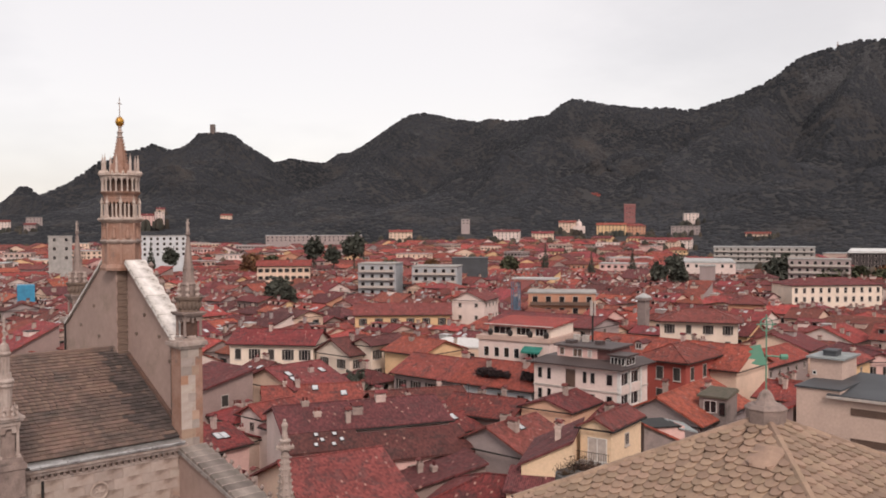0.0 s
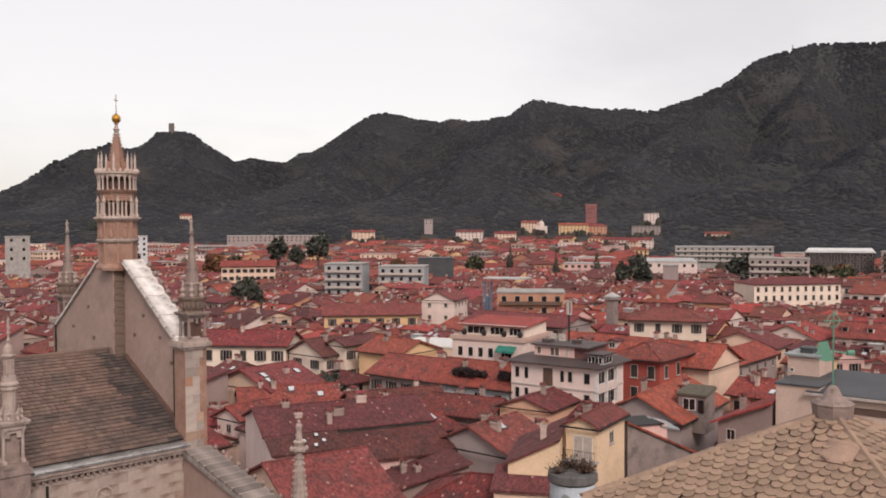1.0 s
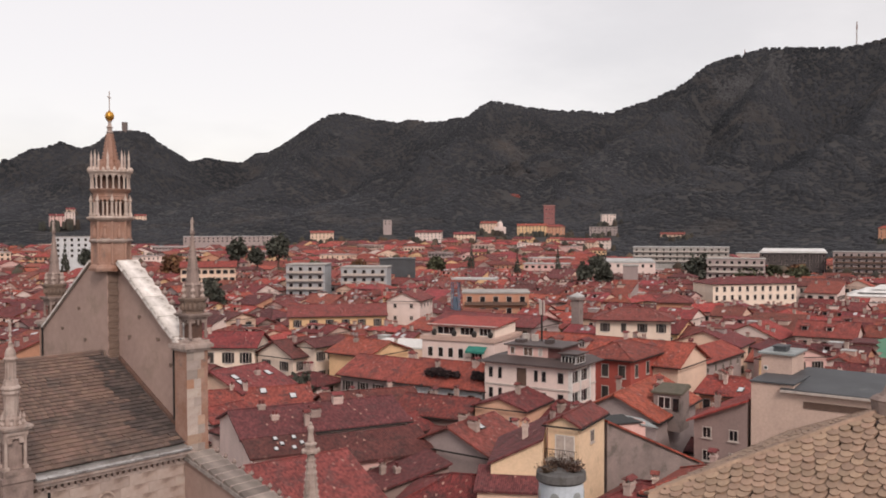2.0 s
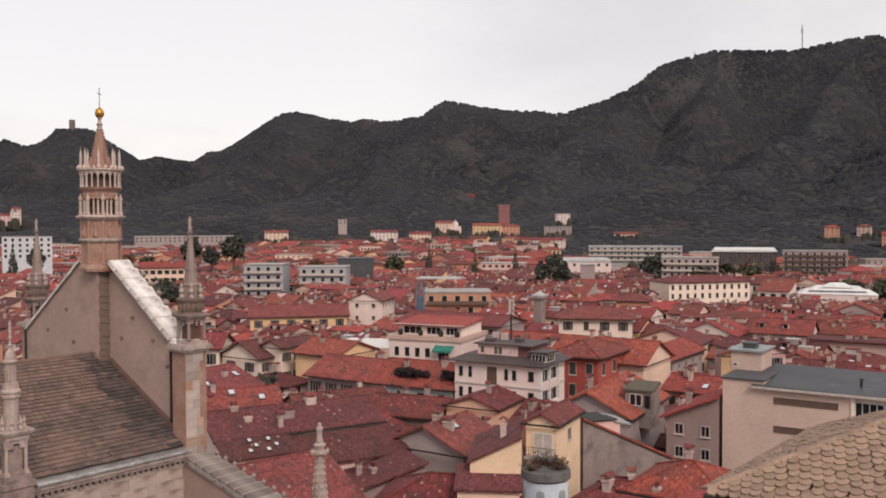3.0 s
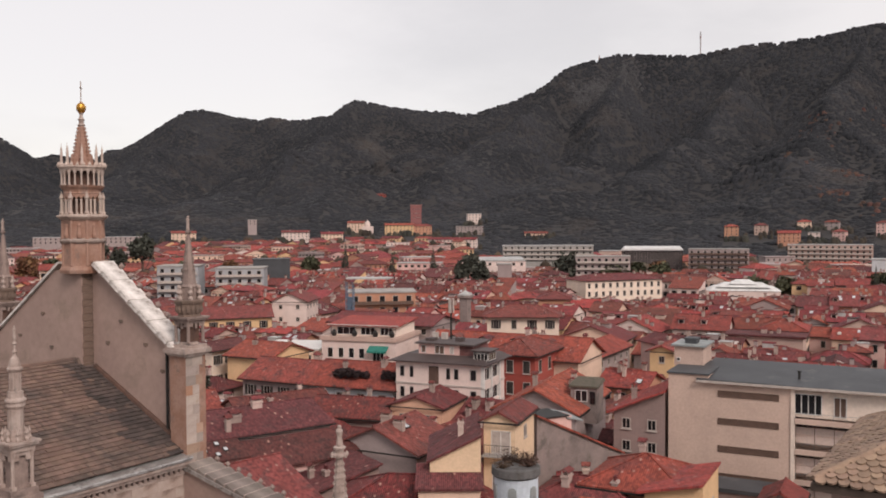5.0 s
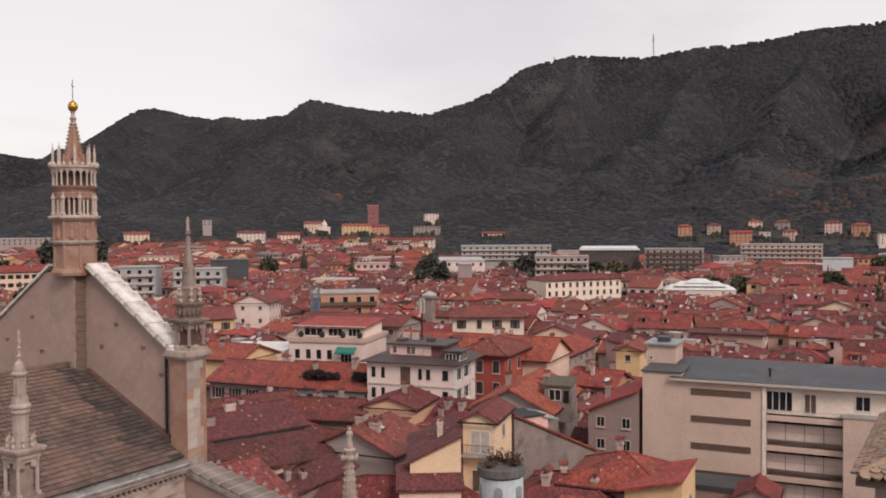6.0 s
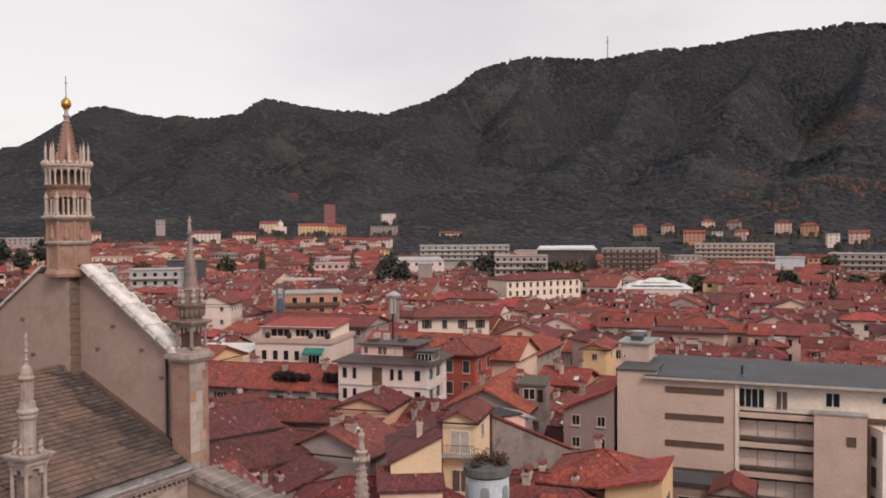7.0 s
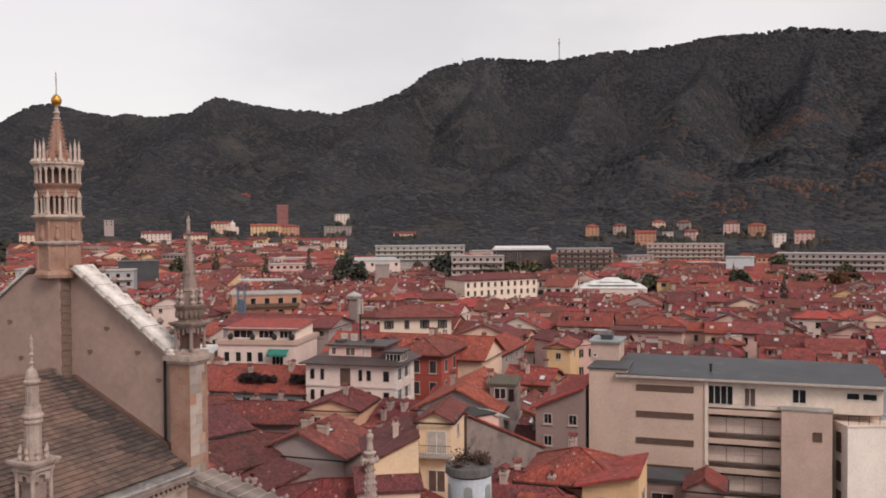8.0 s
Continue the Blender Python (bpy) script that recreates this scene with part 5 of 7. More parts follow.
house("long grey building under a bright orange clay roof", from_near((43.5, 133.2), -43, 7.5), -43, 7.5, 27, 13.0, "y", 22, GREY, ORANGE, 1, 8, 2, "small", "none", chimneys=2)
house("narrow cream house with a balcony under a red-brown roof", from_near((14.5, 76.3), -34, 2.9), -34, 2.9, 6.6, 18.0, "y", 26, LEMON, BROWN, 0, 1, 1, "small", "none", chimneys=0, over=0.35)
house("cream house under a maroon lean-to roof", (6.8, 76.4), -14, 4.4, 9, 15.0, "up_x", 26, LEMON, MAROON, 0, 0, 1, "small", "none", chimneys=1, over=0.3)
house("grey gabled house with an orange clay roof", from_near((26.2, 91.1), -37, 9), -37, 9, 14, 15.1, "y", 26, GREY, ORANGE, 0, 0, 1, chimneys=3)
house("grey rendered house under a red lean-to roof", (18.5, 81.8), 15, 10.2, 5, 12.35, "down_x", 25, STREAKED, FRESH, 0, 0, 1, "small", "none", chimneys=0, over=0.3)
house("taupe house with small square windows", from_near((32.7, 83.4), -41, 5.3), -41, 5.3, 11, 16.1, "up_x", 24, TAUPE, ORANGE, 2, 0, 2, "small", "none", chimneys=1, drop=0.7, storey=2.3)
house("pale blue house under a red roof with a long dormer", (0.9, 127.5), -36, 13, 11, 13.2, "x", 24, PALEBLUE, ORANGE, 4, 0, 2, "mid", "none", chimneys=2)
house("grey row house with shuttered windows", (-8.2, 136.4), -40, 11.9, 10, 13.0, "x", 24, GREY, RED, 4, 0, 2, "mid", "open", chimneys=2)
house("blank yellow house with a brown clay roof", from_near((-4.0, 140.6), -41, 8.5), -41, 8.5, 10, 15.0, "x", 18, YELLOW, ORANGE, 0, 1, 1, chimneys=1)
house("white gabled house with dark shutters", from_near((-16.3, 146.7), -41, 8.5), -41, 8.5, 7, 14.1, "y", 27, IVORY, MAROON, 2, 2, 2, "mid", "open", chimneys=1)
house("tall white house with shutters behind the gabled one", from_near((-12.8, 147.7), -41, 4.2), -41, 4.2, 8, 15.6, "y", 22, IVORY, MAROON, 0, 3, 2, "mid", "open", chimneys=1)
house("white house with a row of dark shutters", (-38, 153.5), -8, 15, 9, 15.2, "x", 22, IVORY, RED, 5, 2, 2, "tall", "open", chimneys=2)
house("white house with dark shutters under a broad brown hipped roof", (44.3, 186.4), -18, 15.5, 10, 15.6, "hip", 20, IVORY, BROWN, 4, 2, 2, "tall", "open", over=1.0, chimneys=1)
house("long yellow house with dark windows", (-24, 223), 4, 24, 11, 13.0, "x", 22, YELLOW, BROWN, 6, 2, 2, "tall", "open", chimneys=2)
dark = house("old house with a white gable wall under a dark clay roof", (-16.25, 90.1), 22, 18, 10.4, 14.3, "x", 18, WHITE, MAROON, 0, 0, 1, chimneys=0, over=0.4)
for u, v, k in ((8.3, 2.4, 3), (11.6, 4.6, 3), (4.0, 2.6, 1), (3.2, 4.9, 1), (6.9, 0.9, 2)):
    part("chimney", CHIMNEYS[k], None, dark, at=pose(u, v, 14.3 + v * 0.325 - 0.2))
catslide = house("low dark roof carried on down from the old house", (-14.9, 86.8), 22, 7, 3.6, 13.1, "up_y", 18, WHITE, MAROON, 0, 0, 1, chimneys=0, over=0.3)
for u, v in ((2.6, 0.8), (3.4, 1.6), (4.4, 0.7), (5.4, 1.4), (3.0, 2.6), (4.9, 2.5)):
    part("skylight", SKYLIGHT_MESH, None, catslide, at=pose(u, v, 13.1 + v * 0.325 + 0.22, 18, 0, 0) @ Matrix.Diagonal((0.48, 0.48, 1, 1)))
house("pink house under a wide maroon roof", (-8.7, 88.3), 22, 12.2, 3.9, 12.0, "up_y", 24, PINK, MAROON, 3, 0, 1, "small", "open", chimneys=0, over=0.5)
house("old house with a mottled red clay roof", (-10.3, 71.2), 31, 9, 14, 12.1, "x", 22, CREAM, BROWN, 1, 2, 1, chimneys=0)
house("yellow house with a red lean-to roof", from_near((25.9, 64.2), -41, 4.6), -41, 4.6, 6.5, 13.9, "up_x", 13, YELLOW, ORANGE, 1, 1, 1, "wide", "none", chimneys=0)
house("pink house with a low clay roof", (66, 142.5), 5, 6.5, 12, 13.6, "y", 20, PINK, BROWN, 2, 2, 2)
house("white and cream palazzo with tall windows under a red roof", (120.2, 313.1), 7, 33.8, 15, 13.9, "hip", 15, IVORY, BROWN, 11, 4, 2, "tall", "none", chimneys=3)
house("white house behind the palazzo", (157, 329), -14, 20, 12, 12.0, "x", 22, WHITE, BROWN, 7, 2, 2, "tall", "open", chimneys=2)
house("long pale-walled building with a flat roof terrace", (91, 168), -41, 15, 7, 12.0, "flat", 0, BEIGE, MAROON, 0, 0, 1, chimneys=3)
house("small house under a hipped red roof", (14.8, 72.6), -41, 8.5, 6, 12.4, "hip", 24, OCHRE, BROWN, 1, 1, 1, "small", "none", chimneys=2)
house("low house under a ragged red roof", (19.0, 76.2), -20, 8.5, 5.5, 11.3, "x", 20, TAUPE, RED, 0, 0, 1, chimneys=2)
house("grey gable-fronted house under a brown roof", (1.0, 95.3), -41, 9.6, 8, 12.4, "y", 24, GREY, BROWN, 0, 0, 1, chimneys=2, lights=1)
house("low house under a plain maroon roof", (-4.8, 84.0), 20, 9.5, 5.2, 9.9, "up_x", 13, TAUPE, MAROON, 0, 0, 1, "small", "none", chimneys=2)
house("house under an old mottled red roof", (-1.9, 77.2), -20, 15, 9, 11.0, "hip", 24, CREAM, RED, 1, 1, 1, "small", "none", chimneys=0)
house("low tiled shed with an open dark dormer", (5.4, 74.6), -14, 5.2, 3.4, 13.2, "up_y", 18, CREAM, MAROON, 0, 0, 1, "small", "none", chimneys=0, over=0.3)
house("peach-walled house with a low gable", (9.4, 110.6), -35, 7.0, 8, 13.0, "y", 18, PEACH, BROWN, 2, 0, 1, "small", "none", chimneys=1, over=0.35)
house("red-roofed house in the dense quarter", (-8.5, 112.5), 18, 12, 8, 12.0, "x", 22, BEIGE, BROWN, 0, 0, 1, chimneys=2)
house("red-roofed house among chimneys", (-0.5, 113.5), -30, 9.5, 8, 11.8, "x", 21, TAUPE, RED, 0, 0, 1, chimneys=2, aerials=1)
house("house under a mended brown roof", (2.6, 104.6), -38, 8, 6.5, 9.9, "x", 20, BEIGE, BROWN, 0, 0, 1, chimneys=2, lights=1)
house("small house under uneven red tiles", (9.8, 102.4), -40, 7, 6.5, 10.4, "y", 22, OCHRE, RED, 0, 1, 1, "small", "none", chimneys=2)
house("house with a broad red roof", (11.0, 94.5), -40, 8, 7.5, 11.4, "x", 22, PINK, BROWN, 1, 1, 1, "small", "none", chimneys=3)
house("old house under a long rust-red roof", (-23.5, 115.2), 14, 12.5, 9, 12.0, "x", 20, CREAM, RED, 0, 0, 1, chimneys=2, lights=2)
house("little white gabled house", (-25.6, 110.2), -41, 4.6, 6, 12.3, "y", 26, WHITE, RED, 1, 0, 1, "small", "none", chimneys=0)
house("cream house with skylights in a broad brown roof", (-29.6, 127.4), -41, 12, 9, 13.4, "y", 20, CREAM, BROWN, 1, 1, 1, "mid", "open", chimneys=1, lights=3)
house("olive grey house with a lean-to roof", (-39, 119), -41, 9, 9, 14.2, "up_y", 12, TAUPE, BROWN, 1, 1, 1, "mid", "closed", chimneys=1)
house("low house under a broad hipped red roof", (19.2, 71.7), -41, 8.4, 8, 13.6, "hip", 24, OCHRE, ORANGE, 1, 1, 1, "small", "none", chimneys=1)
house("small dormer-like house with a red gable roof", (33.0, 67.4), -41, 3.2, 4, 12.2, "y", 28, TAUPE, RED, 0, 0, 1, "small", "none", chimneys=0, over=0.3)
house("low annexe with a flat grey roof", (29.5, 73.5), -41, 9, 3.5, 11.9, "flat", 0, TAUPE, DARKMETAL, 3, 0, 1, "wide", "none", chimneys=0, over=0.2)
house("narrow yellow house between red roofs", (58.5, 138), -41, 4, 9, 14.2, "y", 20, YELLOW, RED, 1, 1, 1, "small", "none", chimneys=1)
house("low building with a white membrane roof", (-4.8, 175.8), -22, 12, 12, 11.6, "flat", 0, CREAM, TRIMWHITE, 3, 1, 1, "mid", "none", chimneys=1, over=0.2)
# ---------------------------------------------------------------- larger blocks near the square
PALECREAM = plaster("plaster_pale_cream", (0.8, 0.67, 0.58))
OFFICE = plaster("plaster_office_beige", (0.585, 0.43, 0.36), (0.47, 0.345, 0.29))
PANEL = plaster("panel_dull_beige", (0.66, 0.53, 0.47))
WINGWHITE = plaster("plaster_wing_white", (0.86, 0.78, 0.72), (0.66, 0.56, 0.5))
BROWNSHEET = material("roof_sheet_dark_brown", (0.085, 0.062, 0.06), 0.6, 0.1, scale=0.5, stain=(0.14, 0.11, 0.1))
LINK = material("sheet_light_grey_blue", (0.33, 0.36, 0.36), 0.5, 0.2, scale=0.8, stain=(0.2, 0.21, 0.21))
OXBLOOD = material("roof_sheet_oxblood", (0.16, 0.06, 0.055), 0.6, 0.1, scale=0.5)


def slot(parent, x0, x1, z0, z1, y=0.0, mat=GLASS, name="window", frame_mat=None, bars=0, proud=0.03, label=""):
    """A window or panel set in a wall that faces -y: a pane in a frame with upright bars."""
    s = Solid()
    f = 0.07
    for a, b, c, d in ((x0, z0, x0 + f, z1), (x1 - f, z0, x1, z1), (x0, z0, x1, z0 + f), (x0, z1 - f, x1, z1)):
        s.box(a, y - proud - 0.03, b, c, y + 0.05, d)
    for k in range(bars):
        a = x0 + (x1 - x0) * (k + 1) / (bars + 1)
        s.box(a - 0.04, y - proud - 0.02, z0, a + 0.04, y + 0.05, z1)
    w = part(name, s, frame_mat or TRIMWHITE, parent, label)
    p = Solid()
    p.box(x0 + 0.02, y - proud, z0 + 0.02, x1 - 0.02, y + 0.04, z1 - 0.02)
    part("pane", p, mat, w)
    return w


def slot_side(parent, W, y0, y1, z0, z1, mat=GLASS, frame_mat=None, bars=0):
    s = Solid()
    for a, b, c, d in ((y0, z0, y0 + 0.07, z1), (y1 - 0.07, z0, y1, z1), (y0, z0, y1, z0 + 0.07), (y0, z1 - 0.07, y1, z1)):
        s.box(W - 0.05, a, b, W + 0.06, c, d)
    for k in range(bars):
        a = y0 + (y1 - y0) * (k + 1) / (bars + 1)
        s.box(W - 0.05, a - 0.04, z0, W + 0.05, a + 0.04, z1)
    w = part("window", s, frame_mat or TRIMWHITE, parent)
    p = Solid()
    p.box(W - 0.04, y0 + 0.02, z0 + 0.02, W + 0.03, y1 - 0.02, z1 - 0.02)
    part("pane", p, mat, w)


# white apartment building with a set-back top floor
WB, WBD, WBW, WBH = (11.8, 119.4), -37.5, 12.4, 17.3
TAKEN.append((*WB, WBD, WBW + 2, 9))
wb = thing("apartment_building", pose(*WB, 0, 0, 0, WBD), "white apartment building with a dark sheet roof and set-back top floor", "building")
s = Solid()
s.box(0, 0, 0, WBW, 8.5, WBH)
part("wall", s, WHITE, wb)
for z in (WBH - 3.15, WBH - 5.9, WBH - 8.65):
    s = Solid()
    s.box(-0.05, -0.1, z, WBW + 0.1, 0, z + 0.22)
    s.box(WBW, 0, z, WBW + 0.1, 8.5, z + 0.22)
    part("string_course", s, FRAMEWHITE, wb)
for k in range(4):
    top = WBH - 0.75 - 2.75 * k
    for x0, x1 in ((0.6, 1.3), (2.1, 2.6), (7.45, 7.95), (8.5, 9.2), (10.8, 11.7)):
        slot(wb, x0, x1, top - 1.45, top, bars=0, frame_mat=IRON if x1 - x0 < 0.6 else FRAMEWHITE)
    slot(wb, 4.9, 6.3, top - 2.2, top + 0.15, mat=SLATBROWN, name="loggia_screen", frame_mat=SLATBROWN, bars=2, label="brown slatted loggia screen")
    # glazed corner bay between white posts
    for y0, y1 in ((0.5, 2.7), (3.1, 5.6)):
        slot_side(wb, WBW, y0, y1, top - 1.5, top + 0.1, bars=1)
    for y in (0.15, 2.9, 5.95):
        s = Solid()
        s.box(WBW - 0.1, y - 0.18, top - 2.6, WBW + 0.35, y + 0.18, top + 0.4)
        part("post", s, TRIMWHITE, wb)
    s = Solid()
    s.box(WBW, 0, top - 2.6, WBW + 0.28, 6.1, top - 1.55)
    part("parapet", s, WHITE, wb)
s = Solid()
s.hexa([(-0.7, -0.7, WBH), (WBW + 0.9, -0.7, WBH), (WBW + 0.9, 9.2, WBH), (-0.7, 9.2, WBH), (0.9, 1.5, WBH + 0.75), (WBW - 0.4, 1.5, WBH + 0.75), (WBW - 0.4, 8.0, WBH + 0.75), (0.9, 8.0, WBH + 0.75)])
s.box(-0.75, -0.75, WBH - 0.12, WBW + 0.95, 9.25, WBH + 0.05)
part("roof", s, BROWNSHEET, wb, "dark brown sheet skirt roof")
s = Solid()
s.box(2.6, 1.7, WBH + 0.3, 8.6, 7.5, WBH + 2.1)
pent = part("penthouse", s, PINK, wb, "set-back top floor in dull pink")
slot(pent, 3.0, 3.7, WBH + 0.9, WBH + 1.9, 1.7, SLATBROWN)
slot(pent, 5.0, 6.4, WBH + 0.8, WBH + 1.95, 1.7, SLATBROWN, bars=1)
slot(pent, 7.2, 7.8, WBH + 0.9, WBH + 1.9, 1.7, FRAMEWHITE)
s = Solid()
s.hexa([(8.6, 1.7, WBH + 0.3), (11.0, 1.7, WBH + 0.3), (11.0, 7.5, WBH + 0.3), (8.6, 7.5, WBH + 0.3), (8.6, 1.7, WBH + 2.1), (10.2, 2.2, WBH + 2.1), (10.2, 7.5, WBH + 2.1), (8.6, 7.5, WBH + 2.1)])
part("mansard", s, OXBLOOD, wb)
s = Solid()
s.box(2.2, 1.3, WBH + 2.1, 10.8, 7.9, WBH + 2.3)
s.box(3.0, 3, WBH + 2.3, 4.2, 4.4, WBH + 2.7)
s.box(7.0, 4, WBH + 2.3, 8.0, 5, WBH + 2.8)
part("flat_roof", s, BROWNSHEET, wb)
s = Solid()
s.box(10.9, 0.9, WBH + 0.1, 13.0, 3.6, WBH + 1.55)
dorm = part("dormer", s, DARKMETAL, wb, "glazed dormer with white bars")
slot(dorm, 10.95, 12.95, WBH + 0.35, WBH + 1.35, 0.9, GLASS, bars=3)
slot_side(dorm, 13.0, 1.0, 3.5, WBH + 0.35, WBH + 1.35, bars=2)
s = Solid()
s.box(10.6, 0.5, WBH + 1.55, 13.4, 3.9, WBH + 1.72)
part("dormer_roof", s, BROWNSHEET, dorm)
s = Solid()
s.rod((5.4, 6.3, WBH + 2.2), (5.4, 6.3, WBH + 7.6), 0.14, 8)
mastp = part("mast", s, IRON, wb, "dark pole carrying pale phone antennas")
for k in range(3):
    a = math.tau * k / 3 + 0.6
    s = Solid()
    s.box(-0.16, -0.09, 0, 0.16, 0.09, 2.0)
    part("antenna_panel", s, FRAMEWHITE, mastp, at=pose(5.4 + 0.32 * math.cos(a), 6.3 + 0.32 * math.sin(a), WBH + 5.9, 0, 0, math.degrees(a) + 90))
for x in (2.9, 4.3):
    s = Solid()
    s.box(x, 5.4, WBH + 2.3, x + 0.8, 6.0, WBH + 3.2)
    s.turned([(0.3, 0), (0.3, 0.05)], 10, (0, 0))
    part("air_conditioner", s, FRAMEWHITE, wb)

# beige office block with slit windows, balconies and a dark sheet roof
BO, BD = (32.87, 83.0), -41
TAKEN.append((*BO, BD, 28, 10))
off = thing("office_block", pose(*BO, 0, 0, 0, BD), "beige office block with brown slit windows and a dark grey roof", "building")
s = Solid()
s.box(0, 0, 0, 11.65, 9.0, 20.0)
s.box(0, 0, 20.0, 3.9, 9.0, 20.45)
s.box(11.65, 2.2, 0, 27.6, 9.0, 17.1)
part("wall", s, OFFICE, off)
s = Solid()
s.box(11.65, 0.4, 17.1, 27.6, 9.0, 20.0)
part("top_floor", s, PALECREAM, off, "cream top-floor wall behind a terrace")
for k in range(5):
    slot(off, 4.8, 10.45, 18.45 - 2.7 * k, 19.08 - 2.7 * k, 0, SLATBROWN, frame_mat=SLATBROWN, bars=5 if k < 3 else 2, name="slit_window", label="brown slatted slit window")
s = Solid()
s.hexa([(2.8, -0.35, 19.95), (28.2, -0.35, 19.75), (28.2, 9.4, 20.45), (2.8, 9.4, 20.65), (2.8, -0.35, 20.15), (28.2, -0.35, 19.95), (28.2, 9.4, 20.7), (2.8, 9.4, 20.9)])
roofp = part("roof", s, DARKMETAL, off, "dark grey standing-seam sheet roof")
s = Solid()
s.box(2.8, -0.5, 19.8, 28.2, -0.35, 20.02)
part("gutter", s, FRAMEWHITE, roofp)
s = Solid()
s.turned([(0.12, 20.3), (0.12, 21.0), (0.2, 21.02), (0.2, 21.12)], 8, (12.0, 2.5))
part("vent_pipe", s, IRON, roofp)
s = Solid()
s.box(-0.15, -0.15, 20.45, 4.0, 9.1, 20.6)
part("flat_roof", s, DARKMETAL, off)
s = Solid()
s.box(-0.6, 5.2, 20.4, 2.4, 9.6, 22.5)
lift_ = part("lift_house", s, BEIGE, off, "beige lift house on the roof")
s = Solid()
s.box(-0.9, 4.9, 22.5, 2.7, 9.9, 22.68)
part("lift_roof", s, LINK, lift_)
s = Solid()
s.box(0.3, 6.2, 22.68, 1.5, 7.8, 23.1)
s.box(0.2, 6.1, 23.1, 1.6, 7.9, 23.25)
part("vent", s, DARKMETAL, lift_)
slot(lift_, -0.35, 0.05, 20.9, 21.3, 5.2, GLASS)
slot(off, 11.8, 14.2, 17.35, 19.3, 0.4, GLASS, bars=3)
slot(off, 15.2, 16.3, 17.3, 19.2, 0.4, SLATBROWN, name="door", bars=1)
slot(off, 19.6, 20.9, 17.9, 19.3, 0.4, GLASS, bars=1)
slot(off, 24.4, 25.6, 18.5, 19.2, 0.4, GLASS)
slot(off, 25.8, 27.1, 18.5, 19.2, 0.4, GLASS)
s = Solid()
s.box(11.5, -0.1, 0, 11.85, 0.25, 20.0)
part("rainwater_pilaster", s, PALECREAM, off)
for k in range(5):
    z = 17.0 - 2.9 * k
    s = Solid()
    s.box(11.85, -0.15, z - 0.5, 18.6, 0.05, z)
    s.box(11.85, 0.0, z - 0.5, 18.6, 2.3, z - 0.34)
    bal = part("balcony", s, OFFICE, off, "long beige balcony front")
    s = Solid()
    for j in range(5):
        x = 11.9 + j * 1.65
        s.rod((x, -0.05, z), (x, -0.05, z + 0.55), 0.02, 4)
    s.rod((11.9, -0.05, z + 0.55), (18.5, -0.05, z + 0.55), 0.02, 4)
    part("railing", s, LINK, bal)
    s = Solid()
    s.box(11.85, 0.75, z - 2.45, 18.6, 1.0, z - 0.95)
    panel_ = part("panel_wall", s, PANEL, bal, "pale panelled balcony wall with thin joints")
    for j in range(1, 4):
        s = Solid()
        s.box(11.85 + j * 1.69 - 0.03, 0.735, z - 2.45, 11.85 + j * 1.69 + 0.03, 0.76, z - 0.95)
        part("panel_joint", s, SLATBROWN, panel_)
    s = Solid()
    s.box(11.85, 0.7, z - 1.72, 18.6, 0.76, z - 1.66)
    part("panel_rail", s, OFFICE, panel_)
    # dark band put in for the shade under the balcony slab
    slot(bal, 11.9, 18.55, z - 0.95, z - 0.5, 0.9, GLASS, frame_mat=SLATBROWN, bars=5)
s = Solid()
s.box(18.6, -1.0, 0, 23.1, 2.5, 17.45)
tower_ = part("stair_tower", s, OFFICE, off, "blank beige stair tower")
slot(tower_, 21.4, 22.2, 14.6, 15.5, -1.0, SLATBROWN, frame_mat=SLATBROWN)
slot_side(tower_, 23.1, -0.6, 0.3, 13.2, 15.2, SLATBROWN, SLATBROWN)
slot_side(tower_, 23.1, -0.6, 0.3, 9.6, 11.4, SLATBROWN, SLATBROWN)
s = Solid()
s.box(18.5, -1.1, 17.45, 23.2, 2.5, 17.6)
part("coping", s, CONCRETE, tower_)
white_wing = thing("rear_wing", pose(50.5, 66.1, 0, 0, 0, -20), "stained white rear wing with a flat roof and railing", "building")
s = Solid()
s.box(0, 0, 0, 11, 7, 16.2)
part("wall", s, WINGWHITE, white_wing)
s = Solid()
s.box(-0.1, -0.1, 16.2, 11.1, 7.1, 16.34)
part("flat_roof", s, PALECREAM, white_wing)
for z in (15.4, 12.6, 9.8):
    for y in (1.2, 3.6):
        s = Solid()
        s.box(-0.06, y, z - 1.9, 0.04, y + 0.9, z)
        part("window", s, SLATBROWN, white_wing)
s = Solid()
s.rod((0.1, 0.15, 17.2), (10.5, 0.15, 17.2), 0.03, 4)
rail_ = part("railing", s, IRON, white_wing)
s = Solid()
s.rod((0, 0, 0), (0, 0, 0.9), 0.025, 4)
post_ = s.mesh("rail_post", [IRON])
for j in range(11):
    part("rail_post", post_, None, rail_, at=pose(0.15 + j, 0.15, 16.33))
s = Solid()
s.box(4.2, 2.0, 16.34, 9, 6.8, 19.2)
part("roof_house", s, LINK, white_wing)
TAKEN.append((50.5, 66.1, -20, 11, 7))
TAKEN.append((BO[0] + 2 * 0.755 - 12 * 0.656, BO[1] - 2 * 0.656 - 12 * 0.755, BD, 34, 12))
TAKEN.append((*BO, BD, 35, 10))

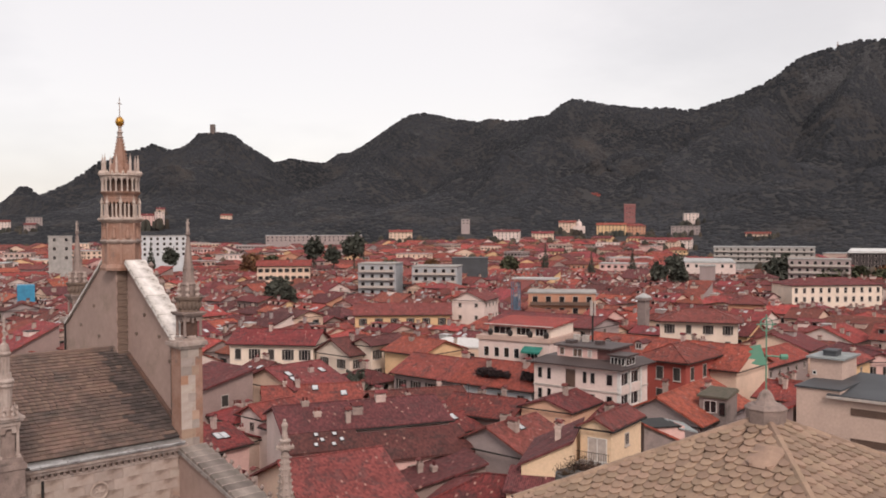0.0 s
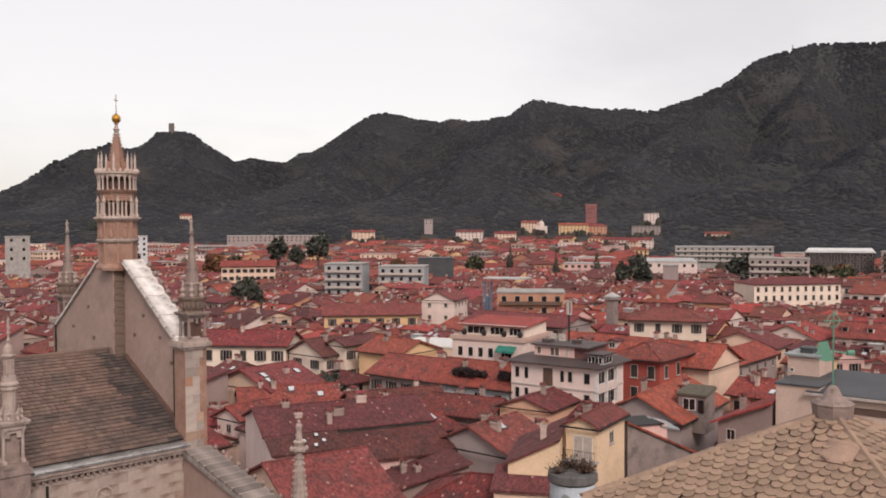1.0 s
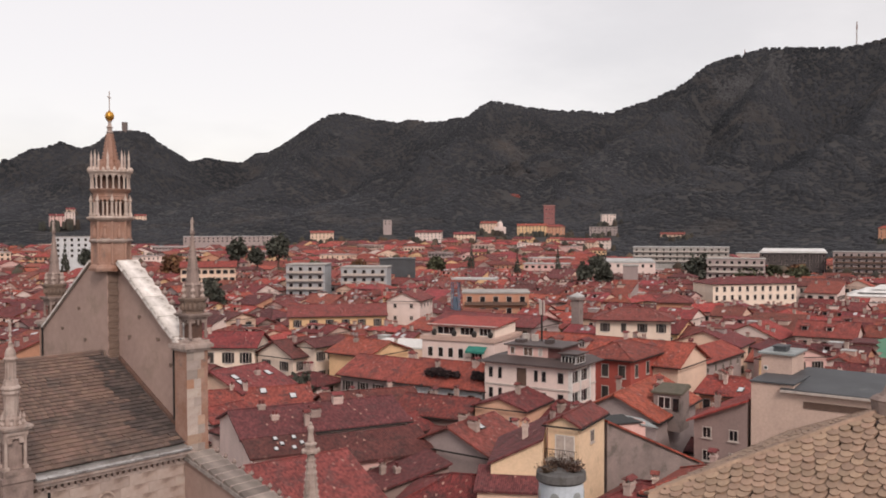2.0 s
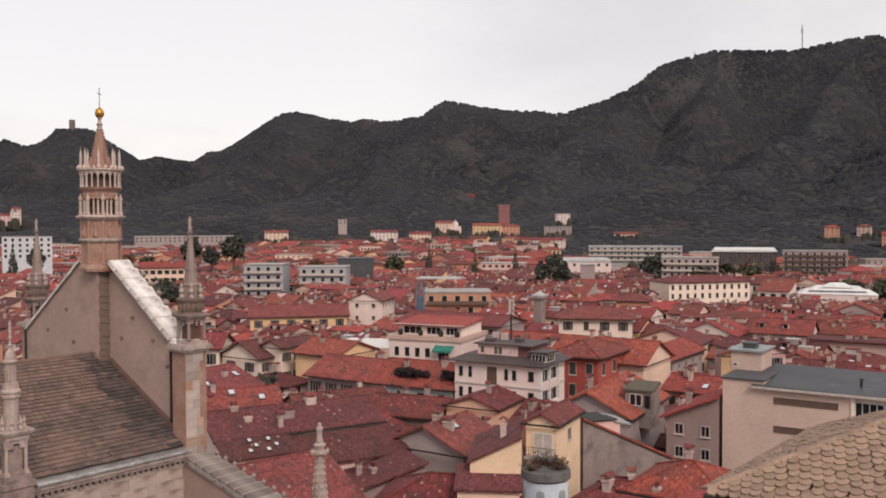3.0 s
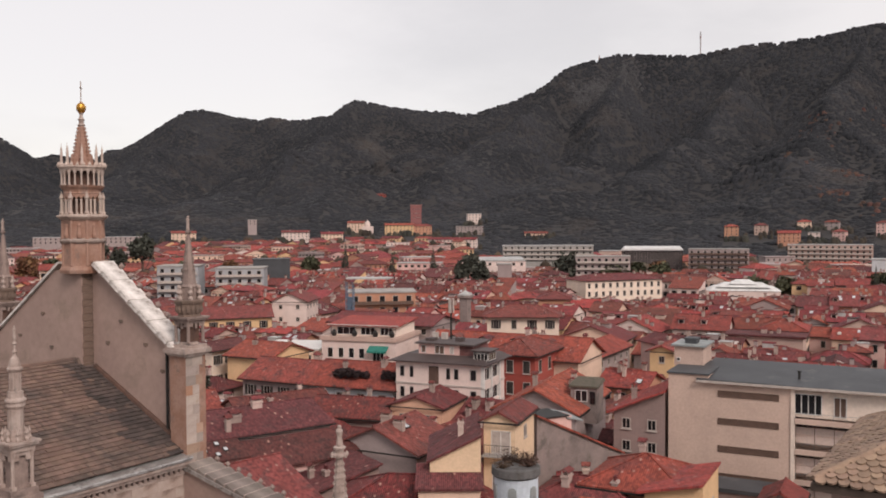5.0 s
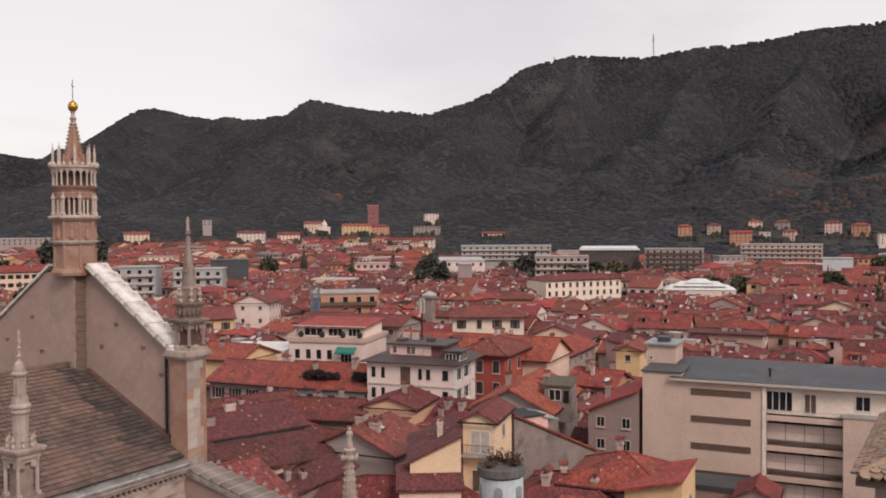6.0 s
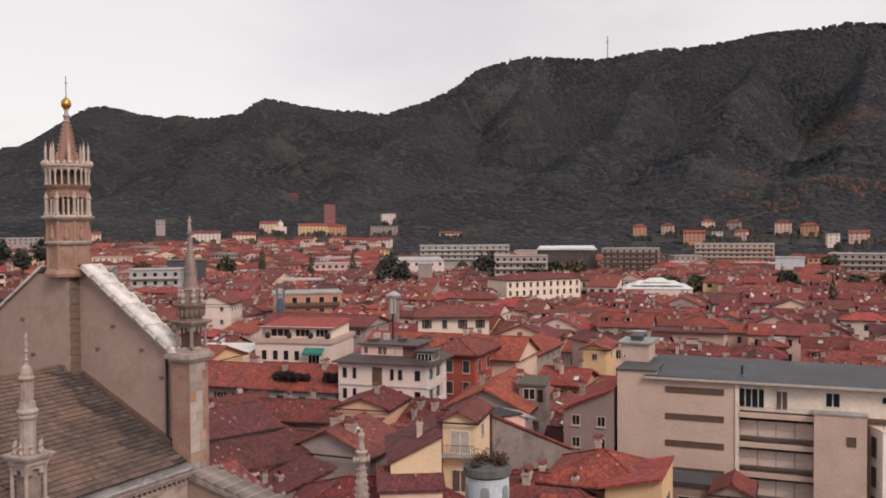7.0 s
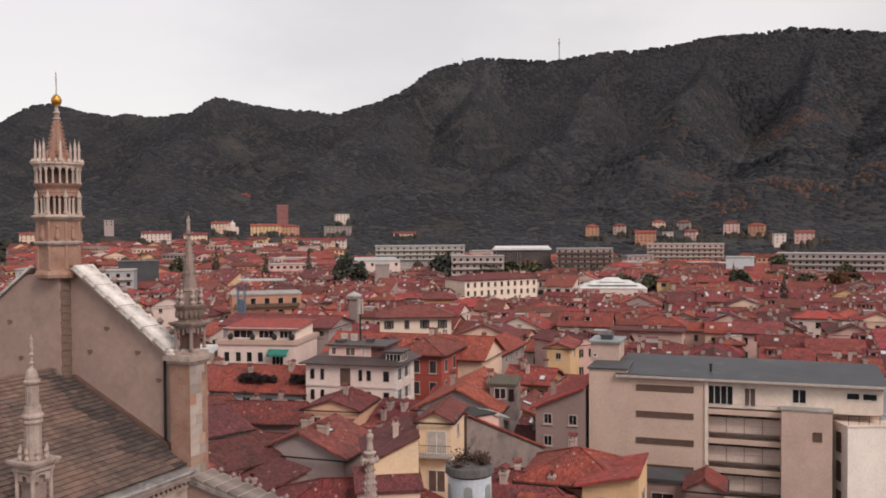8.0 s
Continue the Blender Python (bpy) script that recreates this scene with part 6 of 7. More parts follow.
# white house with roof terrace and green awning
HL, HD = (5.3, 154.3), -31
TAKEN.append((*HL, HD, 15, 13))
hb = thing("apartment_building", pose(*HL, 0, 0, 0, HD), "white building with a green awning and red penthouse roof", "building")
s = Solid()
s.box(0, 0, 0, 13.5, 12, 15.8)
part("wall", s, WHITE, hb)
s = Solid()
s.box(-0.3, -0.3, 15.8, 13.8, 12.3, 16.5)
part("parapet", s, BEIGE, hb)
for k in range(3):
    for x in (1.6, 3.6, 5.5, 7.4):
        slot(hb, x - 0.5, x + 0.5, 12.9 - 3.1 * k, 14.6 - 3.1 * k, 0, GLASS)
    slot(hb, 9.4, 11.4, 12.3 - 3.1 * k, 14.6 - 3.1 * k, 0, GLASS, bars=2)
    s = Solid()
    s.box(8.7, -0.9, 12.2 - 3.1 * k, 12.4, 0, 12.35 - 3.1 * k)
    b_ = part("balcony", s, CONCRETE, hb)
    s = Solid()
    for j in range(12):
        s.rod((8.75 + j * 0.33, -0.88, 12.35 - 3.1 * k), (8.75 + j * 0.33, -0.88, 13.3 - 3.1 * k), 0.02, 4)
    s.rod((8.7, -0.88, 13.3 - 3.1 * k), (12.4, -0.88, 13.3 - 3.1 * k), 0.03, 4)
    part("railing", s, IRON, b_)
s = Solid()
s.hexa([(8.8, -1.3, 14.3), (12.3, -1.3, 14.3), (12.3, 0, 15.0), (8.8, 0, 15.0), (8.8, -1.3, 14.4), (12.3, -1.3, 14.4), (12.3, 0, 15.1), (8.8, 0, 15.1)])
s.box(8.8, -1.32, 14.05, 12.3, -1.28, 14.35)
part("awning", s, GREENCLOTH, hb, "green cloth awning")
s = Solid()
s.box(1.2, 1.6, 16.4, 13.0, 11, 18.2)
ph = part("penthouse", s, PALECREAM, hb)
for x0, x1 in ((2.2, 5.6), (6.6, 9.2), (10.2, 12.4)):
    slot(ph, x0, x1, 16.7, 18.0, 1.6, GLASS, bars=2)
s = Solid()
s.box(0.5, 0.8, 18.2, 13.6, 1.5, 18.4)
s.slab((0.5, 0.8, 18.35), (13.6, 0.8, 18.35), (13.6, 11.5, 18.95), (0.5, 11.5, 18.95), 0.2, 1)
part("roof", s, [FRAMEWHITE, FRESH], ph)
for x in (2.0, 5.8, 9.6, 12.6):
    s = Solid()
    s.turned([(0.25, 16.4), (0.45, 16.8), (0.5, 17.2), (0.2, 17.6)], 7, (x, 0.7))
    part("planter_bush", s, IRON, hb)

# grey block behind it, with a lean-to roof
house("grey rendered block with a row of small windows", (8.5, 170), -38, 21, 11, 17.2, "x", 14, GREY, BROWN, 8, 1, 1, "small", "none", chimneys=1, drop=0.6)
house("long house with small dormers in an orange roof", (21.5, 146.5), -41, 27, 12, 14.4, "x", 24, CREAM, ORANGE, 0, 0, 1, chimneys=3)


def dormer(x, y, z, deg, label="small roof dormer with a white window", w=1.3, wall=FRAMEWHITE, top=BROWN):
    ob = thing("dormer", pose(x, y, z, 0, 0, deg), label, "dormer")
    s = Solid()
    s.box(-w / 2, 0, -1.2, w / 2, 2.4, 1.1)
    part("cheek", s, wall, ob)
    s = Solid()
    s.slab((-w / 2 - 0.25, 2.6, 1.05), (-w / 2 - 0.25, -0.3, 1.05), (0, -0.3, 1.5), (0, 2.6, 1.5), 0.1)
    s.slab((w / 2 + 0.25, -0.3, 1.05), (w / 2 + 0.25, 2.6, 1.05), (0, 2.6, 1.5), (0, -0.3, 1.5), 0.1)
    part("roof", s, top, ob)
    slot(ob, -w / 2 + 0.15, w / 2 - 0.15, 0.05, 1.0, 0, GLASS, bars=1)
    return ob


def on_plan(L, deg, u, v):
    c, s = math.cos(radians(deg)), math.sin(radians(deg))
    return (L[0] + u * c - v * s, L[1] + u * s + v * c)


for u in (4.5, 10, 15.5, 21):
    dormer(*on_plan((21.5, 146.5), -41, u, 2.2), 14.4 + 2.2 * 0.445 + 0.3, -41)

# old weathered dormer with a mossy top
MOSSY = material("mossy_tiles", (0.1, 0.08, 0.062), 0.95, second=(0.065, 0.06, 0.042), scale=1.5, bump=0.5, vary=0.2)
dm_ = thing("roof_loft", pose(27.2, 95.0, 15.2, 0, 0, -37), "weathered roof loft with a mossy top and white window", "loft")
s = Solid()
s.box(0, 0, -2, 3.0, 3.0, 2.1)
part("wall", s, STREAKED, dm_)
s = Solid()
s.hexa([(-0.2, -0.25, 2.0), (3.2, -0.25, 2.0), (3.2, 3.2, 2.4), (-0.2, 3.2, 2.4), (-0.2, -0.25, 2.2), (3.2, -0.25, 2.2), (3.0, 3.2, 2.7), (0, 3.2, 2.7)])
part("roof", s, MOSSY, dm_)
slot(dm_, 0.5, 1.9, 0.4, 1.7, 0, GLASS, bars=1)
slot(dm_, 2.15, 2.8, 0.2, 1.6, 0, GLASS, frame_mat=IRON)

# glass lean-to and pink wall beside the grey gable
lt = thing("roof_terrace_shed", pose(*on_plan((18.5, 81.8), 15, 2.7, 0.3), 0, 0, 0, 15), "pink-walled shed with a blue-grey glass lean-to roof", "shed")
s = Solid()
s.box(-2.0, 0, 10, 1.6, 3.4, 16.7)
part("wall", s, PINK, lt)
s = Solid()
s.box(-2.15, -0.2, 16.7, 1.2, 3.5, 16.82)
part("flat_roof", s, IRON, lt)
s = Solid()
s.hexa([(0.9, -0.2, 16.5), (2.9, -0.2, 16.0), (2.9, 2.6, 16.3), (0.9, 2.6, 16.8), (0.9, -0.2, 16.62), (2.9, -0.2, 16.12), (2.9, 2.6, 16.42), (0.9, 2.6, 16.92)])
part("glass_roof", s, LINK, lt, "blue-grey glass lean-to roof")

# balcony on the narrow cream house
nb = from_near((14.5, 76.3), -34, 3.1)
bc = thing("balcony", pose(*nb, 0, 0, 0, -34), "dark iron balcony with glazed doors on the cream house", "balcony")
s = Solid()
s.box(0.3, -1.0, 14.9, 3.3, 0, 15.05)
part("slab", s, CONCRETE, bc)
s = Solid()
s.rod((0.3, -0.97, 16.0), (3.3, -0.97, 16.0), 0.03, 4)
rail_ = part("railing", s, IRON, bc)
s = Solid()
s.rod((0, 0, 0), (0, 0, 0.95), 0.018, 4)
post_ = s.mesh("baluster", [IRON])
for j in range(14):
    part("baluster", post_, None, rail_, at=pose(0.35 + j * 0.225, -0.97, 15.05))
slot(bc, 0.9, 2.7, 15.05, 17.1, 0, FRAMEWHITE, bars=1, name="glazed_door")
slot(bc, 1.0, 2.6, 11.6, 13.6, 0, SLATBROWN, bars=1, name="glazed_door")

# round white turret with arched windows and a planted roof terrace
tur = thing("turret", pose(9.75, 61.6, 0), "round white turret with arched windows and a planted top", "turret")
TURWHITE = plaster("plaster_blue_white", (0.6, 0.67, 0.74))
PARAPET = material("parapet_dark_cement", (0.13, 0.125, 0.125), 0.9, scale=1.5, bump=0.3, stain=(0.07, 0.065, 0.06), stain_scale=2.0, stain_at=0.5)
s = Solid()
s.turned([(1.55, 0), (1.55, 17.7), (1.62, 17.75)], 24)
part("wall", s, TURWHITE, tur, smooth=False)
s = Solid()
s.turned([(1.6, 17.7), (1.75, 17.85), (1.72, 18.35), (1.6, 18.4)], 24)
part("parapet", s, PARAPET, tur, "dark weathered parapet")
for a in (-118, -58, 2, -178):
    s = Solid()
    n = 8
    rim = [(-0.3, 0), (0.3, 0)] + [(0.3 * math.cos(math.pi * k / n), 1.3 + 0.3 * math.sin(math.pi * k / n)) for k in range(n + 1)]
    s.face([(x, -1.58, 15.6 + z) for x, z in rim])
    for (x0, z0), (x1, z1) in zip(rim, rim[1:] + rim[:1]):
        s.face([(x0, -1.58, 15.6 + z0), (x0, -1.4, 15.6 + z0), (x1, -1.4, 15.6 + z1), (x1, -1.58, 15.6 + z1)])
    part("arched_window", s, LINK, tur, at=pose(0, 0, 0, 0, 0, a + 90))
leafr = random.Random(3)
SHRUB = material("dry_shrub", (0.06, 0.04, 0.03), 0.95, second=(0.09, 0.045, 0.03), scale=5, vary=0.4)
for _ in range(7):
    a, r = leafr.uniform(0, math.tau), leafr.uniform(0.5, 1.3)
    pot = thing("potted_shrub", pose(9.75 + r * math.cos(a), 61.6 + r * math.sin(a), 18.0), "dry brown shrub in a dark pot", "plant")
    s = Solid()
    s.turned([(0.16, 0), (0.22, 0.4)], 8)
    part("pot", s, IRON, pot)
    s = Solid()
    for _k in range(60):
        b, e2, l = leafr.uniform(0, math.tau), leafr.uniform(0.2, 1.3), leafr.uniform(0.3, 1.0)
        tip = Vector((math.cos(b) * math.cos(e2), math.sin(b) * math.cos(e2), math.sin(e2))) * l + Vector((0, 0, 0.4))
        s.rod((0, 0, 0.35), tip, 0.012, 3)
        q = Vector((leafr.uniform(-1, 1), leafr.uniform(-1, 1), leafr.uniform(-1, 1))) * 0.08
        w_ = Vector((leafr.uniform(-1, 1), leafr.uniform(-1, 1), leafr.uniform(-1, 1))) * 0.08
        s.face([tip - q, tip - w_, tip + q, tip + w_])
    part("leaves", s, SHRUB, pot)
TAKEN.append((8.0, 59.9, 0, 3.5, 3.5))
# ---------------------------------------------------------------- larger buildings farther out
def block(label, L, deg, W, D, eave, wall, top, cols, rows, base=0.0, storey=3.1, balcony=False, over=0.3, lean=0.0, name="apartment_block"):
    """A flat-roofed block with a grid of windows on the front and, where asked, balcony bands."""
    TAKEN.append((L[0], L[1], deg, W, D))
    ob = thing(name, pose(L[0], L[1], base, 0, 0, deg), label, "building")
    s = Solid()
    s.box(0, 0, 0, W, D, eave)
    part("wall", s, wall, ob)
    s = Solid()
    s.hexa([(-over, -over, eave), (W + over, -over, eave), (W + over, D + over, eave), (-over, D + over, eave),
            (-over + lean, -over, eave + 0.4 + lean * 0.4), (W + over - lean, -over, eave + 0.4 + lean * 0.4), (W + over - lean, D + over, eave + 0.4 + lean), (-over + lean, D + over, eave + 0.4 + lean)])
    part("roof", s, top, ob)
    for k in range(rows):
        for i in range(cols):
            part("window", FAR_WINDOWS[False], None, ob, at=pose(W * (i + 0.5) / cols, 0, eave - 2.4 - k * storey) @ Matrix.Diagonal((1.3, 1, 1.05, 1)))
        if balcony:
            s = Solid()
            s.box(0.5, -1.2, eave - 3.1 - k * storey, W - 0.5, 0, eave - 2.95 - k * storey)
            s.box(0.5, -1.25, eave - 3.1 - k * storey, W - 0.5, -1.15, eave - 2.15 - k * storey)
            part("balcony", s, FRAMEWHITE if balcony == 1 else SLATBROWN, ob)
    return ob


BROWNWALL = plaster("plaster_brown_grey", (0.17, 0.135, 0.125))
SMOKE = plaster("plaster_smoke_grey", (0.36, 0.37, 0.385))
BLACKWALL = plaster("plaster_near_black", (0.06, 0.05, 0.05))
MARQUEE = material("white_tent_cloth", (0.75, 0.75, 0.74), 0.6, scale=0.4)
block("dark building with a white sheet roof", (230.2, 517.7), -27, 37, 16, 18.6, BLACKWALL, MARQUEE, 11, 4, over=0.9, lean=2.0)
block("grey apartment block with brown balconies", (261.8, 491), -31, 35, 14, 19.5, GREY, CONCRETE, 9, 5, balcony=2)
block("grey apartment block with white balcony bands", (339.7, 384.2), -46, 54, 14, 18.0, GREY, LIGHTMETAL, 16, 5, balcony=1)
block("blank white block without windows", (287.5, 363.8), -41, 13.5, 10, 17.6, PALEBLUE, LIGHTMETAL, 0, 0)
block("tan apartment terrace with pale roofs", (355, 526.3), -37, 52, 13, 20.5, BEIGE, LIGHTMETAL, 14, 4, balcony=1)
block("long low grey building with a pale roof", (167, 567.1), -19, 60, 14, 21.0, CONCRETE, LIGHTMETAL, 14, 3, balcony=1)
block("grey block with white window bands", (152.7, 403.3), -22, 26, 12, 19.5, GREY, CONCRETE, 8, 4, balcony=1)
block("low halls under a white roof", (117.9, 487.1), -15, 36, 22, 14.5, WHITE, LIGHTMETAL, 8, 1, lean=1.5)
block("blank grey tower block", (106.8, 382.2), -18, 6.3, 10, 17.4, GREY, CONCRETE, 0, 0)
block("pale grey apartment building with iron balconies", (-36.5, 346), -8, 15, 14, 20.4, SMOKE, CONCRETE, 4, 4, balcony=1)
block("pale grey apartment building with a stepped roof", (-15.5, 347), -8, 18, 14, 19.2, SMOKE, CONCRETE, 5, 4, balcony=1)
block("dark hall clad in metal sheet", (0.1, 420.9), -2, 17, 14, 19.6, DARKMETAL, DARKMETAL, 0, 0)
block("unfinished grey block with dark round openings", (-200.4, 436.6), 24, 11, 10, 30.5, CONCRETE, CONCRETE, 2, 3, storey=4.5)
block("white apartment block with dark windows", (-186.6, 528.5), 18, 26, 12, 29.5, PALEBLUE, CONCRETE, 7, 4)
block("long white hall with a pale roof", (-187.2, 881), 9, 96, 16, 14.5, GREY, LIGHTMETAL, 22, 2, base=11)
block("square stone bell tower", (10, 1059), 0, 10, 9, 20.5, GREY, CONCRETE, 2, 2, base=22, name="bell_tower")
block("orange rendered block with balconies", (21.2, 240.1), -7, 18, 12, 17.0, OCHRE, CONCRETE, 5, 3, balcony=2)
house("white gabled house with small windows", (0.5, 233.9), -20, 9, 12, 16.0, "y", 24, WHITE, BROWN, 2, 4, 2, "small", "none")
house("orange rendered house with a hipped roof", (75.2, 240), -22, 9, 12, 14.2, "hip", 20, OCHRE, BROWN, 0, 1, 1)
house("cream row house with many shutters", (-82, 372), 8, 22, 11, 18.6, "x", 20, CREAM, ORANGE, 8, 2, 2, "tall", "open", near=False)
house("ochre house with red balconies", (275.5, 278.9), -44, 17, 11, 12.0, "x", 20, OCHRE, RED, 6, 2, 2, "mid", "none", near=False)
tent = thing("marquee", pose(178.5, 327, 0, 0, 0, -30), "large white tent roof between houses", "tent")
TAKEN.append((178.5, 327, -30, 30, 16))
s = Solid()
for x0, x1, z in ((0, 29, 8.0), (4, 25, 9.4), (9, 20, 10.6)):
    s.hexa([(x0, x0 / 3, z), (x1, x0 / 3, z), (x1, 16 - x0 / 3, z), (x0, 16 - x0 / 3, z), (x0 + 3, x0 / 3 + 4, z + 1.6), (x1 - 3, x0 / 3 + 4, z + 1.6), (x1 - 3, 12 - x0 / 3, z + 1.6), (x0 + 3, 12 - x0 / 3, z + 1.6)])
part("canopy", s, MARQUEE, tent)
s = Solid()
s.box(0.3, 0.3, 0, 28.7, 15.7, 8.0)
part("wall", s, WHITE, tent)

# building site hoist, blue, with a pale canopy
hoist = thing("construction_hoist", pose(13.6, 180, 0, 0, 0, -20), "blue building-site hoist with a pale canopy", "hoist")
BLUEPAINT = material("blue_paint", (0.12, 0.17, 0.24), 0.6, scale=2)
s = Solid()
for x in (-0.7, 0.7):
    for y in (-0.7, 0.7):
        s.rod((x, y, 0), (x, y, 24), 0.11, 5)
for k in range(16):
    z = k * 1.5
    s.rod((-0.7, -0.7, z), (0.7, -0.7, z + 1.5), 0.06, 4)
    s.rod((0.7, -0.7, z), (0.7, 0.7, z + 1.5), 0.06, 4)
    s.rod((-0.7, -0.7, z + 1.5), (0.7, -0.7, z + 1.5), 0.06, 4)
part("lattice", s, BLUEPAINT, hoist)
s = Solid()
s.box(-0.4, -0.4, 15, 0.4, 0.4, 21)
part("cabin", s, BLUEPAINT, hoist)
s = Solid()
s.box(-0.5, -1.5, 24.6, 8.5, 2.5, 24.9)
part("canopy", s, LIGHTMETAL, hoist)
# blue tarpaulin on a roof in the far west of the town
tarp = thing("tarpaulin", pose(-132.9, 269.3, 0, 0, 0, 26), "blue tarpaulin over a roof scaffold", "tarpaulin")
s = Solid()
s.box(0, 0, 10, 5, 6, 17.5)
part("cloth", s, BLUECLOTH, tarp)
# chimney tower with a pale cap
ct = thing("chimney_tower", pose(46.5, 213, 0, 0, 0, TOWN), "brick chimney tower with a pale pointed cap", "tower")
s = Solid()
s.box(-1.05, -1.05, 0, 1.05, 1.05, 17.4)
s.box(-1.5, -1.5, 17.4, 1.5, 1.5, 18.0)
part("shaft", s, STREAKED, ct)
s = Solid()
s.turned([(2.0, 18.0), (1.9, 18.3), (0, 19.2)], 4, turn=0.78)
part("cap", s, LIGHTMETAL, ct)

# ---------------------------------------------------------------- villas at the foot of the hills
VILLAS = [((501, 832), 19, 14, 13, ORANGE, OCHRE, "hip"), ((536, 833), 22, 13, 11, BROWN, BEIGE, "hip"), ((522, 764), 12.5, 21, 13, ORANGE, OCHRE, "x"), ((592, 837), 28.5, 14, 8, ORANGE, CREAM, "hip"),
          ((561, 779), 16.5, 11, 9, LIGHTMETAL, WHITE, "flat"), ((610, 817), 26, 14, 10, RED, GREY, "hip"), ((579, 765), 16.5, 12, 10, RED, PINK, "hip"), ((627, 758), 22, 16, 13, RED, PINK, "hip"),
          ((639, 734), 20.5, 16, 12, ORANGE, OCHRE, "hip"), ((612, 671), 11, 11, 13, LIGHTMETAL, WHITE, "flat"), ((645, 673), 13.8, 18, 11, RED, PINK, "x"),
          ((136, 1058), 27.3, 20, 11, RED, CREAM, "x"), ((184, 1030), 24.3, 34, 11, ORANGE, YELLOW, "x"), ((211, 1030), 24.2, 25, 10, RED, OCHRE, "hip"),
          ((287, 1067), 37, 17, 12, LIGHTMETAL, WHITE, "flat"), ((262, 1002), 23.7, 31, 10, CONCRETE, GREY, "flat"), ((218, 910), 10.8, 52, 9, RED, WHITE, "x"),
          ((210, 1345), 77, 26, 5, RED, REDWALL, "hip"), ((-422, 1272), 55, 11, 5, RED, CREAM, "x"), ((-336, 1303), 46, 16, 5, RED, CREAM, "x"),
          ((-405, 1167), 38.8, 17, 11, RED, PINK, "x"), ((-395, 1186), 40.6, 12, 14, LIGHTMETAL, WHITE, "flat"), ((-540, 1120), 30, 14, 8, RED, GREY, "x"),
          ((-566, 1187), 38, 20, 10, CONCRETE, GREY, "flat"), ((-588, 1154), 34, 12, 8, RED, WHITE, "x"), ((883, 894), 61, 11, 11, RED, REDWALL, "hip"), ((100, 985), 17, 24, 9, RED, CREAM, "x"),
          ((60, 1000), 19, 30, 9, BROWN, WHITE, "x"), ((-60, 1010), 19, 26, 9, RED, CREAM, "x"), ((330, 960), 16, 26, 9, RED, CREAM, "x")]
VILLA_LABELS = {"flat": "pale flat-roofed villa on the wooded slope", "hip": "villa with a hipped clay roof below the woods", "x": "long villa with a gabled clay roof below the woods"}
for (x, y), z, W, h, tl, wl, form in VILLAS:
    away = -math.degrees(math.atan2(x + 14, y))
    turned_ = away + rnd.uniform(-14, 14)
    house(VILLA_LABELS[form], on_plan((x, y), turned_, -W / 2, 0), turned_, W, 10, h + 3, form, 22, wl, tl, max(2, W // 4), 2, 3,
          shutters="none", base=z - 3, near=False, group="villas below the woods", chimneys=0 if form == "flat" else 1)
trees_at = [(x + rnd.uniform(-1, 1) * (W * 0.5 + 7), y - rnd.uniform(3, 26)) for (x, y), z, W, *_ in VILLAS for _k in range(9)]
vx_, vy_ = np.array(trees_at).T
GARDEN = material("villa_garden_leaves", (0.03, 0.032, 0.026), 0.95, second=(0.05, 0.034, 0.024), scale=0.03, detail=10, island=0.4)
canopy("villa_trees", "dark garden trees standing round the villas", vx_, vy_, land(vx_, vy_) + 2.0, np.random.default_rng(8).uniform(1.8, 3.6, len(vx_)), GARDEN, "trees", flat=1.0)
vt = thing("villa_tower", pose(216, 1112, 37, 0, 0, -12), "red villa tower with a flat top", "tower")
s = Solid()
s.box(-1.3, 0, 0, 12.3, 9, 15.5)
s.box(-1.6, -0.4, 15.5, 12.6, 9.4, 23.4)
part("wall", s, plaster("plaster_dull_red", (0.3, 0.12, 0.115)), vt)
s = Solid()
s.box(-2.1, -1.1, 23.4, 13.1, 10.1, 24.3)
part("parapet", s, plaster("plaster_dull_pink", (0.42, 0.22, 0.2)), vt)
for k in range(3):
    for i in range(3):
        part("window", FAR_WINDOWS[False], None, vt, at=pose(2.0 + 3.6 * i, -0.4 if k < 1 else 0, 18 - 5.5 * k))
cd = thing("chapel", pose(150, 1054, 25, 0, 0, -8), "pale chapel with a small dome", "church")
s = Solid()
s.box(-7, -5, 0, 7, 5, 9)
s.turned([(3.4, 9), (3.4, 11.5), (3.0, 13.3), (1.6, 14.8), (0.5, 15.3), (0.5, 16.6), (0, 17.4)], 12)
part("wall", s, WHITE, cd)

# hilltop castle tower, masts on the ridge
kt = thing("castle_tower", pose(-593, 2178, 252), "square ruined castle tower on the wooded hilltop", "tower")
s = Solid()
s.box(-5.5, -5.5, 0, 5.5, 5.5, 32)
s.box(-17, -4, 0, -9, 4, 13)
s.box(9, -4, 0, 16, 4, 15)
for x in (-4.4, 0, 4.4):
    s.box(x - 1.1, -5.5, 32, x + 1.1, 5.5, 33.6)
part("wall", s, BROWNWALL, kt)


def ridge_mast(x, y, z, h):
    ob = thing("ridge_mast", pose(x, y, z), "thin lattice radio mast on the ridge", "mast", "masts on the ridge")
    s = Solid()
    for a in range(3):
        c, q = math.cos(a * 2.09) * 1.3, math.sin(a * 2.09) * 1.3
        s.rod((c, q, 0), (c * 0.6, q * 0.6, h), 0.4, 4)
    for k in range(8):
        s.rod((-1.1, 0, h * k / 8), (1.1, 0, h * (k + 0.9) / 8), 0.22, 4)
    s.box(-1.8, -0.8, h * 0.72, 1.8, 0.8, h * 0.86)
    part("lattice", s, GREY, ob)


ridge_mast(1118, 1975, 440, 66)
ridge_mast(866, 2010, 405, 40)
ridge_mast(820, 2018, 380, 36)

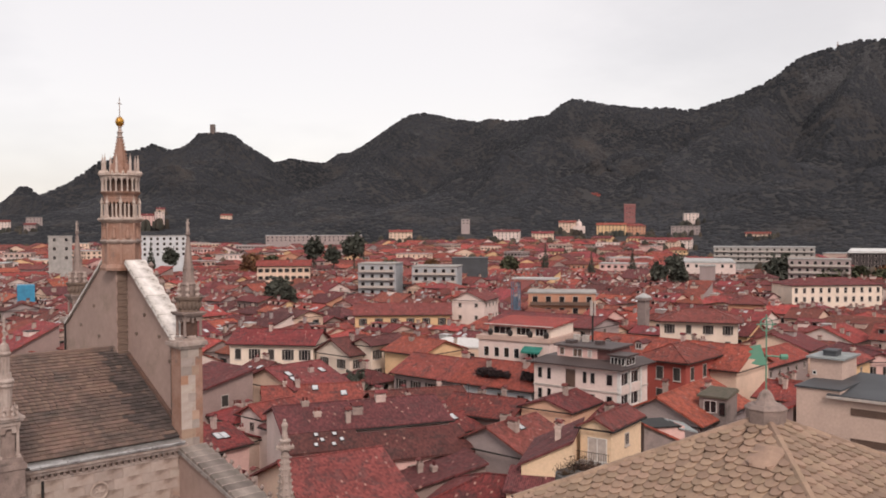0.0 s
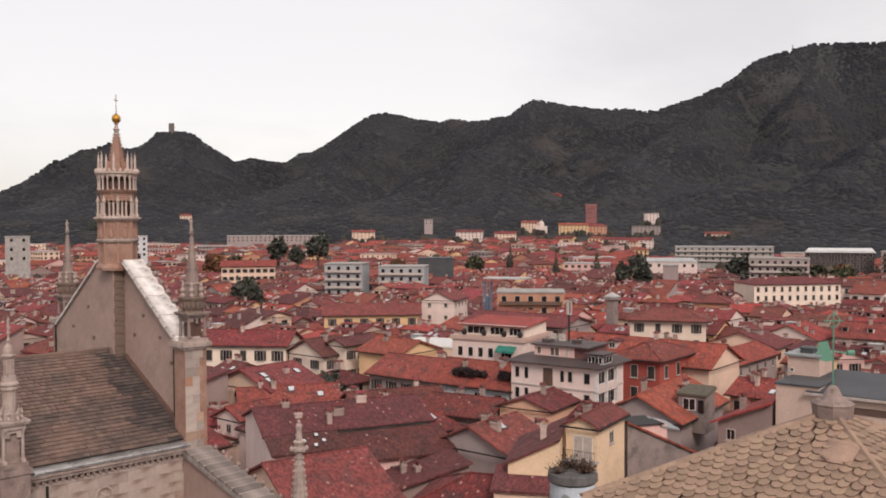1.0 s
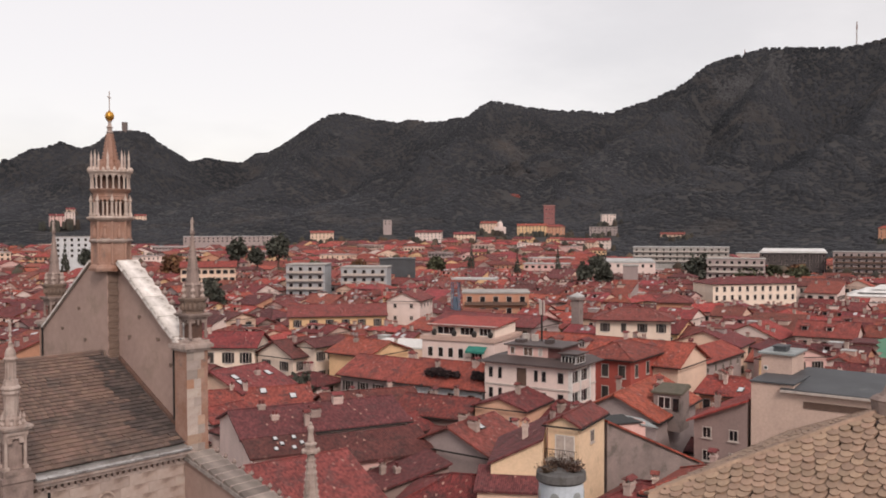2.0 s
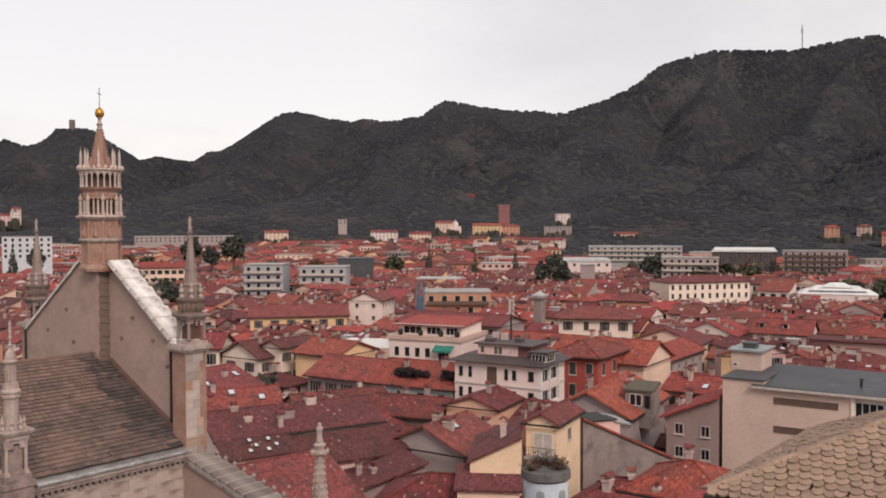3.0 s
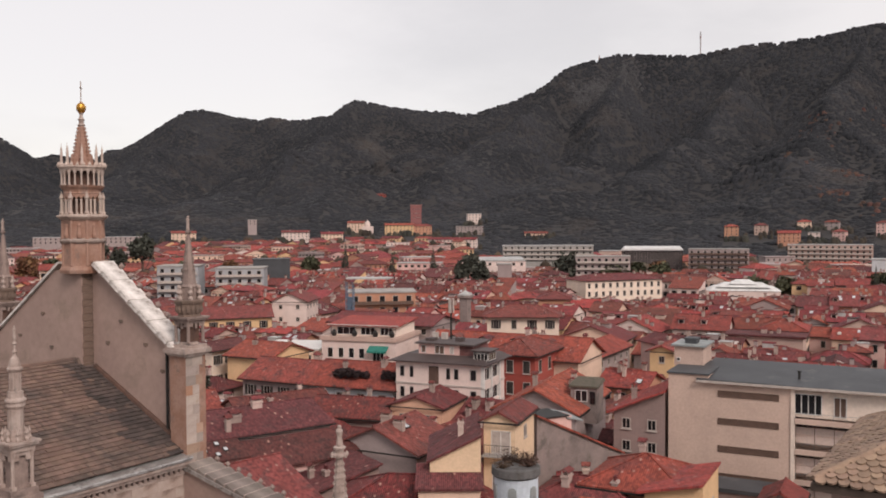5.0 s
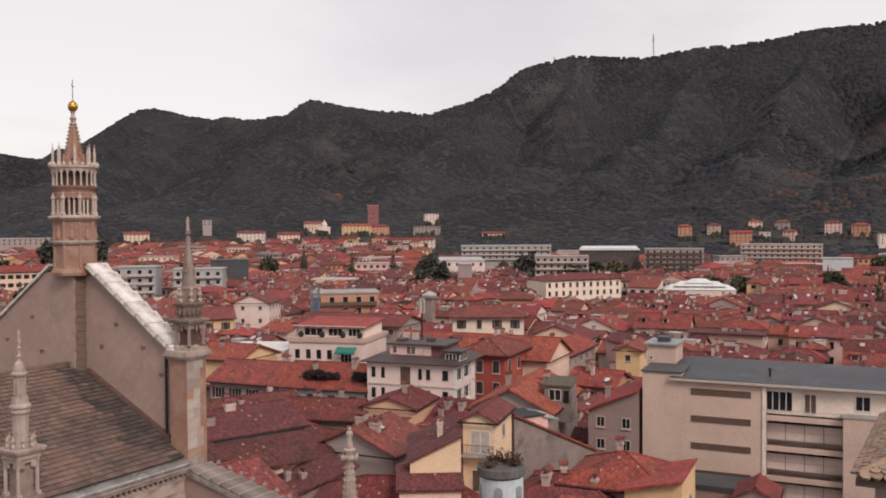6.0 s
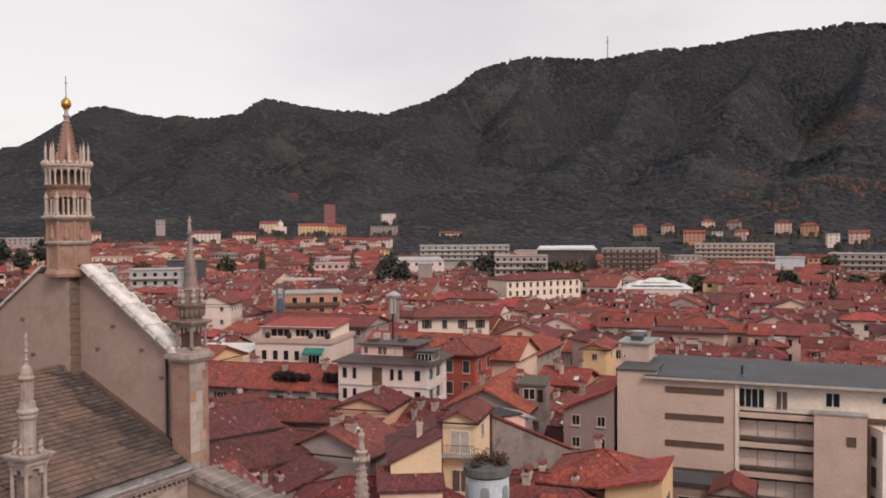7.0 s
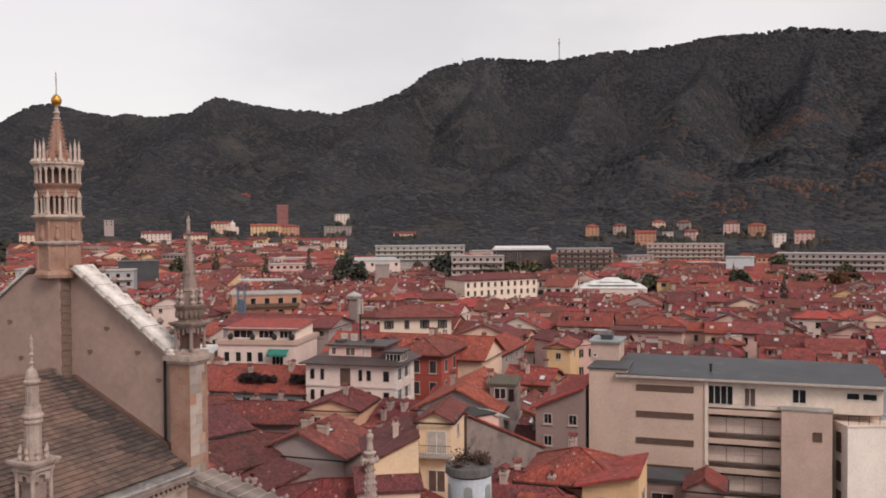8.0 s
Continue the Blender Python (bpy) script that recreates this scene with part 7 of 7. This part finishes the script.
# ---------------------------------------------------------------- trees in the town
LEAF = material("leaves_dark_green", (0.065, 0.068, 0.052), 0.9, second=(0.042, 0.046, 0.036), scale=0.8, island=0.5)
LEAF_OLIVE = material("leaves_olive", (0.075, 0.075, 0.04), 0.9, second=(0.05, 0.055, 0.03), scale=0.8, island=0.45)
LEAF_RUST = material("leaves_rust", (0.17, 0.075, 0.035), 0.9, second=(0.11, 0.055, 0.03), scale=0.8, island=0.45)

BEECH = material("beech_leaves_rust", (0.085, 0.036, 0.026), 0.95, second=(0.055, 0.032, 0.026), scale=0.03, detail=8, island=0.4)
# stands of beech still holding rusty leaves on the wooded slopes
rng = np.random.default_rng(29)
RUST_AT = [(1092, 1281, 20, 26), (1126, 1275, 18, 20), (1090, 1194, 16, 24), (1081, 1145, 15, 20), (1120, 1148, 18, 26), (1227, 1177, 22, 18), (1046, 1027, 17, 26), (777, 871, 10, 22), (779, 844, 12, 26),
           (788, 1004, 12, 14), (908, 823, 17, 9), (694, 925, 10, 10), (710, 850, 16, 12), (855, 792, 14, 8), (910, 1251, 26, 12), (752, 1120, 22, 12), (795, 811, 12, 12)]
rx = np.concatenate([rng.normal(q[0], q[2], q[3] * 3) for q in RUST_AT])
ry = np.concatenate([rng.normal(q[1], q[2], q[3] * 3) for q in RUST_AT])
rz = land(rx, ry)
rz = rz + rough(rx, ry, rz)
canopy("beech_wood", "rusty autumn beech trees in loose stands among bare woods", rx, ry, rz, rng.uniform(2.0, 4.2, len(rx)), BEECH, flat=0.6)
# pale crowns added below the crest, their grey standing for a wisp of mist
MIST_GREY = material("mist_patch_grey", (0.05, 0.05, 0.053), 0.95, second=(0.034, 0.034, 0.037), scale=0.02, detail=8, island=0.15)
px_ = np.concatenate([rng.normal(q[0], q[1], q[2]) for q in ((857, 24, 220), (779, 12, 120), (898, 16, 140), (816, 14, 200))])
py_ = rng.normal(1909, 20, len(px_))
pz_ = land(px_, py_)
pz_ = pz_ + rough(px_, py_, pz_)
canopy("bare_wood", "pale grey crowns for a misty patch on the upper slope", px_, py_, pz_, rng.uniform(3.5, 6.0, len(px_)), MIST_GREY, flat=0.5)
BARK = material("bark_grey_brown", (0.1, 0.08, 0.065), 0.95, scale=2, bump=0.5)


def crown_mesh(kind, seed, leaf):
    """Many small leaf clumps with gaps, unit width and height, base at 0."""
    r = random.Random(seed)
    s = Solid()
    n = 420 if kind == "round" else 360
    for _ in range(n):
        if kind == "round":
            a, e, q = r.uniform(0, math.tau), math.asin(r.uniform(-0.75, 1)), r.uniform(0.55, 1.0) ** 0.5
            lump = 0.8 + 0.25 * math.sin(3 * a + seed) + 0.15 * math.sin(5 * e + 2 * a)
            c = Vector((math.cos(a) * math.cos(e), math.sin(a) * math.cos(e), math.sin(e))) * q * lump * 0.5
            c.z = c.z * 0.95 + 0.5
            size = r.uniform(0.05, 0.11)
        else:
            h = r.random() ** 1.4
            a = r.uniform(0, math.tau)
            rad = (1 - h) * 0.5 * r.uniform(0.55, 1.05) * (1 + 0.2 * math.sin(h * 40))
            c = Vector((rad * math.cos(a), rad * math.sin(a), h))
            size = r.uniform(0.04, 0.09) * (1.2 - h)
        for _k in range(3):
            u = Vector((r.gauss(0, 1), r.gauss(0, 1), r.gauss(0, 0.6))).normalized() * size
            v = Vector((r.gauss(0, 1), r.gauss(0, 1), r.gauss(0, 0.6))).normalized() * size
            o = Vector((r.gauss(0, 0.5), r.gauss(0, 0.5), r.gauss(0, 0.4))) * size
            s.face([c + o - u, c + o - v, c + o + u, c + o + v])
    return s.mesh("crown", [leaf])


def trunk_mesh(seed):
    r = random.Random(seed)
    s = Solid()
    s.rod((0, 0, 0), (0, 0, 0.55), 0.045, 7, r1=0.025)
    for _ in range(7):
        z, a = r.uniform(0.2, 0.55), r.uniform(0, math.tau)
        s.rod((0, 0, z), (0.3 * math.cos(a), 0.3 * math.sin(a), z + r.uniform(0.15, 0.35)), 0.018, 5, r1=0.005)
    return s.mesh("trunk", [BARK])


TRUNK = trunk_mesh(1)
CROWNS = {"dark": [crown_mesh("round", k, LEAF) for k in range(2)], "olive": [crown_mesh("round", k + 5, LEAF_OLIVE) for k in range(2)],
          "rust": [crown_mesh("round", k + 9, LEAF_RUST) for k in range(2)], "conifer": [crown_mesh("cone", k + 13, LEAF) for k in range(2)]}
TREE_LABELS = {"dark": "dark evergreen tree standing among the roofs", "olive": "olive-green leafy tree between houses", "rust": "rust-coloured autumn tree between houses",
               "conifer": "dark pointed conifer rising over the roofs"}


def tree(x, y, top, width, kind):
    z = ground_z(x, y)
    h = top - z
    ob = thing("tree", pose(x, y, z, 0, 0, rnd.uniform(0, 360)), TREE_LABELS[kind], "tree", "trees in the town")
    part("trunk", TRUNK, None, ob, at=Matrix.Diagonal((width, width, h, 1)))
    low = 0.12 * h if kind == "conifer" else max(0.2 * h, h - width * 1.25)
    part("crown", rnd.choice(CROWNS[kind]), None, ob, at=Matrix.Translation((0, 0, low)) @ Matrix.Diagonal((width, width, h - low, 1)))


PARK_TREES = ((-54.4, 276, 19.5, 8.5, "dark"), (-52, 279, 17.5, 7, "dark"), (82, 352, 20.5, 7, "dark"), (91, 356, 20, 7.5, "dark"), (151, 409, 21.5, 12.5, "dark"),
           (-80, 509, 29, 11, "dark"), (-57, 515, 31, 13, "dark"), (-69, 512, 24, 9, "dark"), (85, 417, 25, 7, "conifer"), (50.4, 478.6, 26, 6.5, "conifer"), (183.7, 214.6, 19.5, 7, "conifer"),
           (222.5, 282.5, 19.5, 5, "conifer"), (228, 285, 17.0, 10, "olive"), (240, 279, 16.5, 11, "olive"), (249, 272, 15.5, 9, "olive"), (258, 264, 16.5, 10, "rust"), (268, 266, 15.5, 9, "olive"))
STREET_TREES = ((170, 398, 16.5, 12, "olive"), (181, 396, 17.5, 13, "olive"), (192, 393, 16.5, 12, "olive"), (206, 420, 16, 11, "rust"), (204, 332, 13.5, 10, "olive"), (214, 326, 13.5, 9, "olive"),
           (-100, 440, 22, 10, "rust"), (-92, 452, 21, 9, "olive"), (-30, 430, 19, 9, "olive"), (-10, 445, 19, 9, "rust"), (110, 440, 21, 8, "dark"), (118, 455, 22, 7, "conifer"), (70, 445, 22, 7, "conifer"),
           (300, 300, 17, 9, "olive"), (318, 360, 19, 8, "olive"), (-150, 470, 24, 8, "dark"), (-178, 520, 27, 7, "conifer"), (-8, 380, 19, 7, "olive"), (30, 460, 20, 9, "olive"),
           (-14.4, 137, 13.0, 4.0, "dark"))
for t_ in (*PARK_TREES, *STREET_TREES):
    tree(*t_)
# dark climbing plants that grow over the terraces of the pale blue house
VINE = material("vine_dark_purple", (0.05, 0.026, 0.027), 0.9, second=(0.03, 0.02, 0.022), scale=3, island=0.4)
VINES = [crown_mesh("round", k + 21, VINE) for k in range(2)]
for u, v, w, h in ((4.0, 1.5, 2.0, 1.3), (5.2, 1.4, 2.4, 1.6), (6.6, 1.5, 2.2, 1.2), (7.9, 1.7, 1.8, 1.0), (11.4, 1.5, 2.0, 1.5), (12.4, 1.5, 1.6, 1.3)):
    vine = thing("roof_shrub", pose(*on_plan((0.9, 127.5), -36, u, v), 13.2 + v * 0.445 + 0.1, 0, 0, 40 * u), "dark purple climbing plant on a tiled roof", "plant", "plants on the roof")
    part("crown", VINES[int(u) % 2], None, vine, at=Matrix.Diagonal((w, w * 0.8, h, 1)))
rng2 = np.random.default_rng(5)
ta, td = np.radians(rng2.uniform(-32, 54, 1500)), np.sqrt(rng2.uniform(480 ** 2, 1010 ** 2, 1500))
tx, ty = np.sin(ta) * td - 6, np.cos(ta) * td
low = (np.degrees(ta) < 14) | (td < 690)
tx, ty = tx[low], ty[low]
WOODS = material("garden_trees_mixed", (0.04, 0.04, 0.03), 0.95, second=(0.07, 0.042, 0.026), scale=0.02, detail=20, island=0.5)
canopy("garden_trees", "dark and rusty garden trees between the distant houses", tx, ty, land(tx, ty) + 3.0, rng2.uniform(2.5, 4.5, len(tx)), WOODS, "trees")
# ---------------------------------------------------------------- the old town, block by block
cu, su = math.cos(radians(TOWN)), math.sin(radians(TOWN))


def town_point(u, v):
    return (u * cu - v * su, u * su + v * cu)


def in_sight(x, y, lo=-32, hi=54):
    return y > 5 and lo < math.degrees(math.atan2(x + 6, y)) < hi


fill = random.Random(21)
FILL_LABELS = {0: "old town house under weathered red clay tiles", 1: "old town house under bright orange clay tiles", 2: "old town house under brown clay tiles",
               3: "old town house under dark maroon clay tiles", 4: "town house under newly laid red tiles"}


FARM = [*ROOFS_FAR, WHITE, CREAM, YELLOW, PINK, GREY, TAUPE, OCHRE, BEIGE, GLASS, FRAMEWHITE, SHUTTER, IRON, BRICKISH, SKYLIGHT, LIGHTMETAL]
WALL_SLOTS = (5, 5, 5, 6, 6, 7, 8, 9, 10, 11, 12)
mid_town, far_town = Solid(), Solid()


def placed_box(solid, m, x0, y0, z0, x1, y1, z1, mat):
    c = [m @ Vector(p) for p in ((x0, y0, z0), (x1, y0, z0), (x1, y1, z0), (x0, y1, z0), (x0, y0, z1), (x1, y0, z1), (x1, y1, z1), (x0, y1, z1))]
    solid.hexa(c, mat)


def small_house(solid, L, deg, W, D, eave, roof, pitch, kind, wall, r, z0=0.0, rows=1, detail=True):
    """A house of the dense quarters: walls, tiled roof, windows, chimney and skylights joined into the quarter."""
    m = pose(L[0], L[1], 0, 0, 0, deg)
    tan = math.tan(radians(pitch))
    walls, top = shell(W, D, eave, roof, tan, r.uniform(0.3, 0.6), z0)
    joined(solid, walls, m)
    solid.m[-len(walls.m):] = [wall] * len(walls.m)
    joined(solid, top, m)
    solid.m[-len(top.m):] = [kind if q == 0 else 16 for q in top.m]
    shut = r.random() < 0.5
    for length, along in ((W, "f"), (D, "s")):
        n = max(1, int(length / r.uniform(2.6, 3.8)))
        for i in range(n):
            a = length * (i + 0.5) / n
            for k in range(rows):
                z = eave - 2.5 - 3.1 * k
                f = m if along == "f" else m @ pose(W, 0, 0, 0, 0, 90)
                placed_box(solid, f, a - 0.55, -0.05, z - 0.1, a + 0.55, 0.03, z + 1.6, 14)
                placed_box(solid, f, a - 0.45, -0.07, z, a + 0.45, 0.02, z + 1.5, 13)
                if shut:
                    placed_box(solid, f, a - 0.95, -0.09, z, a - 0.47, 0.02, z + 1.5, 15)
                    placed_box(solid, f, a + 0.47, -0.09, z, a + 0.95, 0.02, z + 1.5, 15)
    if not detail:
        return
    if roof == "x" and r.random() < 0.4:
        # dormers with dark windows on the front slope
        for i in range(r.choice((1, 2, 3))):
            x, y = W * (i + r.uniform(0.3, 0.7)) / 3, D * 0.16
            z = eave + y * tan
            placed_box(solid, m, x - 0.65, y, z - 0.2, x + 0.65, y + 2.2, z + 1.15, r.choice((5, 12, 9)))
            placed_box(solid, m, x - 0.45, y - 0.05, z + 0.25, x + 0.45, y + 0.02, z + 1.0, 13)
            placed_box(solid, m, x - 0.85, y - 0.3, z + 1.15, x + 0.85, y + 2.6, z + 1.3, kind)
    if r.random() < 0.3:
        # a roof hatch or tank, and a terrace cut into the roof
        x, y = r.uniform(0.25, 0.75) * W, r.uniform(0.3, 0.7) * D
        z = eave + roof_height(roof, W, D, tan, x, y)
        placed_box(solid, m, x - 1.2, y - 1.0, z - 0.8, x + 1.2, y + 1.0, z + 0.7, r.choice((5, 9, 12, 19)))
        placed_box(solid, m, x - 1.3, y - 1.1, z + 0.7, x + 1.3, y + 1.1, z + 0.82, r.choice((16, 19, kind)))
    for _ in range(r.choice((1, 2, 2, 3))):
        x, y = r.uniform(0.15, 0.85) * W, r.uniform(0.2, 0.8) * D
        z = eave + roof_height(roof, W, D, tan, x, y)
        h = r.uniform(0.9, 1.7)
        placed_box(solid, m, x - 0.35, y - 0.3, z - 0.8, x + 0.35, y + 0.3, z + h, r.choice((17, 17, 17, 9)))
        placed_box(solid, m, x - 0.45, y - 0.4, z + h, x + 0.45, y + 0.4, z + h + 0.12, kind)
    for _ in range(r.choice((0, 0, 1, 2, 3))):
        if roof == "x":
            x, y = r.uniform(0.1, 0.9) * W, r.uniform(0.1, 0.4) * D
            placed_box(solid, m @ pose(x, y, eave + y * tan + 0.22, pitch, 0, 0), -0.4, -0.6, -0.05, 0.4, 0.6, 0.1, r.choice((18, 18, 14)))
        elif roof == "y":
            x, y = r.uniform(0.58, 0.9) * W, r.uniform(0.1, 0.9) * D
            placed_box(solid, m @ pose(x, y, eave + (W - x) * tan + 0.22, pitch, 0, 90), -0.4, -0.6, -0.05, 0.4, 0.6, 0.1, r.choice((18, 18, 14)))


# low quarters and gardens in front of the larger buildings: x, y, half width, lowest height that stays open
OPEN_BEFORE = [(140, 318, 24, 6.5), (184, 318, 14, 6.5), (200, 316, 17, 6.5), (247, 510, 22, 6), (277, 485, 20, 6), (360, 367, 32, 8), (375, 512, 30, 10), (165, 400, 16, 9), (135, 485, 22, 9),
               (196, 560, 34, 9), (-28, 345, 16, 9), (8, 420, 11, 11), (-175, 530, 18, 12), (110, 382, 6, 9)]


def open_height(x, y):
    """The greatest height of a house here that leaves the buildings behind it in view over the roofs."""
    best, dx, dy = 99.0, x + 6, y
    for bx, by, half, low in OPEN_BEFORE:
        length = math.hypot(bx + 6, by)
        ex, ey = (bx + 6) / length, by / length
        along, across = dx * ex + dy * ey, abs(dx * ey - dy * ex)
        if 0.55 * length < along < length and across < half:
            best = min(best, 35.4 + (low - 35.4) * along / length)
    return best


def plot(u0, v0, W, D):
    x, y = town_point(u0 + W / 2, v0 + D / 2)
    d = math.hypot(x + 6, y)
    if not (112 < d < 470) or not in_sight(x, y):
        return
    for a in (0.03, 0.5, 0.97):
        for b in (0.03, 0.5, 0.97):
            px, py = town_point(u0 + a * W, v0 + b * D)
            if taken(px, py, 0.3):
                return
    kind = fill.choices(range(5), (44, 15, 23, 13, 5))[0]
    roof = fill.choices(("x", "y", "hip", "up_y"), (58, 16, 18, 8))[0]
    eave = min(max(fill.gauss(10.3, 1.0), 7.5), 12.4)
    eave = min(eave, open_height(x, y) - 2.4)
    if eave < 3.2:
        return
    L, deg = town_point(u0, v0), TOWN + fill.uniform(-4, 4)
    if d < 165:
        house(FILL_LABELS[kind], L, deg, W, D, eave, roof, fill.uniform(17, 25), fill.choice(WALLS), ROOFS[kind], front=fill.choice((2, 3, 3)), side=fill.choice((1, 2)),
              rows=2 if d < 120 else 1, size="mid", shutters=fill.choice(("open", "open", "none")), over=fill.uniform(0.35, 0.7), chimneys=fill.choice((2, 2, 3, 4)),
              lights=fill.choice((0, 1, 1, 2, 3)), group="old town houses", near=d < 120, rr=fill, aerials=1 if fill.random() < 0.5 else 0)
    else:
        small_house(mid_town, L, deg, W, D, eave, roof, fill.uniform(16, 25), kind, fill.choice(WALL_SLOTS), fill, rows=2 if d < 260 else 1)


v = -120.0
while v < 460:
    depth = fill.uniform(25, 33)
    u = -460.0 + fill.uniform(0, 12)
    while u < 460:
        length = fill.uniform(36, 56)
        x, y = town_point(u + length / 2, v + depth / 2)
        if math.hypot(x, y) < 470 and in_sight(x, y, -45, 65):
            cut1, cut2 = depth * fill.uniform(0.28, 0.38), depth * fill.uniform(0.62, 0.72)
            for v0, d0 in ((v, cut1), (v + cut1, cut2 - cut1), (v + cut2, depth - cut2)):
                a = 0.0
                while a < length - 3:
                    w = min(fill.uniform(6.5, 12.5), length - a)
                    if length - a - w < 5:
                        w = length - a
                    if fill.random() > 0.05:
                        plot(u + a, v0, w - 0.02, d0 - (0 if v0 == v else fill.uniform(0, 2.0)))
                    a += w
        u += length + fill.uniform(3.0, 5.0)
    v += depth + fill.uniform(3.5, 5.5)

# small infill between the houses near the square
for _ in range(5200):
    ang, d = radians(fill.uniform(-30, 52)), fill.uniform(60, 150)
    x, y = math.sin(ang) * d - 6, math.cos(ang) * d
    W, D = fill.uniform(4.2, 8.5), fill.uniform(4.2, 8.5)
    deg = TOWN + fill.uniform(-5, 5)
    pts = [on_plan((x, y), deg, W * a, D * b) for a in (0.02, 0.35, 0.65, 0.98) for b in (0.02, 0.35, 0.65, 0.98)]
    if any(taken(px, py, 0.0) for px, py in pts):
        continue
    kind = fill.choices(range(5), (36, 8, 26, 26, 4))[0]
    house(FILL_LABELS[kind], (x, y), deg, W, D, fill.uniform(8.5, 11.8) - max(0, 82 - d) * 0.1, fill.choice(("x", "x", "y", "up_y", "hip")), fill.uniform(17, 24), fill.choice(WALLS), ROOFS[kind], front=fill.choice((1, 2)),
          side=1, rows=1, size="small", shutters="none", over=0.4, chimneys=fill.choice((1, 2, 3)), lights=fill.choice((0, 1, 2)), group="old town houses", near=False, rr=fill)
tagged(part("old_town_quarter", mid_town, FARM), "dense old quarter of houses under red and brown clay tiles", "houses", kind="stuff")

# the town farther out: too small and too many to count
for _ in range(1500):
    ang, d = radians(fill.uniform(-33, 55)), math.sqrt(fill.uniform(455 ** 2, 960 ** 2))
    x, y = math.sin(ang) * d - 6, math.cos(ang) * d
    if taken(x, y, 9) or (ang > radians(14) and d > 690):
        continue
    W, D = fill.uniform(10, 24), fill.uniform(9, 13)
    base_z = ground_z(x, y)
    top = open_height(x, y) - 2.6
    if top < base_z + 3:
        continue
    if fill.random() < 0.07:
        W, D, kind = W * 1.4, D * 1.1, fill.choice((9, 19, 9, 12))
        small_house(far_town, (x, y), fill.choice((TOWN, TOWN + 90, -15, 5)) + fill.uniform(-6, 6), W, D, min(top, base_z + fill.uniform(7, 13)), "flat", 0, kind, fill.choice((5, 9, 12, 8, 6)), fill, rows=4, detail=False)
    else:
        small_house(far_town, (x, y), fill.choice((TOWN, TOWN + 90, -15, 5)) + fill.uniform(-6, 6), W, D, min(top, base_z + fill.uniform(4.5, 9)), fill.choice(("x", "x", "y", "hip")), 20,
                    fill.choices(range(5), (38, 30, 20, 4, 8))[0], fill.choice(WALL_SLOTS), fill, rows=2, detail=False)
tagged(part("distant_town", far_town, FARM), "distant red-roofed houses and pale blocks below the hills", "houses", kind="stuff")
